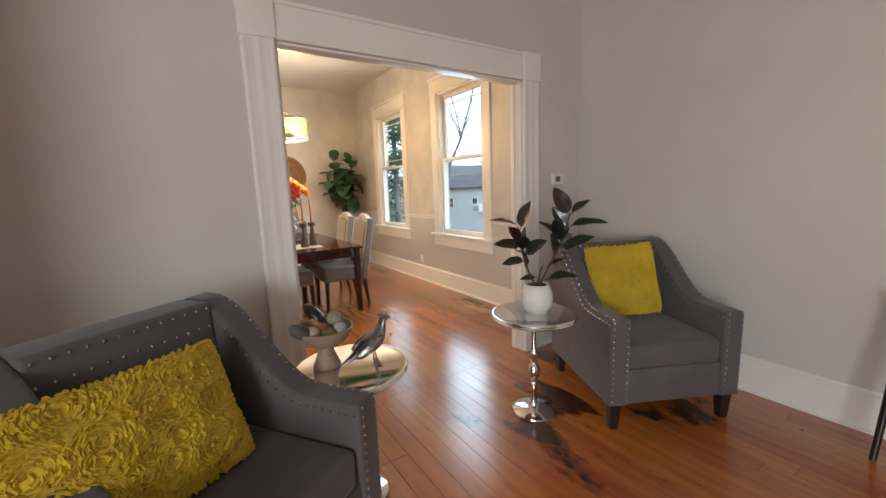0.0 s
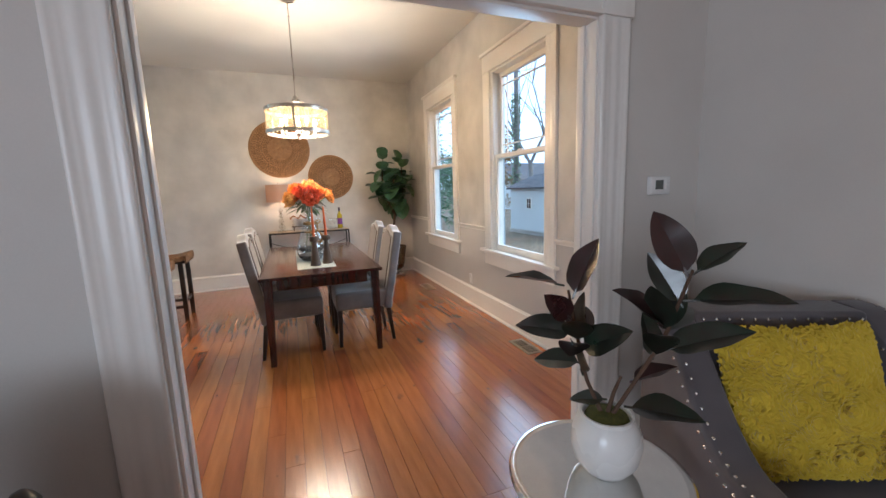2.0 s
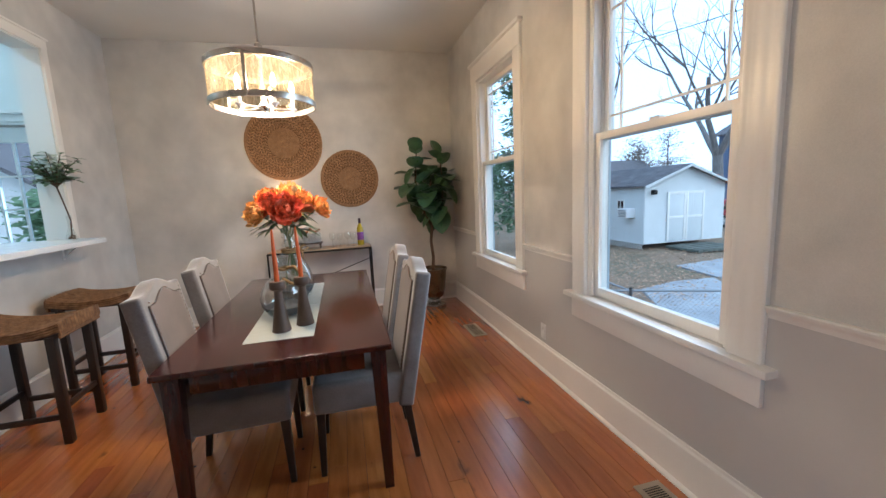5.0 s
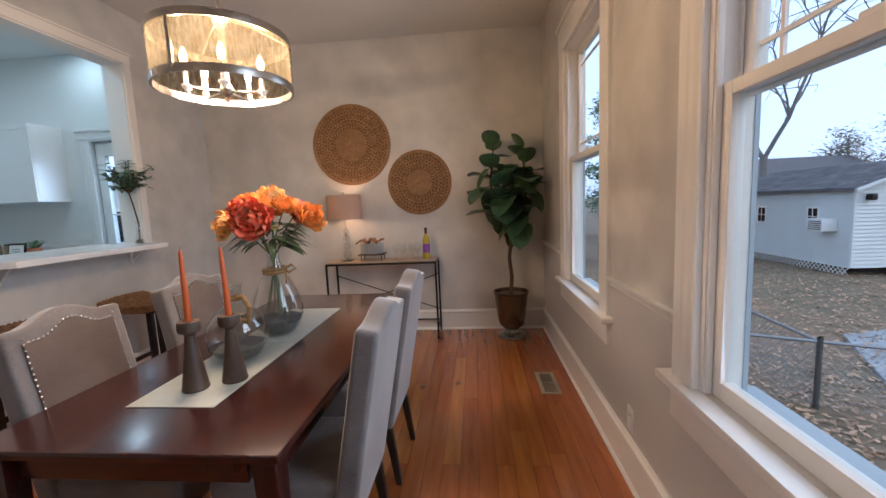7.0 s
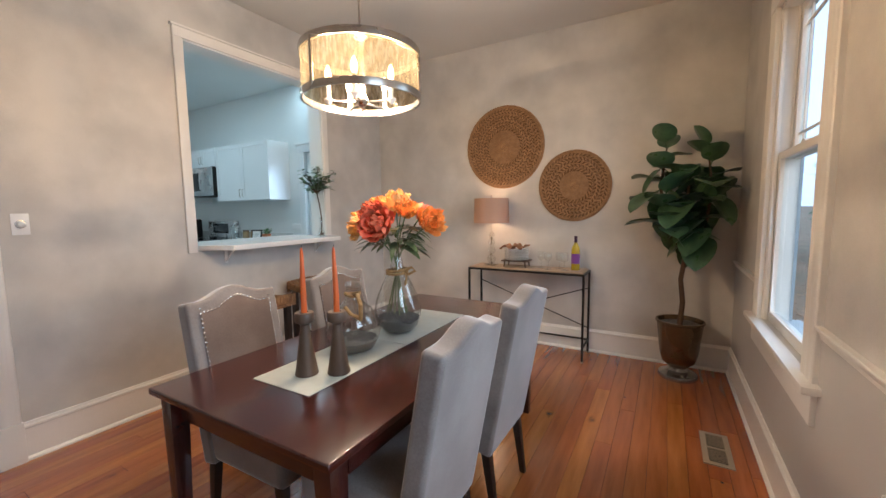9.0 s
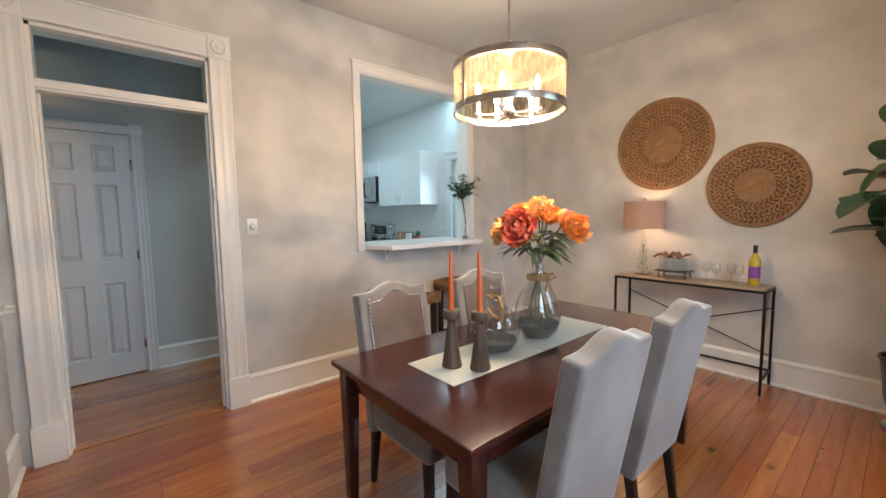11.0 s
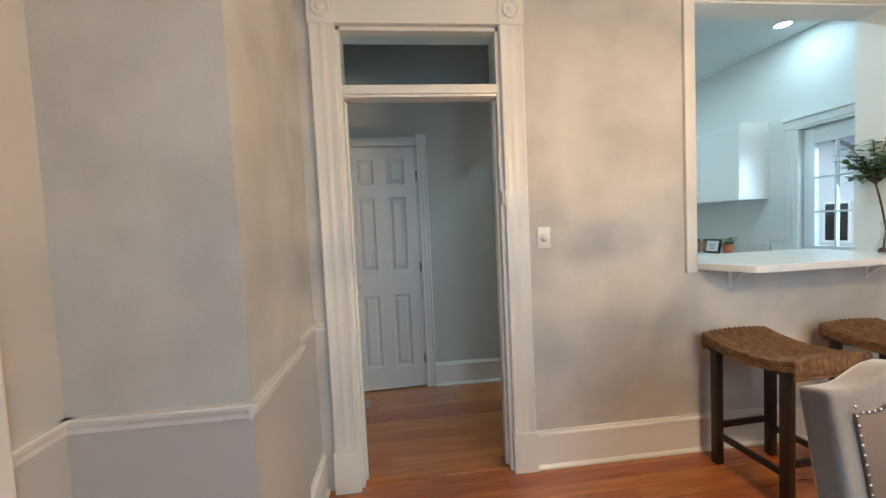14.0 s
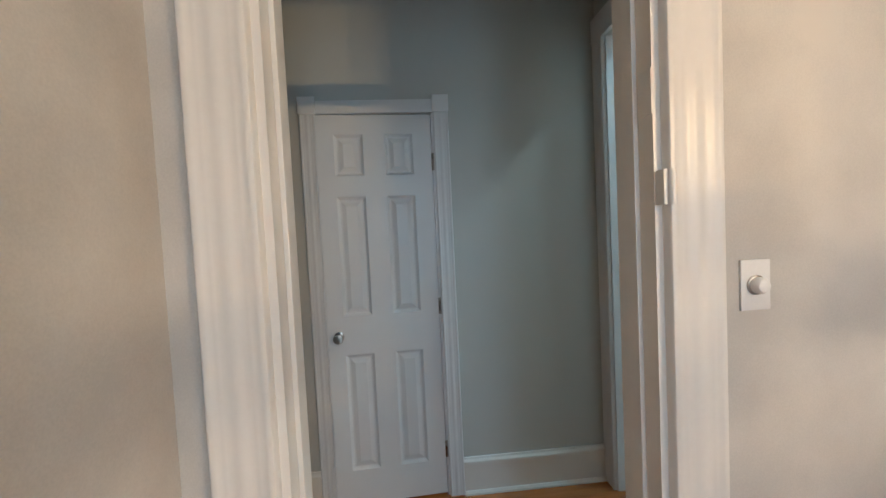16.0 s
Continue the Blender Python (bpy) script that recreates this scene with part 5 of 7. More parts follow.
# ---- fiddle-leaf fig ----
FX, FY = 2.46, 6.70
t = thing("fig_planter", "bronze glazed urn planter on a round foot", "planter", at=(FX, FY, 0))
part("foot", lathe([(0, 0), (0.135, 0), (0.14, 0.012), (0.135, 0.035), (0.10, 0.048), (0.075, 0.062), (0.068, 0.085), (0.08, 0.10), (0, 0.10)], 40), material("silvered_foot", (0.42, 0.40, 0.36), 0.25, 0.9), t, "silvered round foot")
part("bowl", lathe([(0.0, 0.098), (0.075, 0.098), (0.115, 0.13), (0.135, 0.20), (0.15, 0.34), (0.162, 0.445), (0.172, 0.452), (0.170, 0.466), (0.158, 0.466), (0.150, 0.43), (0.0, 0.42)], 48), BRONZE, t)
part("soil", lathe([(0, 0.425), (0.148, 0.432), (0.148, 0.428), (0, 0.42)], 30), MOSS_BALL, t)
fig = thing("fiddle_leaf_fig", "tall artificial fiddle-leaf fig with broad green leaves", "plant", at=(FX, FY, 0.43))
rnd = random.Random(11)
tr = tube([(0, 0, 0), (0.012, 0, 0.18), (-0.008, 0.004, 0.36), (0.014, 0, 0.54)], [0.021, 0.019, 0.018, 0.017], 10)
part("trunk", tr, BARK, fig)
limbs = [[(0.014, 0, 0.53), (-0.05, -0.02, 0.66), (-0.13, -0.05, 0.82), (-0.17, -0.06, 1.08), (-0.14, -0.04, 1.38)],
         [(0.014, 0, 0.53), (0.02, -0.02, 0.75), (0.01, -0.03, 1.0), (0.03, -0.02, 1.25)],
         [(0.014, 0, 0.53), (0.09, -0.02, 0.64), (0.14, -0.04, 0.82), (0.16, -0.03, 1.05), (0.13, -0.05, 1.32)]]
for pts in limbs:
    part("limb", tube(pts, [0.014] + [0.011] * (len(pts) - 2) + [0.006], 8), BARK, fig)


def broad_leaf(base, out, length, width, seed, mat=LEAF_FIG):
    bm = bmesh.new()
    d = Vector(out).normalized()
    side = d.cross(Vector((0, 0, 1))).normalized()
    up = side.cross(d)
    rr = random.Random(seed)
    rows = []
    for i in range(10):
        f = i / 9
        half = width * 0.5 * (math.sin(math.pi * min(0.999, f ** 0.62)) ** 0.6) * (0.75 + 0.4 * f)
        mid = Vector(base) + d * length * f - Vector((0, 0, 1)) * (0.16 * length * f * f)
        rows.append([bm.verts.new(mid + side * half * s + up * (abs(s) * half * 0.28 + 0.02 * half * math.sin(9 * f + 3 * s + seed))) for s in (-1, -0.5, 0, 0.5, 1)])
    for a, b in zip(rows, rows[1:]):
        for k in range(4):
            bm.faces.new((a[k], a[k + 1], b[k + 1], b[k]))
    tube([Vector(base) - d * 0.04, Vector(base), Vector(base) + d * length * 0.1], 0.004, 5, bm)
    return bm


def along(pts, f):
    k = min(len(pts) - 2, int(f * (len(pts) - 1)))
    return Vector(pts[k]).lerp(Vector(pts[k + 1]), f * (len(pts) - 1) - k)


count = 0
for li, pts in enumerate(limbs):
    n = (21, 18, 21)[li]
    for k in range(n):
        f = 0.35 + 0.65 * k / (n - 1)
        base = along(pts, min(0.999, f))
        a = 2.4 * k + li * 1.1 + rnd.uniform(-0.4, 0.4)
        size = rnd.uniform(0.22, 0.30) * (0.72 if f > 0.9 else 1.0)
        out = Vector((math.cos(a), math.sin(a), rnd.choice((-1.3, -0.9, -0.5, 0.0, 0.5, 1.0)) + rnd.uniform(-0.2, 0.2) + (1.2 if f > 0.94 else 0)))
        if base.y + FY + out.y * size > YF - 0.04:
            out.y = -abs(out.y) * 0.5
        if base.x + FX + out.x * size > XW - 0.05:
            out.x = -abs(out.x) * 0.3
        part("leaf", broad_leaf(base + out.normalized() * 0.05, out, size, size * 0.95, count), LEAF_FIG, fig)
        count += 1
part("leaf", broad_leaf((0.16, -0.10, 1.06), (0.9, -0.55, 0.1), 0.20, 0.15, 99), LEAF_FIG, fig)

# ---- sprig vase on the bar counter ----
t = thing("bud_vase", "slim clear bud vase with pebbles on the bar counter", "vase", at=(-0.655, 5.93, 1.117))
part("glass_body", lathe([(0, 0.003), (0.032, 0), (0.038, 0.012), (0.03, 0.04), (0.014, 0.09), (0.012, 0.16), (0.017, 0.19)], 24), GLASS, t)
peb = None
for k in range(14):
    a = 2.4 * k
    peb = ball((0.018 * math.cos(a), 0.018 * math.sin(a), 0.010 + 0.010 * (k % 3)), 0.009, (1, 1, 0.7), 1, peb)
part("pebbles", peb, BARK, t)
sp = thing("greenery_sprig", "leafy green eucalyptus-like sprig", "plant", at=(-0.655, 5.93, 1.117))
rnd = random.Random(3)
main = [(0, 0, 0.02), (0.008, 0.0, 0.12), (-0.02, 0.01, 0.24), (-0.035, 0.0, 0.34)]
part("stem", tube(main, 0.004, 6), BARK, sp)
for k in range(20):
    a = rnd.uniform(0, 2 * math.pi)
    tip = Vector((-0.035, 0, 0.34)) + Vector((math.cos(a) * rnd.uniform(0.07, 0.16), math.sin(a) * rnd.uniform(0.07, 0.15), rnd.uniform(0.0, 0.20)))
    mid = Vector((-0.03, 0, 0.33)).lerp(tip, 0.5) + Vector((0, 0, 0.02))
    own = tube([(-0.03, 0, 0.32), mid, tip], [0.003, 0.0024, 0.0015], 5)
    part("twig", own, BARK, sp)
    lv = bmesh.new()
    for j in range(17):
        f = 0.25 + 0.75 * j / 16
        b = Vector((-0.03, 0, 0.32)).lerp(mid, f * 2) if f < 0.5 else mid.lerp(tip, f * 2 - 1)
        an = 2.4 * j + k
        leaf_blade(lv, b, (math.cos(an), math.sin(an), rnd.uniform(-0.2, 0.7)), (0, 0, 1), rnd.uniform(0.032, 0.055), 0.026, 0.2, 0.2, 4)
    part("foliage", lv, LEAF_SPRIG, sp)

sp.scale = (1.35, 1.35, 1.30)

# ---- fittings ----
def floor_vent(x0, x1, y0, y1):
    t = thing("floor_register", "beige metal floor vent register with a slotted grille", "vent", "vents in the floor")
    BEIGE = bpy.data.materials.get("beige_enamel") or material("beige_enamel", (0.40, 0.33, 0.25), 0.4, 0.2)
    part("frame", box(x0, x1, y0, y1, 0.0, 0.006, 0.002), BEIGE, t)
    mx = (x0 + x1) / 2
    hw_ = (x1 - x0) * 0.30
    for a, b in ((y0 + 0.03, (y0 + y1) / 2 - 0.012), ((y0 + y1) / 2 + 0.012, y1 - 0.03)):
        part("grille_well", box(mx - hw_, mx + hw_, a, b, 0.004, 0.0072), BLACK_METAL, t, smooth=False)
        k = a + 0.006
        while k < b - 0.004:
            part("slat", box(mx - hw_, mx + hw_, k, k + 0.004, 0.006, 0.0090), BEIGE, t, smooth=False)
            k += 0.012


floor_vent(2.62, 2.755, 3.205, 3.515)
floor_vent(2.555, 2.695, 5.52, 5.865)
floor_vent(-1.82, -1.68, 2.45, 2.75)
PLATE = material("white_plastic", (0.78, 0.77, 0.75), 0.35)
t = thing("dimmer_switch", "white wall dimmer switch with a round knob", "switch", at=(XD, 3.853, 1.31))
part("cover_plate", box(0.0, 0.006, -0.036, 0.036, -0.058, 0.058, 0.002), PLATE, t)
part("collar", moved(lathe([(0.017, 0), (0.023, 0), (0.022, 0.004), (0.017, 0.005), (0.017, 0)], 28), pose(0.006, 0, 0, 0, 90, 0)), NICKEL, t, "satin nickel collar")
part("knob", moved(lathe([(0, 0), (0.019, 0), (0.0185, 0.016), (0.014, 0.023), (0.006, 0.025), (0, 0.025)], 24), pose(0.006, 0, 0, 0, 90, 0)), PLATE, t)
t = thing("wall_outlet", "white wall outlet near the baseboard", "outlet", at=(XW, 4.70, 0.30))
part("cover_plate", box(-0.006, 0, -0.036, 0.036, -0.058, 0.058, 0.002), PLATE, t)
for z in (-0.022, 0.022):
    part("socket", box(-0.008, -0.005, -0.016, 0.016, z - 0.014, z + 0.014, 0.003), CERAMIC, t)
t = thing("thermostat", "white wall thermostat with a small grey display", "thermostat", at=(2.56, YA, 1.31))
part("case", box(-0.062, 0.062, -0.026, 0, -0.042, 0.042, 0.008, 3), PLATE, t)
part("display", box(-0.034, 0.014, -0.0275, -0.025, -0.018, 0.024, 0.001), material("grey_display", (0.10, 0.11, 0.10), 0.2), t)
for z in (-0.014, 0.006, 0.022):
    part("button", box(0.028, 0.046, -0.029, -0.025, z - 0.005, z + 0.005, 0.001), PLATE, t)

# ---- living room ----
def arm_top(f):
    """Height of an armchair's side along its depth, 0 front to 1 back: level arm, then a sweep up to the back."""
    s = min(1.0, max(0.0, (f - 0.30) / 0.62))
    return 0.60 + 0.30 * (s * s * (3 - 2 * s))


def armchair(m):
    """Faces -y; its outer box is 0.72 wide and 0.76 deep, its middle over the origin."""
    t = thing("armchair", "charcoal linen armchair with sloped arms and nailhead trim", "chair", "armchairs in the living room")
    W, D, th = 0.36, 0.38, 0.105
    base = 0.145
    for s in (-1, 1):
        own = bmesh.new()
        n = 22
        ring = []
        for x in (s * W, s * (W - th)):
            top = [own.verts.new((x, -D + 2 * D * k / n, arm_top(k / n))) for k in range(n + 1)]
            low = [own.verts.new((x, -D + 2 * D * k / n, base)) for k in range(n + 1)]
            ring.append((top, low))
            for k in range(n):
                own.faces.new((low[k], low[k + 1], top[k + 1], top[k]))
        (t0, l0), (t1, l1) = ring
        for k in range(n):
            own.faces.new((t0[k], t0[k + 1], t1[k + 1], t1[k]))
            own.faces.new((l0[k], l0[k + 1], l1[k + 1], l1[k]))
        for k in (0, n):
            own.faces.new((l0[k], t0[k], t1[k], l1[k]))
        bmesh.ops.recalc_face_normals(own, faces=own.faces)
        rim = [e for e in own.edges if len(e.link_faces) == 2 and e.calc_face_angle(0) > 0.9]
        bmesh.ops.bevel(own, geom=rim, offset=0.014, segments=3, profile=0.6, affect="EDGES")
        part("arm", own, LINEN_CHARCOAL, t)
    bm = box(-W + th, W - th, D - 0.15, D - 0.002, base, 0.90, 0.016, 3)
    for v in bm.verts:
        if v.co.y < D - 0.08:
            v.co.y -= 0.06 * (1 - min(1, max(0, (v.co.z - 0.3) / 0.6)))
    part("backrest", bm, LINEN_CHARCOAL, t)
    part("seat_base", box(-W + th - 0.002, W - th + 0.002, -D + 0.012, D - 0.14, base, 0.33, 0.010, 2), LINEN_CHARCOAL, t)
    bm = box(-W + th + 0.003, W - th - 0.003, -D + 0.016, D - 0.17, 0.325, 0.455, 0.03, 4)
    for v in bm.verts:
        if v.co.z > 0.42:
            v.co.z += 0.016 * (1 - min(1, max(abs(v.co.x) / 0.25, abs(v.co.y + 0.06) / 0.31)) ** 2)
    part("seat_cushion", bm, LINEN_CHARCOAL, t)
    for sx in (-1, 1):
        for sy in (-1, 1):
            bm = box(-0.03, 0.03, -0.03, 0.03, 0, base + 0.01, 0.003)
            for v in bm.verts:
                k = 1 - v.co.z / base
                v.co.x *= 1 - 0.32 * k
                v.co.y *= 1 - 0.32 * k
            part("leg", moved(bm, Matrix.Translation((sx * (W - 0.05), sy * (D - 0.05), 0))), ESPRESSO, t)
    nails = []
    for s in (-1, 1):
        for xx in (W - 0.016, W - th + 0.016):
            for k in range(14):
                nails.append((s * xx, -D - 0.001, base + 0.03 + k * 0.0318))
        for k in range(24):
            f = 0.02 + 0.96 * k / 23
            for off in (0.004, 0.058):
                nails.append((s * (W + 0.001) if off < 0.01 else s * (W - th - 0.001), -D + 2 * D * f, arm_top(f) - (0.024 if off < 0.01 else 0.03)))
            nails.append((s * (W - 0.02), -D + 2 * D * f, arm_top(f) + 0.001))
    for k in range(13):
        u = -0.235 + 0.47 * k / 12
        nails.append((u, D - 0.152, 0.878))
        nails.append((u, D - 0.157, 0.815))
    nail = mesh_from(ball((0, 0, 0), 0.0060, (1, 1, 1), 1), "nailhead", NAIL, True)
    for p in nails:
        shared("nailhead", nail, t, Matrix.Translation(p))
    t.matrix_world = m
    return t


C1, C2 = pose(0.075, 1.235, 0, 0, 0, 35), pose(2.285, 1.225, 0, 0, 0, -26.8)
ac = armchair(C1)
copy_thing(ac, C2)


def pillow(m, kind, seed):
    """A square plush pillow; kind 1 is oblong; covered with ruffled flakes."""
    label = "mustard yellow fluffy ruffled oblong pillow" if kind == 1 else "mustard yellow fluffy ruffled square pillow"
    t = thing("throw_pillow", label, "pillow", "yellow pillows on the armchairs")
    rnd = random.Random(seed)
    half, n, tall = (0.265 if kind == 1 else 0.215), 40, (0.72 if kind == 1 else 1.0)
    own = bmesh.new()
    grids = []
    for s in (1, -1):
        g = []
        for i in range(n + 1):
            row = []
            for j in range(n + 1):
                u, v = -1 + 2 * i / n, -1 + 2 * j / n
                bulge = max(0, (1 - u ** 4)) ** 0.5 * max(0, (1 - v ** 4)) ** 0.5
                pinch = 1 - 0.05 * (1 - abs(v)) * abs(u) ** 3 - 0.05 * (1 - abs(u)) * abs(v) ** 3
                p = Vector((u * half * pinch, s * 0.065 * bulge, v * half * tall * pinch))
                p.y += s * 0.006 * noise.noise(Vector((u * 9, v * 9, seed + s)))
                row.append(own.verts.new(p))
            g.append(row)
        grids.append(g)
        for i in range(n):
            for j in range(n):
                own.faces.new((g[i][j], g[i + 1][j], g[i + 1][j + 1], g[i][j + 1]))
    bmesh.ops.remove_doubles(own, verts=own.verts, dist=0.0004)
    part("cover", own, YELLOW, t)
    pile = bmesh.new()

    def surf(u, v, s):
        bulge = max(0, (1 - u ** 4)) ** 0.5 * max(0, (1 - v ** 4)) ** 0.5
        pinch = 1 - 0.05 * (1 - abs(v)) * abs(u) ** 3 - 0.05 * (1 - abs(u)) * abs(v) ** 3
        return Vector((u * half * pinch, s * 0.065 * bulge, v * half * tall * pinch))
    # short curled flakes, swirled in loose whorls
    whorls = [(rnd.uniform(-0.95, 0.95), rnd.uniform(-0.95, 0.95)) for k in range(26)]
    for k in range(5600):
        u, v = rnd.uniform(-1, 1), rnd.uniform(-1, 1)
        c = min(whorls, key=lambda w: (w[0] - u) ** 2 + (w[1] - v) ** 2)
        an = math.atan2(v - c[1], u - c[0])
        p = surf(u, v, -1)
        along_ = Vector((-math.sin(an), 0, math.cos(an)))
        out = Vector((math.cos(an) + rnd.uniform(-0.8, 0.8) + u * 0.4, rnd.uniform(-1.1, -0.5), math.sin(an) + rnd.uniform(-0.8, 0.8) + v * 0.4)).normalized()
        e = along_ * rnd.uniform(0.004, 0.009)
        ln = rnd.uniform(0.010, 0.018)
        q0, q1 = pile.verts.new(p - e), pile.verts.new(p + e)
        q2, q3 = pile.verts.new(p + e * 0.9 + out * ln * 0.6), pile.verts.new(p - e * 0.9 + out * ln * 0.6)
        bend = Vector((0, 0.3 * ln, 0))
        q4, q5 = pile.verts.new(p + e * 0.5 + out * ln + bend), pile.verts.new(p - e * 0.6 + out * ln + bend)
        pile.faces.new((q0, q1, q2, q3))
        pile.faces.new((q3, q2, q4, q5))
    tagged(part("ruffle", pile, YELLOW, t, smooth=False), "soft raised plush ruffles", kind="stuff")
    t.matrix_world = m
    return t


pillow(C1 @ pose(-0.125, 0.035, 0.640, -24, 2, 0), 1, 4)
pillow(C2 @ pose(-0.02, 0.10, 0.675, -16, -2, 2), 2, 9)


def side_table(x, y):
    t = thing("side_table", "round polished silver side table on a turned pedestal", "table", "silver side tables", at=(x, y, 0))
    part("base", lathe([(0, 0), (0.118, 0), (0.122, 0.004), (0.120, 0.012), (0.10, 0.022), (0.06, 0.030), (0.03, 0.038), (0, 0.038)], 48), CHROME, t)
    part("pedestal", lathe([(0.024, 0.036), (0.018, 0.045), (0.015, 0.07), (0.014, 0.16), (0.019, 0.168), (0.015, 0.176), (0.015, 0.19), (0.022, 0.20), (0.033, 0.225), (0.036, 0.25), (0.028, 0.275), (0.016, 0.29), (0.024, 0.298), (0.016, 0.306),
                            (0.020, 0.33), (0.024, 0.345), (0.017, 0.36), (0.014, 0.38), (0.013, 0.46), (0.016, 0.50), (0.026, 0.535), (0.05, 0.552), (0, 0.552)], 32), CHROME, t)
    part("tabletop", lathe([(0, 0.552), (0.20, 0.552), (0.222, 0.556), (0.228, 0.562), (0.224, 0.568), (0.230, 0.575), (0.226, 0.582), (0.215, 0.584), (0.205, 0.579), (0, 0.578)], 64), CHROME, t)
    return t


T1, T2 = (0.60, 1.415), (1.65, 1.425)
side_table(*T1)
side_table(*T2)
TZ = 0.579

# rubber plant in a white pot
t = thing("plant_pot", "round white ceramic pot on the silver side table", "pot", at=(1.675, 1.425, TZ))
part("body", lathe([(0, 0), (0.05, 0), (0.055, 0.004), (0.078, 0.035), (0.088, 0.075), (0.086, 0.11), (0.074, 0.140), (0.066, 0.150), (0.066, 0.160), (0.060, 0.160), (0.060, 0.145), (0, 0.140)], 48), CERAMIC, t)
part("moss", lathe([(0.059, 0.140), (0.05, 0.156), (0.03, 0.161), (0, 0.163)], 24), MOSS, t, "green moss on the soil")
rp = thing("rubber_plant", "rubber plant with dark glossy green and burgundy leaves", "plant", at=(1.675, 1.425, TZ + 0.15))
rnd = random.Random(21)
across, away = Vector((0.71, -0.705, 0)), Vector((0.705, 0.71, 0))


def spot(u, z, w=0.0):
    return across * u + away * w + Vector((0, 0, z * 1.13))


for pts in ([(-0.01, 0), (-0.05, 0.08), (-0.075, 0.18), (-0.10, 0.29)], [(0.01, 0), (0.06, 0.09), (0.12, 0.20), (0.17, 0.35)], [(0, 0), (0.015, 0.06), (0.03, 0.10)]):
    part("stem", tube([spot(*p) for p in pts], [0.006] + [0.005] * (len(pts) - 2) + [0.0035], 7), BARK, rp)
# leaves as base and tip, across and up, on two leaning stems
LEAVES = [(-0.11, 0.30, -0.25, 0.33), (-0.09, 0.27, -0.03, 0.415), (-0.09, 0.22, -0.15, 0.30), (-0.08, 0.19, -0.225, 0.215), (-0.06, 0.12, -0.19, 0.105), (-0.07, 0.15, 0.05, 0.235), (-0.06, 0.09, -0.09, 0.20), (0.0, 0.04, -0.09, 0.035),
          (0.165, 0.33, 0.088, 0.475), (0.17, 0.34, 0.27, 0.41), (0.155, 0.27, 0.08, 0.385), (0.155, 0.285, 0.35, 0.31), (0.125, 0.22, 0.003, 0.32), (0.115, 0.17, 0.29, 0.245), (0.10, 0.15, 0.07, 0.26), (0.05, 0.09, 0.156, 0.13), (0.04, 0.03, 0.20, 0.065)]
for k, (u0, z0, u1, z1) in enumerate(LEAVES):
    base = spot(u0, z0)
    tip = spot(u1, z1, rnd.uniform(-0.07, 0.05))
    out = tip - base
    ln = out.length
    own = bmesh.new()
    face = Vector((rnd.uniform(-0.4, 0.4), rnd.uniform(-0.4, 0.4), rnd.uniform(0.5, 1.2))) - away * rnd.uniform(0.0, 0.9)
    leaf_blade(own, base + out * 0.10, out.normalized(), face, ln * 0.92, min(0.084, ln * 0.48), 0.08, 0.42, 9, 0.08, k)
    tube([base, base + out * 0.16], 0.003, 5, own)
    part("leaf", own, LEAF_WINE if k in (1, 2, 8, 12, 15) else LEAF_RUBBER, rp)
for k in range(9):
    a = 0.7 * k
    base = spot(*((-0.075, 0.17) if k % 2 else (0.12, 0.21)))
    out = Vector((away.x * math.cos(a) * 0.9 + rnd.uniform(-0.3, 0.3), away.y * math.cos(a) * 0.9 + rnd.uniform(-0.3, 0.3), rnd.uniform(0.0, 0.9))).normalized()
    own = bmesh.new()
    leaf_blade(own, base + out * 0.015, out, (0, 0, 1), rnd.uniform(0.11, 0.15), 0.075, 0.10, 0.2, 9, 0.05, k + 40)
    part("leaf", own, LEAF_WINE if k % 4 == 1 else LEAF_RUBBER, rp)

# wooden bowl of decorative balls
BX, BY = 0.525, 1.475
PALEWOOD = material("mango_wood", (0.36, 0.26, 0.18), 0.55, 0, (0.25, 0.17, 0.11), 18, 120, 0.7, 0.2, (1, 1, 5))
t = thing("footed_bowl", "pale wooden footed bowl on the silver side table", "bowl", at=(BX, BY, TZ))
part("bowl", lathe([(0.018, 0.085), (0.05, 0.092), (0.088, 0.115), (0.108, 0.150), (0.112, 0.165), (0.107, 0.166), (0.09, 0.132), (0.05, 0.106), (0, 0.102)], 44), PALEWOOD, t)
part("foot", lathe([(0, 0), (0.052, 0), (0.054, 0.006), (0.044, 0.03), (0.030, 0.07), (0.026, 0.088), (0, 0.088)], 36), PALEWOOD, t)
BALLS = [((0.0, 0.0, 0.148), 0.036, (0.30, 0.13, 0.06)), ((-0.055, -0.02, 0.150), 0.034, (0.55, 0.50, 0.40)), ((0.055, 0.01, 0.152), 0.032, (0.42, 0.34, 0.26)), ((0.0, -0.06, 0.150), 0.033, (0.16, 0.15, 0.05)),
         ((0.01, 0.055, 0.155), 0.034, (0.38, 0.20, 0.09)), ((0.045, -0.05, 0.158), 0.030, (0.45, 0.43, 0.42)), ((-0.02, 0.02, 0.190), 0.034, (0.40, 0.19, 0.09)), ((0.04, -0.01, 0.195), 0.030, (0.30, 0.32, 0.20)), ((-0.05, 0.045, 0.175), 0.032, (0.30, 0.18, 0.10))]
for k, (c, r, col) in enumerate(BALLS):
    mat = material("ball_texture", col, 0.85, 0, [v * 0.55 for v in col], 60, 240, 0.9, 0.9)
    solid("decorative_ball", ball((0, 0, 0), r, (1, 1, 1), 3, rough=0.10, seed=k), mat, "small textured natural decorative ball in the bowl", "ball", at=Matrix.Translation((BX + c[0], BY + c[1], TZ + c[2])), group="decorative balls in the bowl")
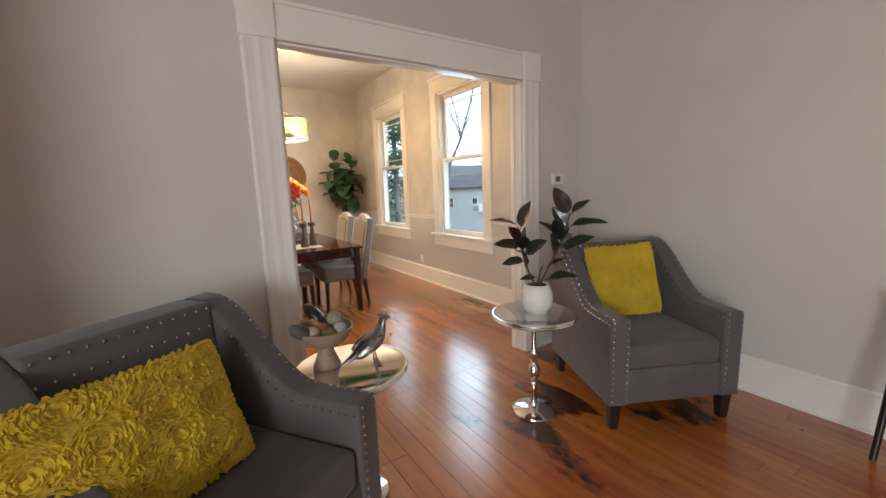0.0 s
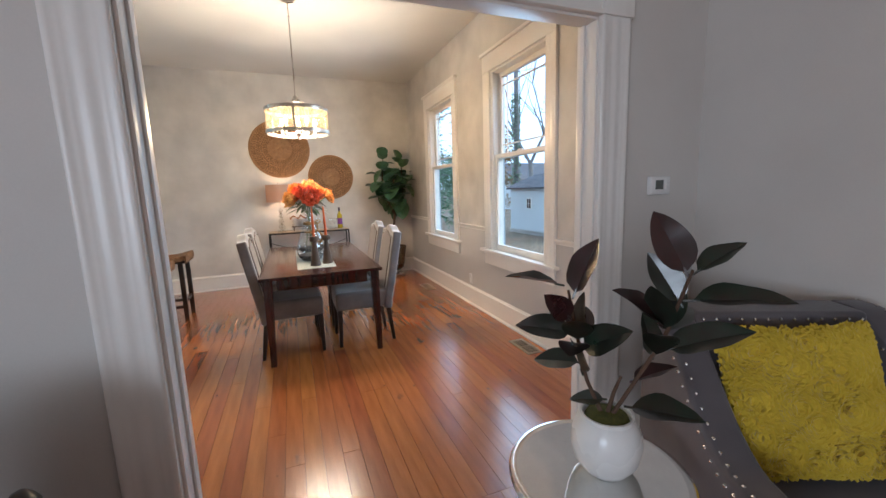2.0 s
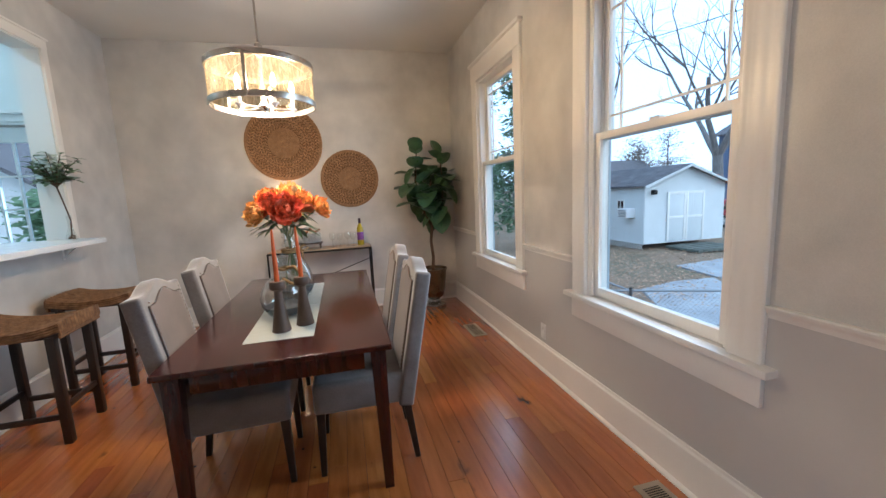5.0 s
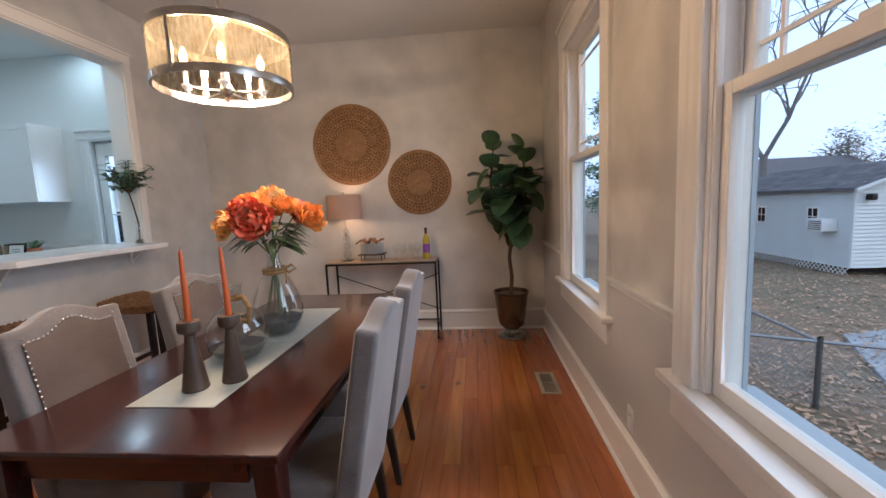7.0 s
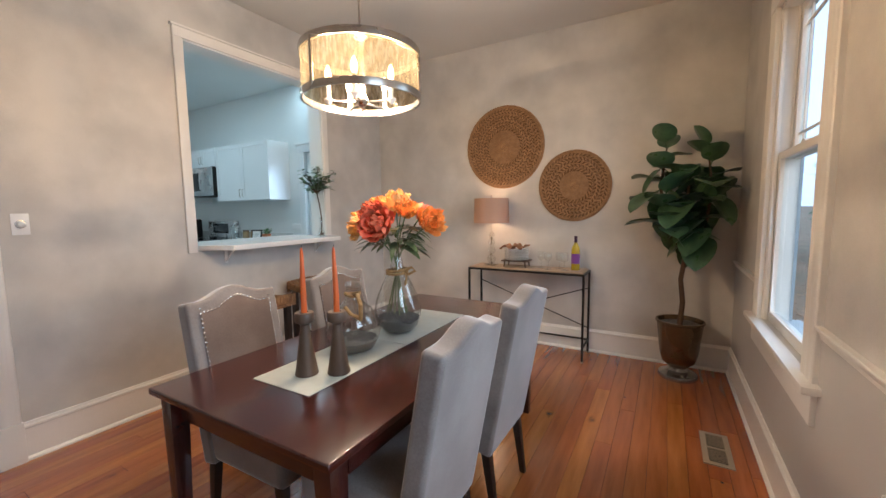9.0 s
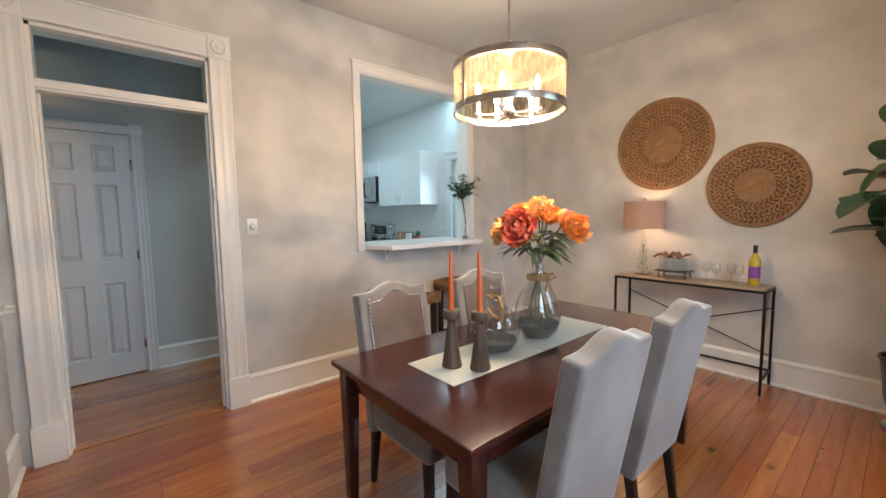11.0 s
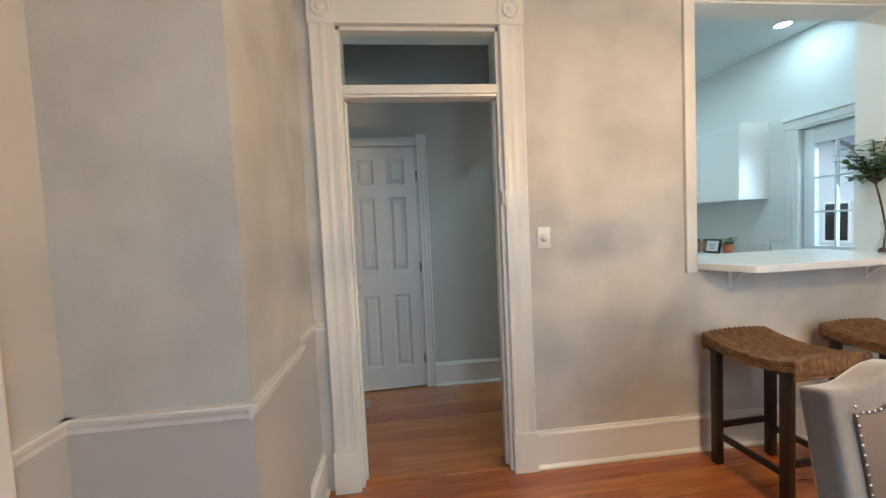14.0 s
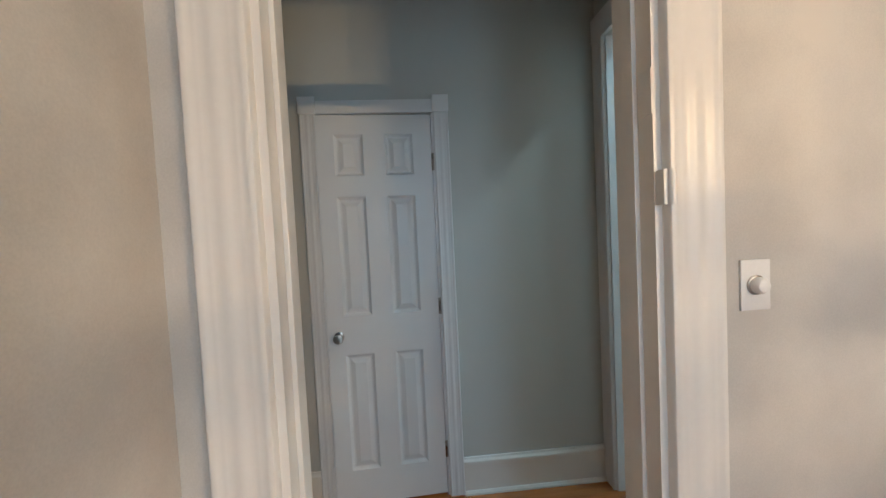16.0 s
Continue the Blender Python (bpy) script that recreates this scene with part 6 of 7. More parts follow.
for k, (dx, dy, an) in enumerate(((-0.095, -0.03, 200), (-0.03, 0.03, 120))):
    own = ball((0, 0, 0), 0.03, (1.9, 0.9, 0.9), 3, rough=0.08, seed=k + 30)
    solid("seed_pod", own, ESPRESSO if k else material("grey_pod", (0.12, 0.11, 0.11), 0.8, 0, (0.06, 0.055, 0.055), 40, 150, 0.9, 0.6), "dark dried seed pod leaning in the bowl", "seed pod", at=pose(BX + dx, BY + dy, TZ + 0.172 + 0.045 * k, 0, -35, an), group="seed pods in the bowl")

# silver bird, one plain mesh
own = bmesh.new()
spine = [(-0.155, 0, 0.020, 0.004), (-0.10, 0, 0.045, 0.013), (-0.05, 0, 0.075, 0.026), (0.0, 0, 0.100, 0.037), (0.03, 0, 0.118, 0.036), (0.052, 0, 0.145, 0.024), (0.058, 0, 0.172, 0.017), (0.064, 0, 0.192, 0.019), (0.082, 0, 0.198, 0.013), (0.102, 0, 0.192, 0.003)]
tube([p[:3] for p in spine], [p[3] for p in spine], 16, own)
for s in (-1, 1):
    wing = ball((-0.02, s * 0.030, 0.092), 0.05, (1.5, 0.28, 0.55), 3)
    for v in wing.verts:
        v.co.z += (v.co.x + 0.02) * 0.45
        v.co.y += s * 0.0015 * math.sin(v.co.x * 260)
    join(own, wing)
    tube([(0.005, s * 0.014, 0.07), (0.012, s * 0.016, 0.035), (0.010, s * 0.016, 0.004)], 0.004, 8, own)
    for d in (-0.012, 0, 0.012):
        tube([(0.010, s * 0.016, 0.005), (0.034, s * 0.016 + d, 0.003)], 0.0025, 6, own)
for k in range(5):
    tube([(0.064, 0, 0.205), (0.060 - 0.008 * k, 0, 0.222 - 0.004 * k)], [0.003, 0.001], 5, own)
SILVER = material("antique_silver", (0.42, 0.42, 0.41), 0.30, 1.0, (0.16, 0.16, 0.16), 70, 220, 0.9, 0.8)
solid("bird_figurine", moved(own, Matrix.Diagonal((0.80, 1.45, 0.95, 1))), SILVER, "antique silver bird figurine on the side table", "figurine", at=pose(0.685, 1.385, TZ, 0, 0, -8))

# dark furniture leg at the living room's side wall; other legs and cap added, unseen
t = thing("floor_stand", "slender dark wooden furniture leg against the wall", "stand", at=(2.565, 0.25, 0))
part("leg", tube([(0, 0, 0), (0.06, -0.015, 0.35), (0.12, -0.03, 0.72)], [0.013, 0.016, 0.018], 10), ESPRESSO, t)
part("leg", tube([(0.22, -0.10, 0), (0.18, -0.07, 0.35), (0.13, -0.035, 0.72)], [0.013, 0.016, 0.018], 10), ESPRESSO, t)
part("leg", tube([(0.02, -0.24, 0), (0.07, -0.14, 0.35), (0.12, -0.04, 0.72)], [0.013, 0.016, 0.018], 10), ESPRESSO, t)
part("cap", lathe([(0, 0.70), (0.04, 0.70), (0.045, 0.72), (0.04, 0.74), (0, 0.745)], 20, at=(0.122, -0.032, 0)), ESPRESSO, t)

# ---- kitchen ----
CAB = material("white_cabinet_paint", (0.76, 0.77, 0.77), 0.35, 0, (0.72, 0.73, 0.73), 3, 80, 0.5, 0.04)
KZ = 0.94


def shaker(bm, x0, x1, y, z0, z1):
    """A shaker door face at y, looking to -y."""
    box(x0, x1, y - 0.012, y, z0, z1, 0.001, bm=bm)
    r = 0.055
    for a in ((x0, x0 + r, z0, z1), (x1 - r, x1, z0, z1), (x0 + r, x1 - r, z0, z0 + r), (x0 + r, x1 - r, z1 - r, z1)):
        box(a[0], a[1], y - 0.020, y - 0.011, a[2], a[3], 0.001, bm=bm)
    return bm


def upper_cabinet(x0, x1, z0, z1, doors, label):
    t = thing("wall_cabinet", label, "cabinet", "kitchen wall cabinets")
    y = YK - 0.33
    part("body", box(x0, x1, y, YK, z0, z1, 0.002), CAB, t)
    w = (x1 - x0 - 0.004) / doors
    for k in range(doors):
        a = x0 + 0.002 + k * w
        bm = bmesh.new()
        d = part("door", shaker(bm, a + 0.002, a + w - 0.002, y, z0 + 0.003, z1 - 0.003), CAB, t, smooth=False)
        hx_ = a + w - 0.035 if k % 2 == 0 and doors > 1 else a + 0.035
        part("handle", tube([(hx_, y - 0.022, z0 + 0.05), (hx_, y - 0.045, z0 + 0.055), (hx_, y - 0.045, z0 + 0.155), (hx_, y - 0.022, z0 + 0.16)], 0.0045, 6), NICKEL, d)


upper_cabinet(-3.70, -3.08 + 0.62, 1.545, 2.36, 2, "white shaker wall cabinet with two doors")
upper_cabinet(-4.46, -3.705, 2.08, 2.36, 2, "short white wall cabinet above the microwave")
upper_cabinet(-5.18, -4.465, 1.545, 2.36, 2, "white shaker wall cabinet with two doors")
t = thing("microwave", "stainless over-range microwave with black window", "microwave")
my = YK - 0.40
part("body", box(-4.455, -3.712, my, YK, 1.63, 2.075, 0.004), BLACK_METAL, t)
part("door", box(-4.455, -3.93, my - 0.02, my, 1.635, 2.07, 0.004), STEEL, t)
part("door_glass", box(-4.40, -4.02, my - 0.023, my - 0.019, 1.71, 1.99, 0.002), BLACK_GLASS, t)
part("handle", tube([(-3.96, my - 0.02, 1.70), (-3.965, my - 0.06, 1.74), (-3.965, my - 0.065, 1.86), (-3.965, my - 0.06, 1.97), (-3.96, my - 0.02, 2.01)], 0.012, 8), STEEL, t)
part("control_panel", box(-3.925, -3.714, my - 0.02, my, 1.635, 2.07, 0.004), STEEL, t)
t = thing("stove", "stainless electric range with black backguard display", "stove")
part("body", box(-4.455, -3.712, YK - 0.66, YK, 0, KZ - 0.005, 0.004), STEEL, t)
part("oven_door", box(-4.44, -3.73, YK - 0.69, YK - 0.66, 0.16, 0.80, 0.006), BLACK_GLASS, t)
part("cooktop", box(-4.45, -3.717, YK - 0.66, YK - 0.07, KZ - 0.005, KZ + 0.006, 0.003), BLACK_GLASS, t)
bm = box(-4.45, -3.717, YK - 0.11, YK - 0.02, KZ, 1.235, 0.02, 3)
part("backguard", bm, STEEL, t)
part("display", box(-4.30, -3.87, YK - 0.114, YK - 0.108, 1.03, 1.19, 0.003), BLACK_GLASS, t)
for x in (-4.40, -4.345, -3.83, -3.77):
    part("knob", moved(lathe([(0, 0), (0.018, 0), (0.015, 0.018), (0, 0.02)], 16), pose(x, YK - 0.11, 1.12, 90, 0, 0)), STEEL, t)


def base_cabinet(x0, x1, doors):
    t = thing("base_cabinet", "white shaker base cabinet under the worktop", "cabinet", "kitchen base cabinets")
    y = YK - 0.60
    part("body", box(x0, x1, y, YK, 0.0, KZ - 0.04, 0.002), CAB, t)
    w = (x1 - x0) / doors
    for k in range(doors):
        bm = bmesh.new()
        part("door", shaker(bm, x0 + k * w + 0.003, x0 + (k + 1) * w - 0.003, y, 0.10, KZ - 0.05), CAB, t, smooth=False)


base_cabinet(-3.70, -2.46, 2)
base_cabinet(-5.18, -4.47, 1)
WORK = material("speckled_worktop", (0.62, 0.62, 0.60), 0.25, 0, (0.40, 0.40, 0.39), 60, 300, 0.8, 0.02)
solid("worktop", box(-3.70, -2.44, YK - 0.63, YK, KZ - 0.038, KZ, 0.004), WORK, "pale speckled kitchen worktop beside the stove", "worktop")
solid("worktop_left", box(-5.18, -4.47, YK - 0.63, YK, KZ - 0.038, KZ, 0.004), WORK, "pale speckled kitchen worktop", "worktop").name = "worktop"
solid("backsplash", box(-5.18, -2.44, YK - 0.012, YK, KZ + 0.001, KZ + 0.11, 0.002), WORK, "low pale upstand along the worktop", "backsplash", "structure")
# worktop clutter
t = thing("canister", "clear glass jar with steel lid on the worktop", "jar", "jars on the worktop", at=(-3.45, 6.80, KZ))
part("jar", lathe([(0, 0), (0.07, 0), (0.074, 0.01), (0.074, 0.17), (0.06, 0.19), (0.06, 0.20)], 24), GLASS, t)
part("lid", lathe([(0, 0.20), (0.064, 0.20), (0.066, 0.22), (0.02, 0.23), (0.018, 0.25), (0, 0.255)], 24), STEEL, t)
copy_thing(t, pose(-3.60, 6.86, KZ))
WICKER = material("tan_wicker", (0.36, 0.24, 0.13), 0.8, 0, (0.24, 0.15, 0.07), 40, 200, 0.9, 0.7)
for x, y in ((-3.20, 6.80), (-3.10, 6.86)):
    t = thing("spice_jar", "small tan jar with cork lid on the worktop", "jar", "jars on the worktop", at=(x, y, KZ))
    part("jar", lathe([(0, 0), (0.045, 0), (0.048, 0.008), (0.048, 0.13), (0.04, 0.14), (0, 0.14)], 20), WICKER, t)
    part("lid", lathe([(0, 0.14), (0.042, 0.14), (0.042, 0.16), (0, 0.162)], 20), WALNUT, t)
t = thing("picture_frame", "small dark frame holding a white card", "picture frame", at=pose(-2.93, 6.78, KZ).translation)
part("frame", moved(box(-0.11, 0.11, -0.008, 0.008, 0, 0.17, 0.002), pose(0, 0, 0, -10, 0, 0)), ESPRESSO, t)
part("card", moved(box(-0.088, 0.088, -0.011, -0.007, 0.022, 0.148), pose(0, 0, 0, -10, 0, 0)), CERAMIC, t, smooth=False)
for k in range(3):
    part("text_line", moved(box(-0.05 + 0.008 * k, 0.05 - 0.008 * k, -0.0125, -0.0105, 0.10 - 0.025 * k, 0.106 - 0.025 * k), pose(0, 0, 0, -10, 0, 0)), ESPRESSO, t, smooth=False)
TERRA = material("terracotta", (0.42, 0.14, 0.06), 0.8, 0, (0.32, 0.10, 0.045), 20, 120, 0.7, 0.3)
t = thing("small_pot", "small terracotta pot on the worktop", "pot", at=(-2.72, 6.80, KZ))
part("body", lathe([(0, 0), (0.042, 0), (0.056, 0.085), (0.062, 0.086), (0.063, 0.108), (0.055, 0.108), (0.05, 0.09), (0, 0.09)], 28), TERRA, t)
hp = thing("potted_herb", "small leafy green herb plant", "plant", at=(-2.72, 6.80, KZ + 0.09))
rnd = random.Random(8)
for k in range(30):
    a = rnd.uniform(0, 6.28)
    own = bmesh.new()
    leaf_blade(own, (0.02 * math.cos(a), 0.02 * math.sin(a), rnd.uniform(0, 0.07)), (math.cos(a), math.sin(a), rnd.uniform(0.2, 1.4)), (0, 0, 1), rnd.uniform(0.06, 0.12), 0.03, 0.2, 0.2, 4)
    part("leaf", own, LEAF_SPRIG, hp)
t = thing("coffee_maker", "small black coffee maker on the worktop", "coffee maker", at=(-4.72, 6.80, KZ))
part("body", box(-0.10, 0.10, 0.02, 0.14, 0, 0.32, 0.02, 3), BLACK_METAL, t)
part("base", box(-0.10, 0.10, -0.12, 0.03, 0, 0.03, 0.008), BLACK_METAL, t)
part("head", box(-0.10, 0.10, -0.12, 0.03, 0.24, 0.32, 0.02, 3), BLACK_METAL, t)
part("carafe", lathe([(0, 0.032), (0.06, 0.032), (0.07, 0.08), (0.055, 0.17), (0.05, 0.19)], 24, at=(0, -0.05, 0)), GLASS, t)

# glazed kitchen door with its casing
t = thing("kitchen_door", "white kitchen door with a nine-pane glass window", "door")
x0, x1 = KD
dw = x1 - x0
bm = box(x0 + 0.01, x0 + 0.115, YK + 0.03, YK + 0.075, 0.01, 2.19, 0.002)
box(x1 - 0.115, x1 - 0.01, YK + 0.03, YK + 0.075, 0.01, 2.19, 0.002, bm=bm)
box(x0 + 0.115, x1 - 0.115, YK + 0.031, YK + 0.074, 2.04, 2.19, bm=bm)
box(x0 + 0.115, x1 - 0.115, YK + 0.031, YK + 0.074, 0.01, 1.05, bm=bm)
part("leaf", bm, DOOR_PAINT, t)
p = part("pane", box(x0 + 0.113, x1 - 0.113, YK + 0.050, YK + 0.054, 1.048, 2.042), PANE, t, smooth=False)
p.visible_shadow = False
for k in (1, 2):
    xx = x0 + 0.115 + (dw - 0.23) * k / 3
    part("muntin", box(xx - 0.009, xx + 0.009, YK + 0.036, YK + 0.068, 1.05, 2.04), DOOR_PAINT, t, smooth=False)
    zz = 1.05 + 0.99 * k / 3
    part("muntin", box(x0 + 0.115, x1 - 0.115, YK + 0.037, YK + 0.067, zz - 0.009, zz + 0.009), DOOR_PAINT, t, smooth=False)
part("doorknob", moved(lathe([(0, 0), (0.027, 0), (0.012, 0.008), (0.011, 0.03), (0.026, 0.042), (0.024, 0.058), (0, 0.064)], 20), pose(x0 + 0.06, YK + 0.03, 0.98, 90, 0, 0)), NICKEL, t)
t = thing("kitchen_door_casing", "white painted casing with a stepped head", "door casing", kind="structure")
for a in (x0 - 0.125, x1):
    part("side_casing", moved(fluted(0.125, 0.022, 2.2), place((a, YK, 0), (1, 0, 0), (0, -1, 0))), DOOR_PAINT, t, smooth=False)
hd = box(x0 - 0.125, x1 + 0.125, YK - 0.024, YK, 2.2, 2.30, 0.003)
box(x0 - 0.15, x1 + 0.15, YK - 0.045, YK, 2.30, 2.335, 0.006, bm=hd)
box(x0 - 0.14, x1 + 0.14, YK - 0.034, YK, 2.225, 2.245, 0.004, bm=hd)
part("head_casing", hd, DOOR_PAINT, t)
t = thing("chair_rail_kitchen", "white stepped wooden rail on the kitchen wall", "trim", kind="structure")
part("rail", box(-2.44, x0 - 0.126, YK - 0.02, YK, 1.10, 1.19, 0.004), DOOR_PAINT, t)
LIT = glow("recessed_lamp", (0.95, 0.98, 1.0), 14)
# the last two are unseen, added to fill kitchen and hall with cool light
for x, y, watts in ((-1.99, 6.71, 5.0), (-1.58, 5.0, 19.0), (-3.4, 5.6, 17.0)):
    t = thing("recessed_light", "round recessed ceiling downlight, lit", "light", "recessed lights in the kitchen ceiling", at=(x, y, Z + 0.12))
    part("trim_ring", lathe([(0.065, -0.001), (0.092, -0.001), (0.090, -0.008), (0.066, -0.006), (0.065, -0.001)], 32), PLATE, t)
    part("lens", lathe([(0, -0.002), (0.066, -0.002), (0.064, -0.005), (0, -0.005)], 32), LIT, t)
    lamp("kitchen_downlight", "AREA", watts, (0.60, 0.90, 1.0), look((x, y, Z + 0.105), (x, y, 0)), size=(0.13, 0.13))

# ---- outdoors ----
def leafy_ground():
    mat = material("leaf_strewn_ground", (0.25, 0.165, 0.11), 0.95, 0, (0.14, 0.125, 0.08), 0.7, 26, 0.9, 0.6)
    return mat


own = bmesh.new()
n = 60
grid = [[own.verts.new((x, y, G - 0.02 + 0.05 * noise.noise(Vector((x * 0.2, y * 0.2, 0))))) for y in [-60 + 4 * j for j in range(n)]] for x in [-60 + 4 * k for k in range(n)]]
for a, b in zip(grid, grid[1:]):
    for k in range(n - 1):
        own.faces.new((a[k], b[k], b[k + 1], a[k + 1]))
far = 3000
for q in (((-far, -far), (far, -far), (far, -60), (-far, -60)), ((-far, 176), (far, 176), (far, far), (-far, far)), ((-far, -60), (-60, -60), (-60, 176), (-far, 176)), ((176, -60), (far, -60), (far, 176), (176, 176))):
    own.faces.new([own.verts.new((x, y, G - 0.02)) for x, y in q])
solid("ground", own, leafy_ground(), "bare yard covered with fallen brown leaves", "ground", "structure")

rnd = random.Random(17)
LITTER = material("fallen_leaves", (0.48, 0.30, 0.19), 0.9, 0, (0.31, 0.20, 0.13), 3, 60, 0.9, 0.2, island=0.5)
verts, faces = [], []
for k in range(70000):
    d = 2.0 + 15 * rnd.random() ** 1.3 + 16 * rnd.random() ** 5
    a = rnd.uniform(radians(-50), radians(105))
    x, y = 2.2 + d * math.cos(a), 2.8 + d * math.sin(a)
    if x < 3.3:
        continue
    s = rnd.uniform(0.022, 0.048)
    z = G + 0.05 * noise.noise(Vector((x * 0.2, y * 0.2, 0))) + rnd.uniform(0.004, 0.03)
    r = rnd.uniform(0, 6.28)
    c, e = math.cos(r) * s, math.sin(r) * s
    i0 = len(verts)
    verts += [(x - c, y - e, z), (x + e * 0.6, y - c * 0.6, z + rnd.uniform(0, 0.02)), (x + c, y + e, z + rnd.uniform(-0.005, 0.03)), (x - e * 0.6, y + c * 0.6, z + rnd.uniform(0, 0.02))]
    faces.append((i0, i0 + 1, i0 + 2, i0 + 3))
me = bpy.data.meshes.new("fallen_leaves")
me.from_pydata(verts, [], faces)
me.materials.append(LITTER)
tagged(new("fallen_leaves", me), "scattered dry brown fallen leaves on the yard", "leaves", kind="stuff")
CONC = material("old_concrete", (0.36, 0.38, 0.40), 0.85, 0, (0.24, 0.24, 0.25), 2, 60, 0.8, 0.4)
for outline in (((6.75, 7.3), (7.6, 7.2), (9.85, 8.8), (10.45, 9.85), (9.3, 9.95), (8.1, 9.65)), ((10.6, 9.85), (11.2, 9.8), (13.0, 11.3), (12.9, 11.7), (10.9, 11.45))):
    own = bmesh.new()
    low = [own.verts.new((x, y, G - 0.06)) for x, y in outline]
    top = [own.verts.new((x, y, G + 0.028)) for x, y in outline]
    own.faces.new(low[::-1])
    own.faces.new(top)
    for k in range(len(low)):
        j = (k + 1) % len(low)
        own.faces.new((low[k], low[j], top[j], top[k]))
    bmesh.ops.bevel(own, geom=own.edges[:], offset=0.008, segments=1, affect="EDGES")
    solid("concrete_slab", own, CONC, "worn grey concrete path slab half under leaves", "pavement", group="concrete slabs in the yard")

# garden shed
SIDING = material("white_siding", (0.62, 0.64, 0.63), 0.6, 0, (0.55, 0.57, 0.56), 2, 60, 0.6, 0.1)
SHINGLE = material("grey_shingles", (0.16, 0.15, 0.16), 0.9, 0, (0.09, 0.085, 0.09), 6, 40, 0.9, 0.6, island=0.3)
SX0, SX1, SY0, SY1, EZ, RZ = 12.25, 15.95, 14.3, 19.4, 1.28, 1.92
shed = thing("garden_shed", "white clapboard garden shed with shingle roof, double doors", "shed")
part("wall", prism([(SX0, G + 0.22), (SX1, G + 0.22), (SX1, EZ), ((SX0 + SX1) / 2, RZ), (SX0, EZ)], SY0, SY1), SIDING, shed, smooth=False)
side_board = mesh_from(prism([(0, 0), (-0.034, 0), (-0.006, 0.112), (0, 0.112)], SY0, SY1), "siding_board", SIDING)
for k in range(20):
    shared("siding_board", side_board, shed, Matrix.Translation((SX0, 0, G + 0.22 + k * 0.106)))
for k in range(27):
    z = G + 0.22 + k * 0.106
    if z < EZ:
        a, b = SX0, SX1
    else:
        f = (z - EZ) / (RZ - EZ)
        a, b = SX0 + f * (SX1 - SX0) / 2, SX1 - f * (SX1 - SX0) / 2
    if b - a < 0.3:
        break
    bm = box(a, b, SY0 - 0.012, SY0, z, z + 0.104)
    for v in bm.verts:
        if v.co.y < SY0 - 0.006:
            v.co.y -= 0.024 if v.co.z < z + 0.05 else -0.006
    part("siding_board", bm, SIDING, shed, smooth=False)
mx = (SX0 + SX1) / 2
for s in (-1, 1):
    xe = SX0 - 0.18 if s < 0 else SX1 + 0.18
    ze = EZ - 0.06
    bm = bmesh.new()
    q = [(mx, SY0 - 0.22, RZ + 0.05), (mx, SY1 + 0.2, RZ + 0.05), (xe, SY1 + 0.2, ze), (xe, SY0 - 0.22, ze)]
    lo = [bm.verts.new(p) for p in q]
    hi = [bm.verts.new((p[0], p[1], p[2] + 0.07)) for p in q]
    bm.faces.new(lo); bm.faces.new(hi[::-1])
    for k in range(4):
        bm.faces.new((lo[k], lo[(k + 1) % 4], hi[(k + 1) % 4], hi[k]))
    roof = part("roof", bm, SHINGLE, shed, "grey asphalt shingles", smooth=False)
    part("fascia", tube([(mx, SY0 - 0.23, RZ + 0.06), (xe, SY0 - 0.23, ze + 0.01)], 0.05, 4), SIDING, shed, smooth=False)
    own = bmesh.new()
    for r in range(10):
        f = r / 10
        x = mx + (xe - mx) * f
        z = RZ + 0.05 + (ze - RZ - 0.05) * f + 0.07
        y = SY0 - 0.22 + 0.15 * (r % 2)
        while y < SY1 + 0.18:
            x2, z2 = mx + (xe - mx) * (f + 0.1), RZ + 0.05 + (ze - RZ - 0.05) * (f + 0.1) + 0.07
            own.faces.new([own.verts.new(p) for p in ((x, y, z + 0.004), (x, y + 0.29, z + 0.004), (x2, y + 0.29, z2 + 0.016), (x2, y, z2 + 0.016))])
            y += 0.3
    sh = part("shingles", own, SHINGLE, shed, smooth=False)
for s in (-1, 1):
    bm = box(mx - 0.86 if s < 0 else mx + 0.01, mx - 0.01 if s < 0 else mx + 0.86, SY0 - 0.05, SY0 - 0.02, G + 0.28, G + 2.12, 0.004)
    d = part("door", bm, SIDING, shed)
    x0 = mx - 0.86 if s < 0 else mx + 0.01
    for a in ((x0, x0 + 0.09, G + 0.28, G + 2.12), (x0 + 0.76, x0 + 0.85, G + 0.28, G + 2.12), (x0 + 0.09, x0 + 0.76, G + 1.12, G + 1.21), (x0 + 0.09, x0 + 0.76, G + 2.03, G + 2.12)):
        part("rail", box(a[0], a[1], SY0 - 0.065, SY0 - 0.049, a[2], a[3], 0.002), TRIM, d)
for y in (15.3, 17.4):
    w = part("window", box(SX0 - 0.05, SX0 - 0.01, y, y + 0.42, 0.20, 0.78, 0.004), TRIM, shed)
    part("pane", box(SX0 - 0.056, SX0 - 0.045, y + 0.05, y + 0.37, 0.25, 0.73), BLACK_GLASS, w, smooth=False)
    part("muntin", box(SX0 - 0.062, SX0 - 0.054, y + 0.20, y + 0.22, 0.25, 0.73), TRIM, w, smooth=False)
    part("muntin", box(SX0 - 0.0625, SX0 - 0.0545, y + 0.05, y + 0.37, 0.48, 0.50), TRIM, w, smooth=False)
ac_ = part("air_conditioner", box(SX0 - 0.42, SX0 - 0.02, 14.72, 15.22, 0.10, 0.46, 0.01), PLATE, shed, "boxy window air conditioner")
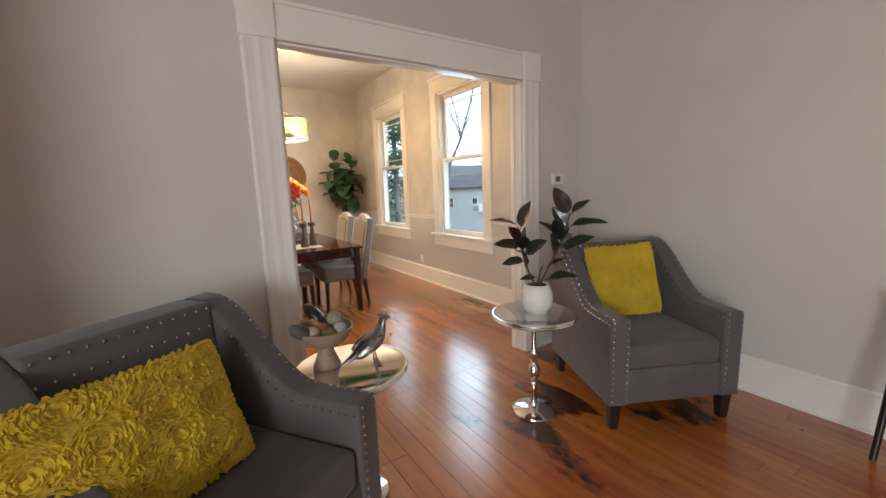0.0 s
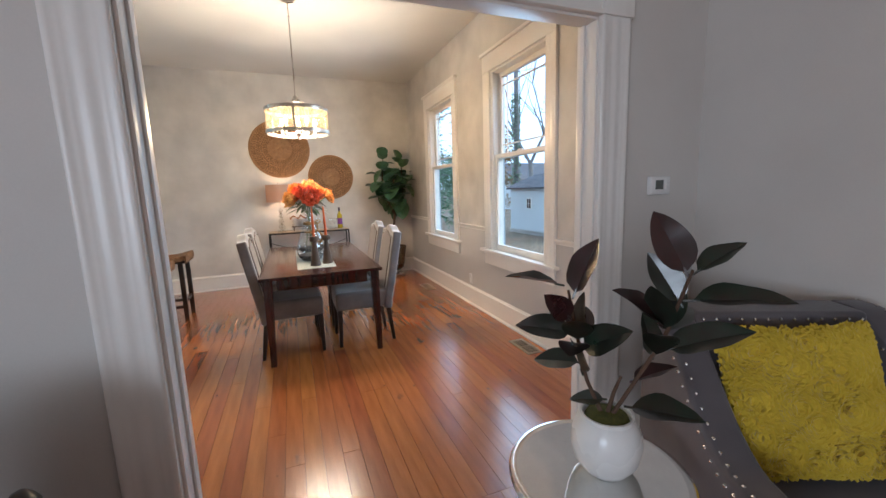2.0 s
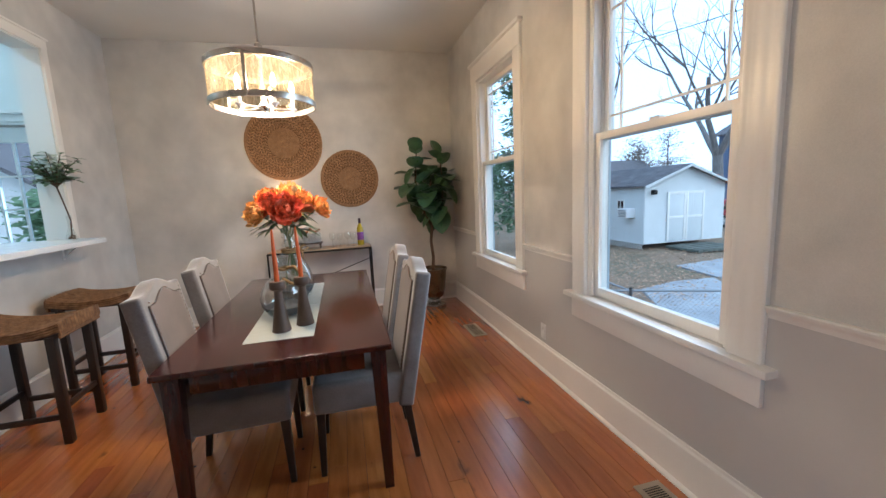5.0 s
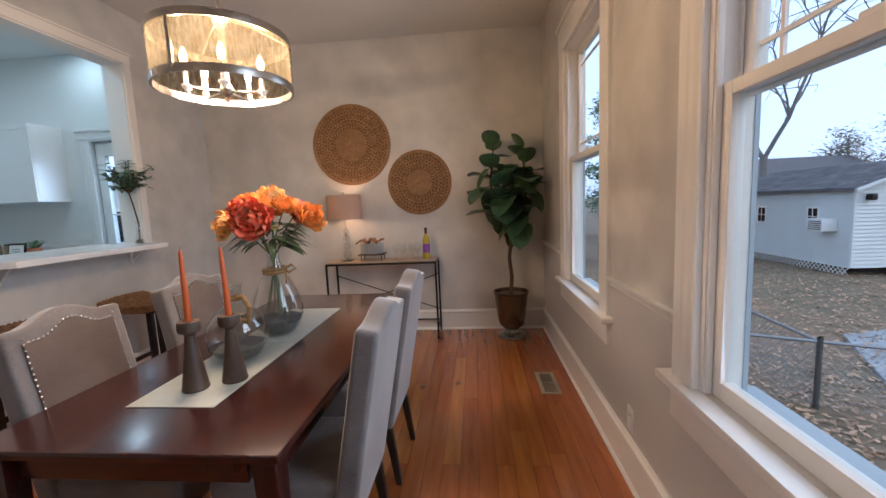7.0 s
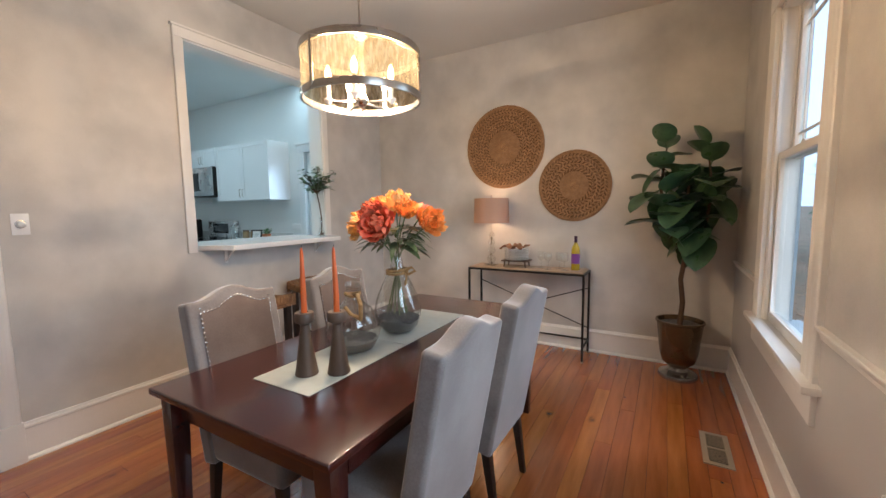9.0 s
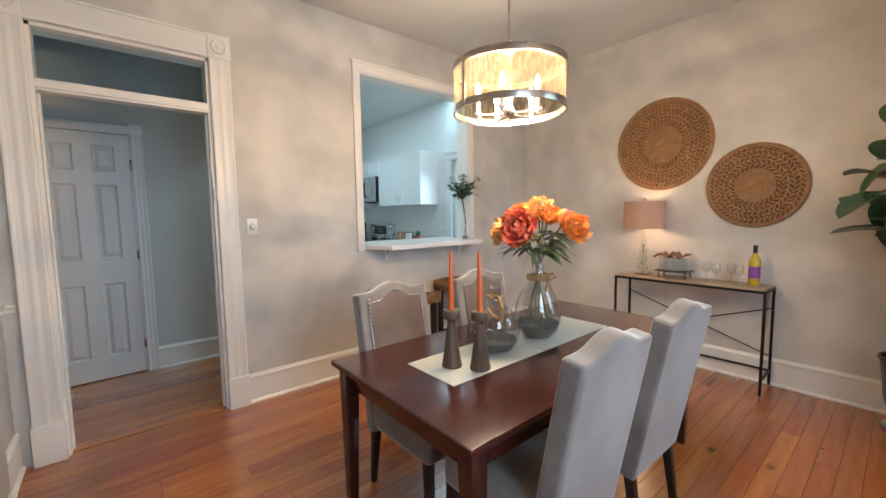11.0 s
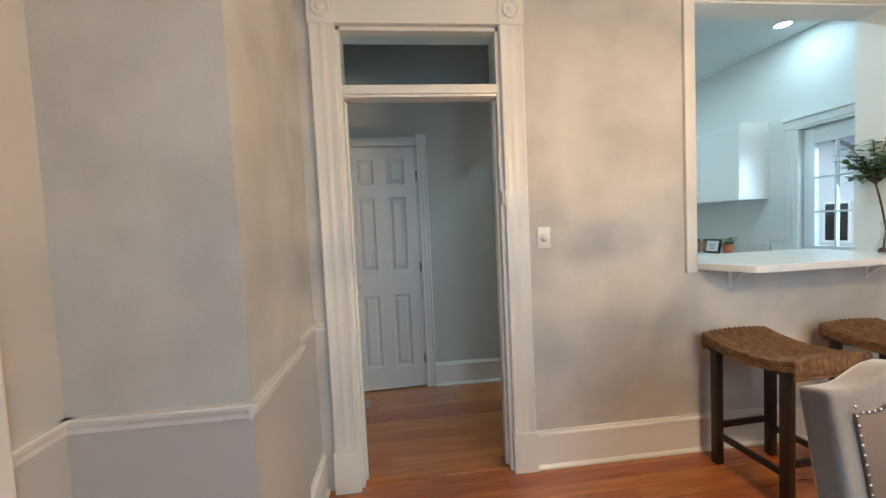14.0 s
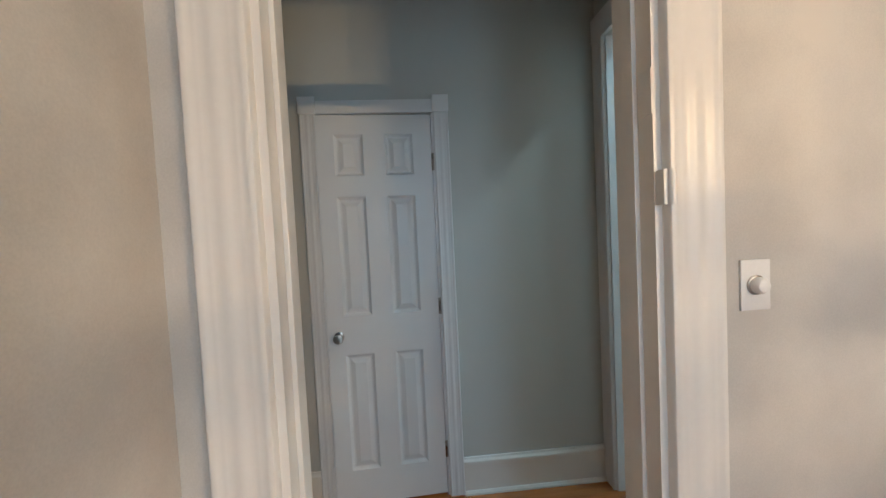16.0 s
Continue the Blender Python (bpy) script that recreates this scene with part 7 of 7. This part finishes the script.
for k in range(5):
    part("louvre", box(SX0 - 0.43, SX0 - 0.418, 14.76, 15.18, 0.15 + 0.055 * k, 0.17 + 0.055 * k), BLACK_METAL, ac_, smooth=False)
part("lamp", box(SX0 + 0.25, SX0 + 0.40, SY0 - 0.2, SY0 - 0.02, 0.95, 1.12, 0.03), BLACK_METAL, shed)
lat = bmesh.new()
y = SY0
while y < SY1:
    tube([(SX0 - 0.01, y, G), (SX0 - 0.01, y + 0.22, G + 0.22)], 0.012, 4, lat)
    tube([(SX0 - 0.012, y + 0.22, G), (SX0 - 0.012, y, G + 0.22)], 0.012, 4, lat)
    y += 0.14
part("lattice_skirt", lat, TRIM, shed, "white lattice skirt", smooth=False)
PLANK = material("weathered_plank", (0.13, 0.14, 0.12), 0.9, 0, (0.08, 0.085, 0.07), 6, 60, 0.8, 0.4)
t = thing("wooden_ramp", "low weathered wooden deck ramp before the shed", "ramp", at=(13.3, 13.5, G))
for k in range(9):
    part("board", box(-0.1 + k * 0.22, 0.10 + k * 0.22, -0.7, 0.72, 0.02 + 0.012 * (k % 2), 0.12 + 0.012 * (k % 2), 0.006), PLANK, t)

# chain-link fence
WIRE = material("galvanised_wire", (0.30, 0.31, 0.32), 0.45, 0.8)
fence = thing("chain_link_fence", "low grey chain-link fence with round posts", "fence")
FA = [(4.55, 7.95), (5.85, 7.36), (7.35, 6.68), (8.9, 5.98)]
FH = 0.76
for p, q in list(zip(FA, FA[1:])) + [((5.85, 7.36), (6.1, 11.2))]:
    p, q = Vector((*p, G)), Vector((*q, G))
    part("top_rail", tube([p + Vector((0, 0, FH)), q + Vector((0, 0, FH))], 0.018, 8), WIRE, fence)
    for e in (p, q):
        part("post", tube([e - Vector((0, 0, 0.1)), e + Vector((0, 0, FH + 0.05))], 0.028, 10), WIRE, fence)
    d = (q - p)
    ln = d.length
    d.normalize()
    mesh_ = bmesh.new()
    step = 0.075
    k = -FH
    while k < ln:
        for s in (1, -1):
            a, b = (k, 0.02) if s > 0 else (k, FH), (k + FH, FH) if s > 0 else (k + FH, 0.02)
            u0, v0, u1, v1 = a[0], a[1], b[0], b[1]
            if u0 < 0:
                v0 += (0 - u0) / (u1 - u0) * (v1 - v0)
                u0 = 0
            if u1 > ln:
                v1 = v0 + (ln - u0) / (u1 - u0) * (v1 - v0)
                u1 = ln
            if u1 > u0:
                tube([p + d * u0 + Vector((0, 0, v0)), p + d * u1 + Vector((0, 0, v1))], 0.0022, 3, mesh_)
        k += step
    part("wire_mesh", mesh_, WIRE, fence, smooth=False)
t = thing("green_post", "pale green painted metal post", "post", at=(8.35, 7.0, G))
part("pole", tube([(0, 0, -0.1), (0, 0, 1.35)], 0.06, 12), material("pale_green_paint", (0.25, 0.42, 0.20), 0.6), t)
part("cap", lathe([(0, 1.40), (0.065, 1.37), (0.07, 1.34), (0, 1.34)], 12), WIRE, t)


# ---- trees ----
# bark grey raised to put the haze over far trees into the colour
TRUNK = material("hazed_grey_bark", (0.24, 0.225, 0.215), 0.95, 0, (0.14, 0.13, 0.125), 5, 40, 0.8, 0.8)


def bare_tree(name, x, y, h, r, seed, label, depth=5, spread=0.55):
    t = thing(name, label, "tree", at=(x, y, G))
    rr = random.Random(seed)
    limbs_, twigs = bmesh.new(), bmesh.new()

    def grow(p, d, length, rad, level):
        pts, q, dd = [p], p, d
        for k in range(4):
            dd = (dd + Vector((rr.uniform(-1, 1), rr.uniform(-1, 1), rr.uniform(-0.4, 0.7))) * 0.16).normalized()
            q = q + dd * length / 4
            pts.append(q)
        tube(pts, [rad * (1 - 0.11 * k) for k in range(5)], 8 if level < 2 else (5 if level < 4 else 3), limbs_ if level < 3 else twigs)
        if level >= depth:
            return
        for k in range(3 if level < 3 else 2):
            a = rr.uniform(0, 6.28)
            o = dd.orthogonal().normalized()
            o = Matrix.Rotation(a, 3, dd) @ o
            nd = (dd + o * rr.uniform(spread * 0.7, spread * 1.5)).normalized()
            start = pts[rr.choice((2, 3, 4, 4))]
            grow(start, nd, length * rr.uniform(0.6, 0.82), rad * rr.uniform(0.45, 0.62), level + 1)
    trunk = tube([(0, 0, -0.2), (0.05, 0, h * 0.15), (-0.04, 0.05, h * 0.3)], [r * 1.25, r, r * 0.9], 12)
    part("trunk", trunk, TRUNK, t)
    for k in range(4):
        a = k * 1.6 + rr.uniform(-0.3, 0.3)
        grow(Vector((-0.04, 0.05, h * 0.28)), Vector((math.cos(a) * 0.6, math.sin(a) * 0.6, 1.0)).normalized(), h * 0.32, r * 0.62, 1)
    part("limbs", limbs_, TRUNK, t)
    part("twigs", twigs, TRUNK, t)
    return t


bare_tree("bare_tree", 20.5, 18.5, 13, 0.26, 2, "tall bare winter tree with spreading grey limbs", 6)
bare_tree("bare_tree", 27, 16, 13, 0.24, 9, "tall bare winter tree behind the shed", 5)
bare_tree("bare_tree", 19, 27.5, 15, 0.2, 5, "tall bare winter tree behind the shed", 5)
t = thing("utility_pole", "weathered wooden utility pole with ivy", "pole", at=(12.9, 19.9, G))
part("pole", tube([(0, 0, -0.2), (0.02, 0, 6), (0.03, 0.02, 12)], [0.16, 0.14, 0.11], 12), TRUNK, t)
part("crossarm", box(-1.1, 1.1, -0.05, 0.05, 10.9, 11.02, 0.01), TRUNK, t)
EVER = thin_leaf_material("evergreen_leaf", (0.12, 0.19, 0.12), (0.07, 0.12, 0.08), (0.22, 0.34, 0.20))
iv = bmesh.new()
rnd = random.Random(31)
for k in range(500):
    a, z = rnd.uniform(0, 6.28), rnd.uniform(0.3, 7.5)
    leaf_blade(iv, (0.16 * math.cos(a), 0.16 * math.sin(a), z), (math.cos(a), math.sin(a), -0.3), (0, 0, 1), 0.16, 0.14, 0.3, 0.1, 2)
part("ivy", iv, EVER, t)
WIREB = bpy.data.materials["black_iron"]
for k, (z, y2) in enumerate(((10.95, 60), (10.95, 62), (8.6, 61))):
    own = tube([(12.9 + dx, 19.9 - 40 * f, G + z - 2.2 * math.sin(math.pi * f)) for f in [j / 12 for j in range(13)] for dx in [(-0.9, 0.9, 0.1)[k]]], 0.014, 4)
    solid("power_line", own, WIREB, "sagging black overhead power line", "cable", group="overhead lines")


def leafy_tree(name, x, y, h, w, seed, mat, label, count=5200, low=0.12):
    t = thing(name, label, "tree", at=(x, y, G))
    rr = random.Random(seed)
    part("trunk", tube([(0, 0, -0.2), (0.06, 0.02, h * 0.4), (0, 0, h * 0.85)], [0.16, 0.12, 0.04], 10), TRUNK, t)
    lim, crown = bmesh.new(), bmesh.new()
    for k in range(26):
        a, f = rr.uniform(0, 6.28), rr.uniform(low, 0.95)
        reach = w * (1 - f * 0.75) * rr.uniform(0.6, 1.05)
        z = h * f
        tip = Vector((math.cos(a) * reach, math.sin(a) * reach, z + rr.uniform(-0.2, 0.6)))
        tube([(0, 0, z - 0.3), tip * 0.5 + Vector((0, 0, z * 0.5 + 0.1)), tip], [0.05, 0.03, 0.012], 5, lim)
        for j in range(count // 26):
            f2 = rr.uniform(0.25, 1.05)
            c = Vector((0, 0, z - 0.3)).lerp(tip, f2) + Vector((rr.gauss(0, 0.28), rr.gauss(0, 0.28), rr.gauss(0, 0.2))) * w * 0.42
            s = rr.uniform(0.09, 0.19)
            an = rr.uniform(0, 6.28)
            d = Vector((math.cos(an), math.sin(an), rr.uniform(-0.7, 0.5)))
            e = d.cross(Vector((rr.uniform(-1, 1), rr.uniform(-1, 1), 1))).normalized() * s * 0.4
            crown.faces.new([crown.verts.new(q) for q in (c - d * s, c + e, c + d * s, c - e)])
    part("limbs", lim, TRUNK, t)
    part("crown", crown, mat, t, smooth=False)


leafy_tree("evergreen_tree", 8.6, 17.0, 8.5, 2.1, 4, EVER, "tall evergreen tree beside the yard", 3600)
leafy_tree("evergreen_tree", 10.2, 27, 9, 3.0, 6, EVER, "tall evergreen tree beyond the yard", 3800)
RUSSET = thin_leaf_material("russet_leaf", (0.20, 0.12, 0.06), (0.10, 0.08, 0.05), (0.34, 0.22, 0.10))
leafy_tree("autumn_tree", 18, 31, 7, 3.4, 14, RUSSET, "low autumn tree with thin russet leaves", 3400)
HAZEL = thin_leaf_material("late_autumn_leaf", (0.22, 0.18, 0.15), (0.14, 0.12, 0.11), (0.30, 0.26, 0.22))
for k, (x, y, h) in enumerate(((27, 47, 9), (36, 42, 8), (44, 46, 10), (50, 34, 9), (21, 52, 9))):
    leafy_tree("autumn_tree", x, y, h, 4.2, 50 + k, HAZEL, "distant half-bare autumn tree above the roofs", 2400, 0.2)
SHRUB = thin_leaf_material("shrub_leaf", (0.14, 0.22, 0.12), (0.10, 0.17, 0.09), (0.28, 0.42, 0.24))
leafy_tree("garden_shrub", -2.4, 11.2, 2.9, 1.5, 23, SHRUB, "dense green shrub outside the kitchen door", 4200, 0.05)
leafy_tree("garden_shrub", -0.9, 11.8, 2.6, 1.5, 24, SHRUB, "dense green shrub outside the kitchen door", 4200, 0.05)
leafy_tree("garden_shrub", -4.3, 12.6, 2.9, 1.9, 25, SHRUB, "dense green shrub outside the kitchen door", 3600, 0.05)

# porch column outside the kitchen door
t = thing("porch_column", "square white porch column", "column", at=(-1.62, 8.7, 0))
part("shaft", box(-0.07, 0.07, -0.07, 0.07, G, 2.6, 0.006), TRIM, t)
part("capital", box(-0.10, 0.10, -0.10, 0.10, 2.5, 2.62, 0.008), TRIM, t)
part("plinth", box(-0.10, 0.10, -0.10, 0.10, G, G + 0.2, 0.008), TRIM, t)


def house(name, x0, x1, y0, y1, eave, ridge, wall, roofm, label, facing, axis="x"):
    """A plain gabled house with windows on the side that faces the yard."""
    t = thing(name, label, "house")
    if axis == "x":
        my_ = (y0 + y1) / 2
        own = bmesh.new()
        prof = [(y0, G), (y1, G), (y1, eave), (my_, ridge), (y0, eave)]
        a = [own.verts.new((x0, y, z)) for y, z in prof]
        b = [own.verts.new((x1, y, z)) for y, z in prof]
        ends = [(y0 - 0.4, eave - 0.15), (my_, ridge + 0.06), (y1 + 0.4, eave - 0.15)]
    else:
        mx_ = (x0 + x1) / 2
        own = bmesh.new()
        prof = [(x0, G), (x1, G), (x1, eave), (mx_, ridge), (x0, eave)]
        a = [own.verts.new((x, y0, z)) for x, z in prof]
        b = [own.verts.new((x, y1, z)) for x, z in prof]
        ends = [(x0 - 0.4, eave - 0.15), (mx_, ridge + 0.06), (x1 + 0.4, eave - 0.15)]
    own.faces.new(a); own.faces.new(b[::-1])
    for k in range(5):
        own.faces.new((a[k], b[k], b[(k + 1) % 5], a[(k + 1) % 5]))
    part("wall", own, wall, t, smooth=False)
    for e, f in ((ends[0], ends[1]), (ends[1], ends[2])):
        own = bmesh.new()
        lo_, hi_ = (x0 - 0.4, x1 + 0.4) if axis == "x" else (y0 - 0.4, y1 + 0.4)
        mk = (lambda u, p, dz: (u, p[0], p[1] + dz)) if axis == "x" else (lambda u, p, dz: (p[0], u, p[1] + dz))
        q = [mk(lo_, e, 0), mk(hi_, e, 0), mk(hi_, f, 0), mk(lo_, f, 0)]
        r_ = [mk(lo_, e, 0.16), mk(hi_, e, 0.16), mk(hi_, f, 0.16), mk(lo_, f, 0.16)]
        lo2, hi2 = [own.verts.new(p) for p in q], [own.verts.new(p) for p in r_]
        own.faces.new(lo2); own.faces.new(hi2[::-1])
        for k in range(4):
            own.faces.new((lo2[k], lo2[(k + 1) % 4], hi2[(k + 1) % 4], hi2[k]))
        part("roof", own, roofm, t, smooth=False)
    span = (x0, x1) if facing == "y" else (y0, y1)
    u = span[0] + 1.2
    while u < span[1] - 1.4:
        for z in ((0.2, 3.0) if eave > 4 else (0.2,)):
            if facing == "y":
                wbox = (u, u + 0.9, y0 - 0.06, y0 - 0.005, z, z + 1.5)
                pbox = (u + 0.08, u + 0.82, y0 - 0.075, y0 - 0.05, z + 0.08, z + 1.42)
            else:
                wbox = (x0 - 0.06, x0 - 0.005, u, u + 0.9, z, z + 1.5)
                pbox = (x0 - 0.075, x0 - 0.05, u + 0.08, u + 0.82, z + 0.08, z + 1.42)
            w = part("window", box(*wbox), TRIM, t, smooth=False)
            part("pane", box(*pbox), BLACK_GLASS, w, smooth=False)
        u += 2.6
    return t


BLUE = material("slate_blue_siding", (0.11, 0.15, 0.24), 0.7, 0, (0.085, 0.12, 0.20), 1, 20, 0.7, 0.3)
house("neighbour_house", 35, 46, 22, 31, 5.4, 8.2, BLUE, SHINGLE, "slate blue two-storey neighbouring house", "x", "y")
house("far_house", 24, 35, 37, 45, 1.6, 3.9, SIDING, SHINGLE, "low white house with a grey roof beyond the yard", "y", "x")
BRICK = material("red_brick_far", (0.30, 0.09, 0.06), 0.9, 0, (0.20, 0.06, 0.045), 3, 30, 0.8, 0.4)
house("brick_house", -5, 4, 24, 33, 3.8, 6.6, BRICK, SHINGLE, "red brick house behind the shrubs", "y", "y")
house("white_house", -15.5, -8, 19, 28, 1.7, 4.2, SIDING, SHINGLE, "white gabled house beyond the kitchen door", "y", "y")

# parked red car
CARPAINT = material("red_car_paint", (0.42, 0.02, 0.03), 0.22, 0, (0.34, 0.015, 0.022), 2, 60, 0.4, 0.02, coat=0.6)
TYRE = material("tyre_rubber", (0.02, 0.02, 0.02), 0.85)
car = thing("red_car", "red hatchback parked beyond the shed", "car", at=(22.4, 18.2, G), turn=-38)
own = prism([(-2.1, 0.30), (2.1, 0.30), (2.14, 0.62), (1.95, 0.84), (1.05, 0.92), (0.45, 1.42), (-1.45, 1.46), (-2.0, 0.95), (-2.12, 0.6)], -0.84, 0.84, bevel=0.07, seg=3)
part("body", own, CARPAINT, car)
part("side_glass", prism([(-1.35, 0.95), (0.85, 0.95), (0.40, 1.34), (-1.25, 1.37)], -0.845, 0.845, bevel=0.01), BLACK_GLASS, car)
part("rear_glass", box(-1.93, -1.60, -0.66, 0.66, 1.0, 1.36, 0.03), BLACK_GLASS, car)
part("bumper", box(-2.20, -2.05, -0.80, 0.80, 0.34, 0.52, 0.03), WIRE, car)
for sx in (-1.35, 1.35):
    for sy in (-0.80, 0.80):
        wl = part("wheel", moved(lathe([(0, -0.09), (0.30, -0.09), (0.33, -0.05), (0.33, 0.05), (0.30, 0.09), (0, 0.09)], 28), pose(sx, sy, 0.33, 90, 0, 0)), TYRE, car)
        part("rim", moved(lathe([(0, -0.095), (0.19, -0.10), (0.20, -0.08), (0.20, 0.08), (0.19, 0.10), (0, 0.095)], 20), pose(sx, sy, 0.33, 90, 0, 0)), STEEL, wl)
for sy in (-0.62, 0.62):
    part("tail_light", box(-2.15, -1.98, sy - 0.12, sy + 0.12, 0.68, 0.90, 0.03), material("tail_lens", (0.35, 0.01, 0.01), 0.15), car)


# ---- floor boards ----
def boards(parent, x0, x1, y0, y1, seed, mat, width=0.092):
    """Boards along y with staggered butt joints; lengths come from a small set so that meshes are shared."""
    rr = random.Random(seed)
    lengths = (0.9, 1.4, 1.9, 2.5, 3.2)
    made = {}

    def mesh(w, ln):
        key = (round(w, 4), round(ln, 3))
        if key not in made:
            g = 0.0007
            bm = bmesh.new()
            e = 0.0004
            low = [bm.verts.new(p) for p in ((g, g, -0.02), (w - g, g, -0.02), (w - g, ln - g, -0.02), (g, ln - g, -0.02))]
            mid = [bm.verts.new(p) for p in ((g, g, -e), (w - g, g, -e), (w - g, ln - g, -e), (g, ln - g, -e))]
            top = [bm.verts.new(p) for p in ((g + e, g + e, 0), (w - g - e, g + e, 0), (w - g - e, ln - g - e, 0), (g + e, ln - g - e, 0))]
            bm.faces.new(top)
            for a, b in ((low, mid), (mid, top)):
                for k in range(4):
                    bm.faces.new((a[k], a[(k + 1) % 4], b[(k + 1) % 4], b[k]))
            made[key] = mesh_from(bm, "floor_board", mat)
        return made[key]
    x = x0
    while x < x1 - 0.02:
        w = min(width, x1 - x)
        y = y0
        firstone = True
        while y < y1 - 0.01:
            ln = rr.choice(lengths)
            if firstone:
                ln *= rr.choice((0.35, 0.6, 0.85))
                firstone = False
            if y + ln > y1 - 0.35:
                ln = y1 - y
            shared("floor_board", mesh(w, ln), parent, Matrix.Translation((x, y, 0)))
            y += ln
        x += width


fd = thing("floor_dining", "worn reddish heart-pine board floor of the dining room", "floor", kind="structure")
boards(fd, XD - 0.02, XW, YA, YF, 1, FLOOR)
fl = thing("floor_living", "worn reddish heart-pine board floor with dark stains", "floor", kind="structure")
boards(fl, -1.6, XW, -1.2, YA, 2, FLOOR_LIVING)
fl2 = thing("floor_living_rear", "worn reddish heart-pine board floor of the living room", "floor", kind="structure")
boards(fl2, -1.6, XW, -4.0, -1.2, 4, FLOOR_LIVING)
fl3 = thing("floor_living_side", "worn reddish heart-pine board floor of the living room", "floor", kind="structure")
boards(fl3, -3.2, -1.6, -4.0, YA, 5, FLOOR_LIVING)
fh = thing("floor_hall", "worn golden pine board floor of the hall", "floor", kind="structure")
boards(fh, -2.9, XD - 0.02, 1.32, 4.22, 3, FLOOR)
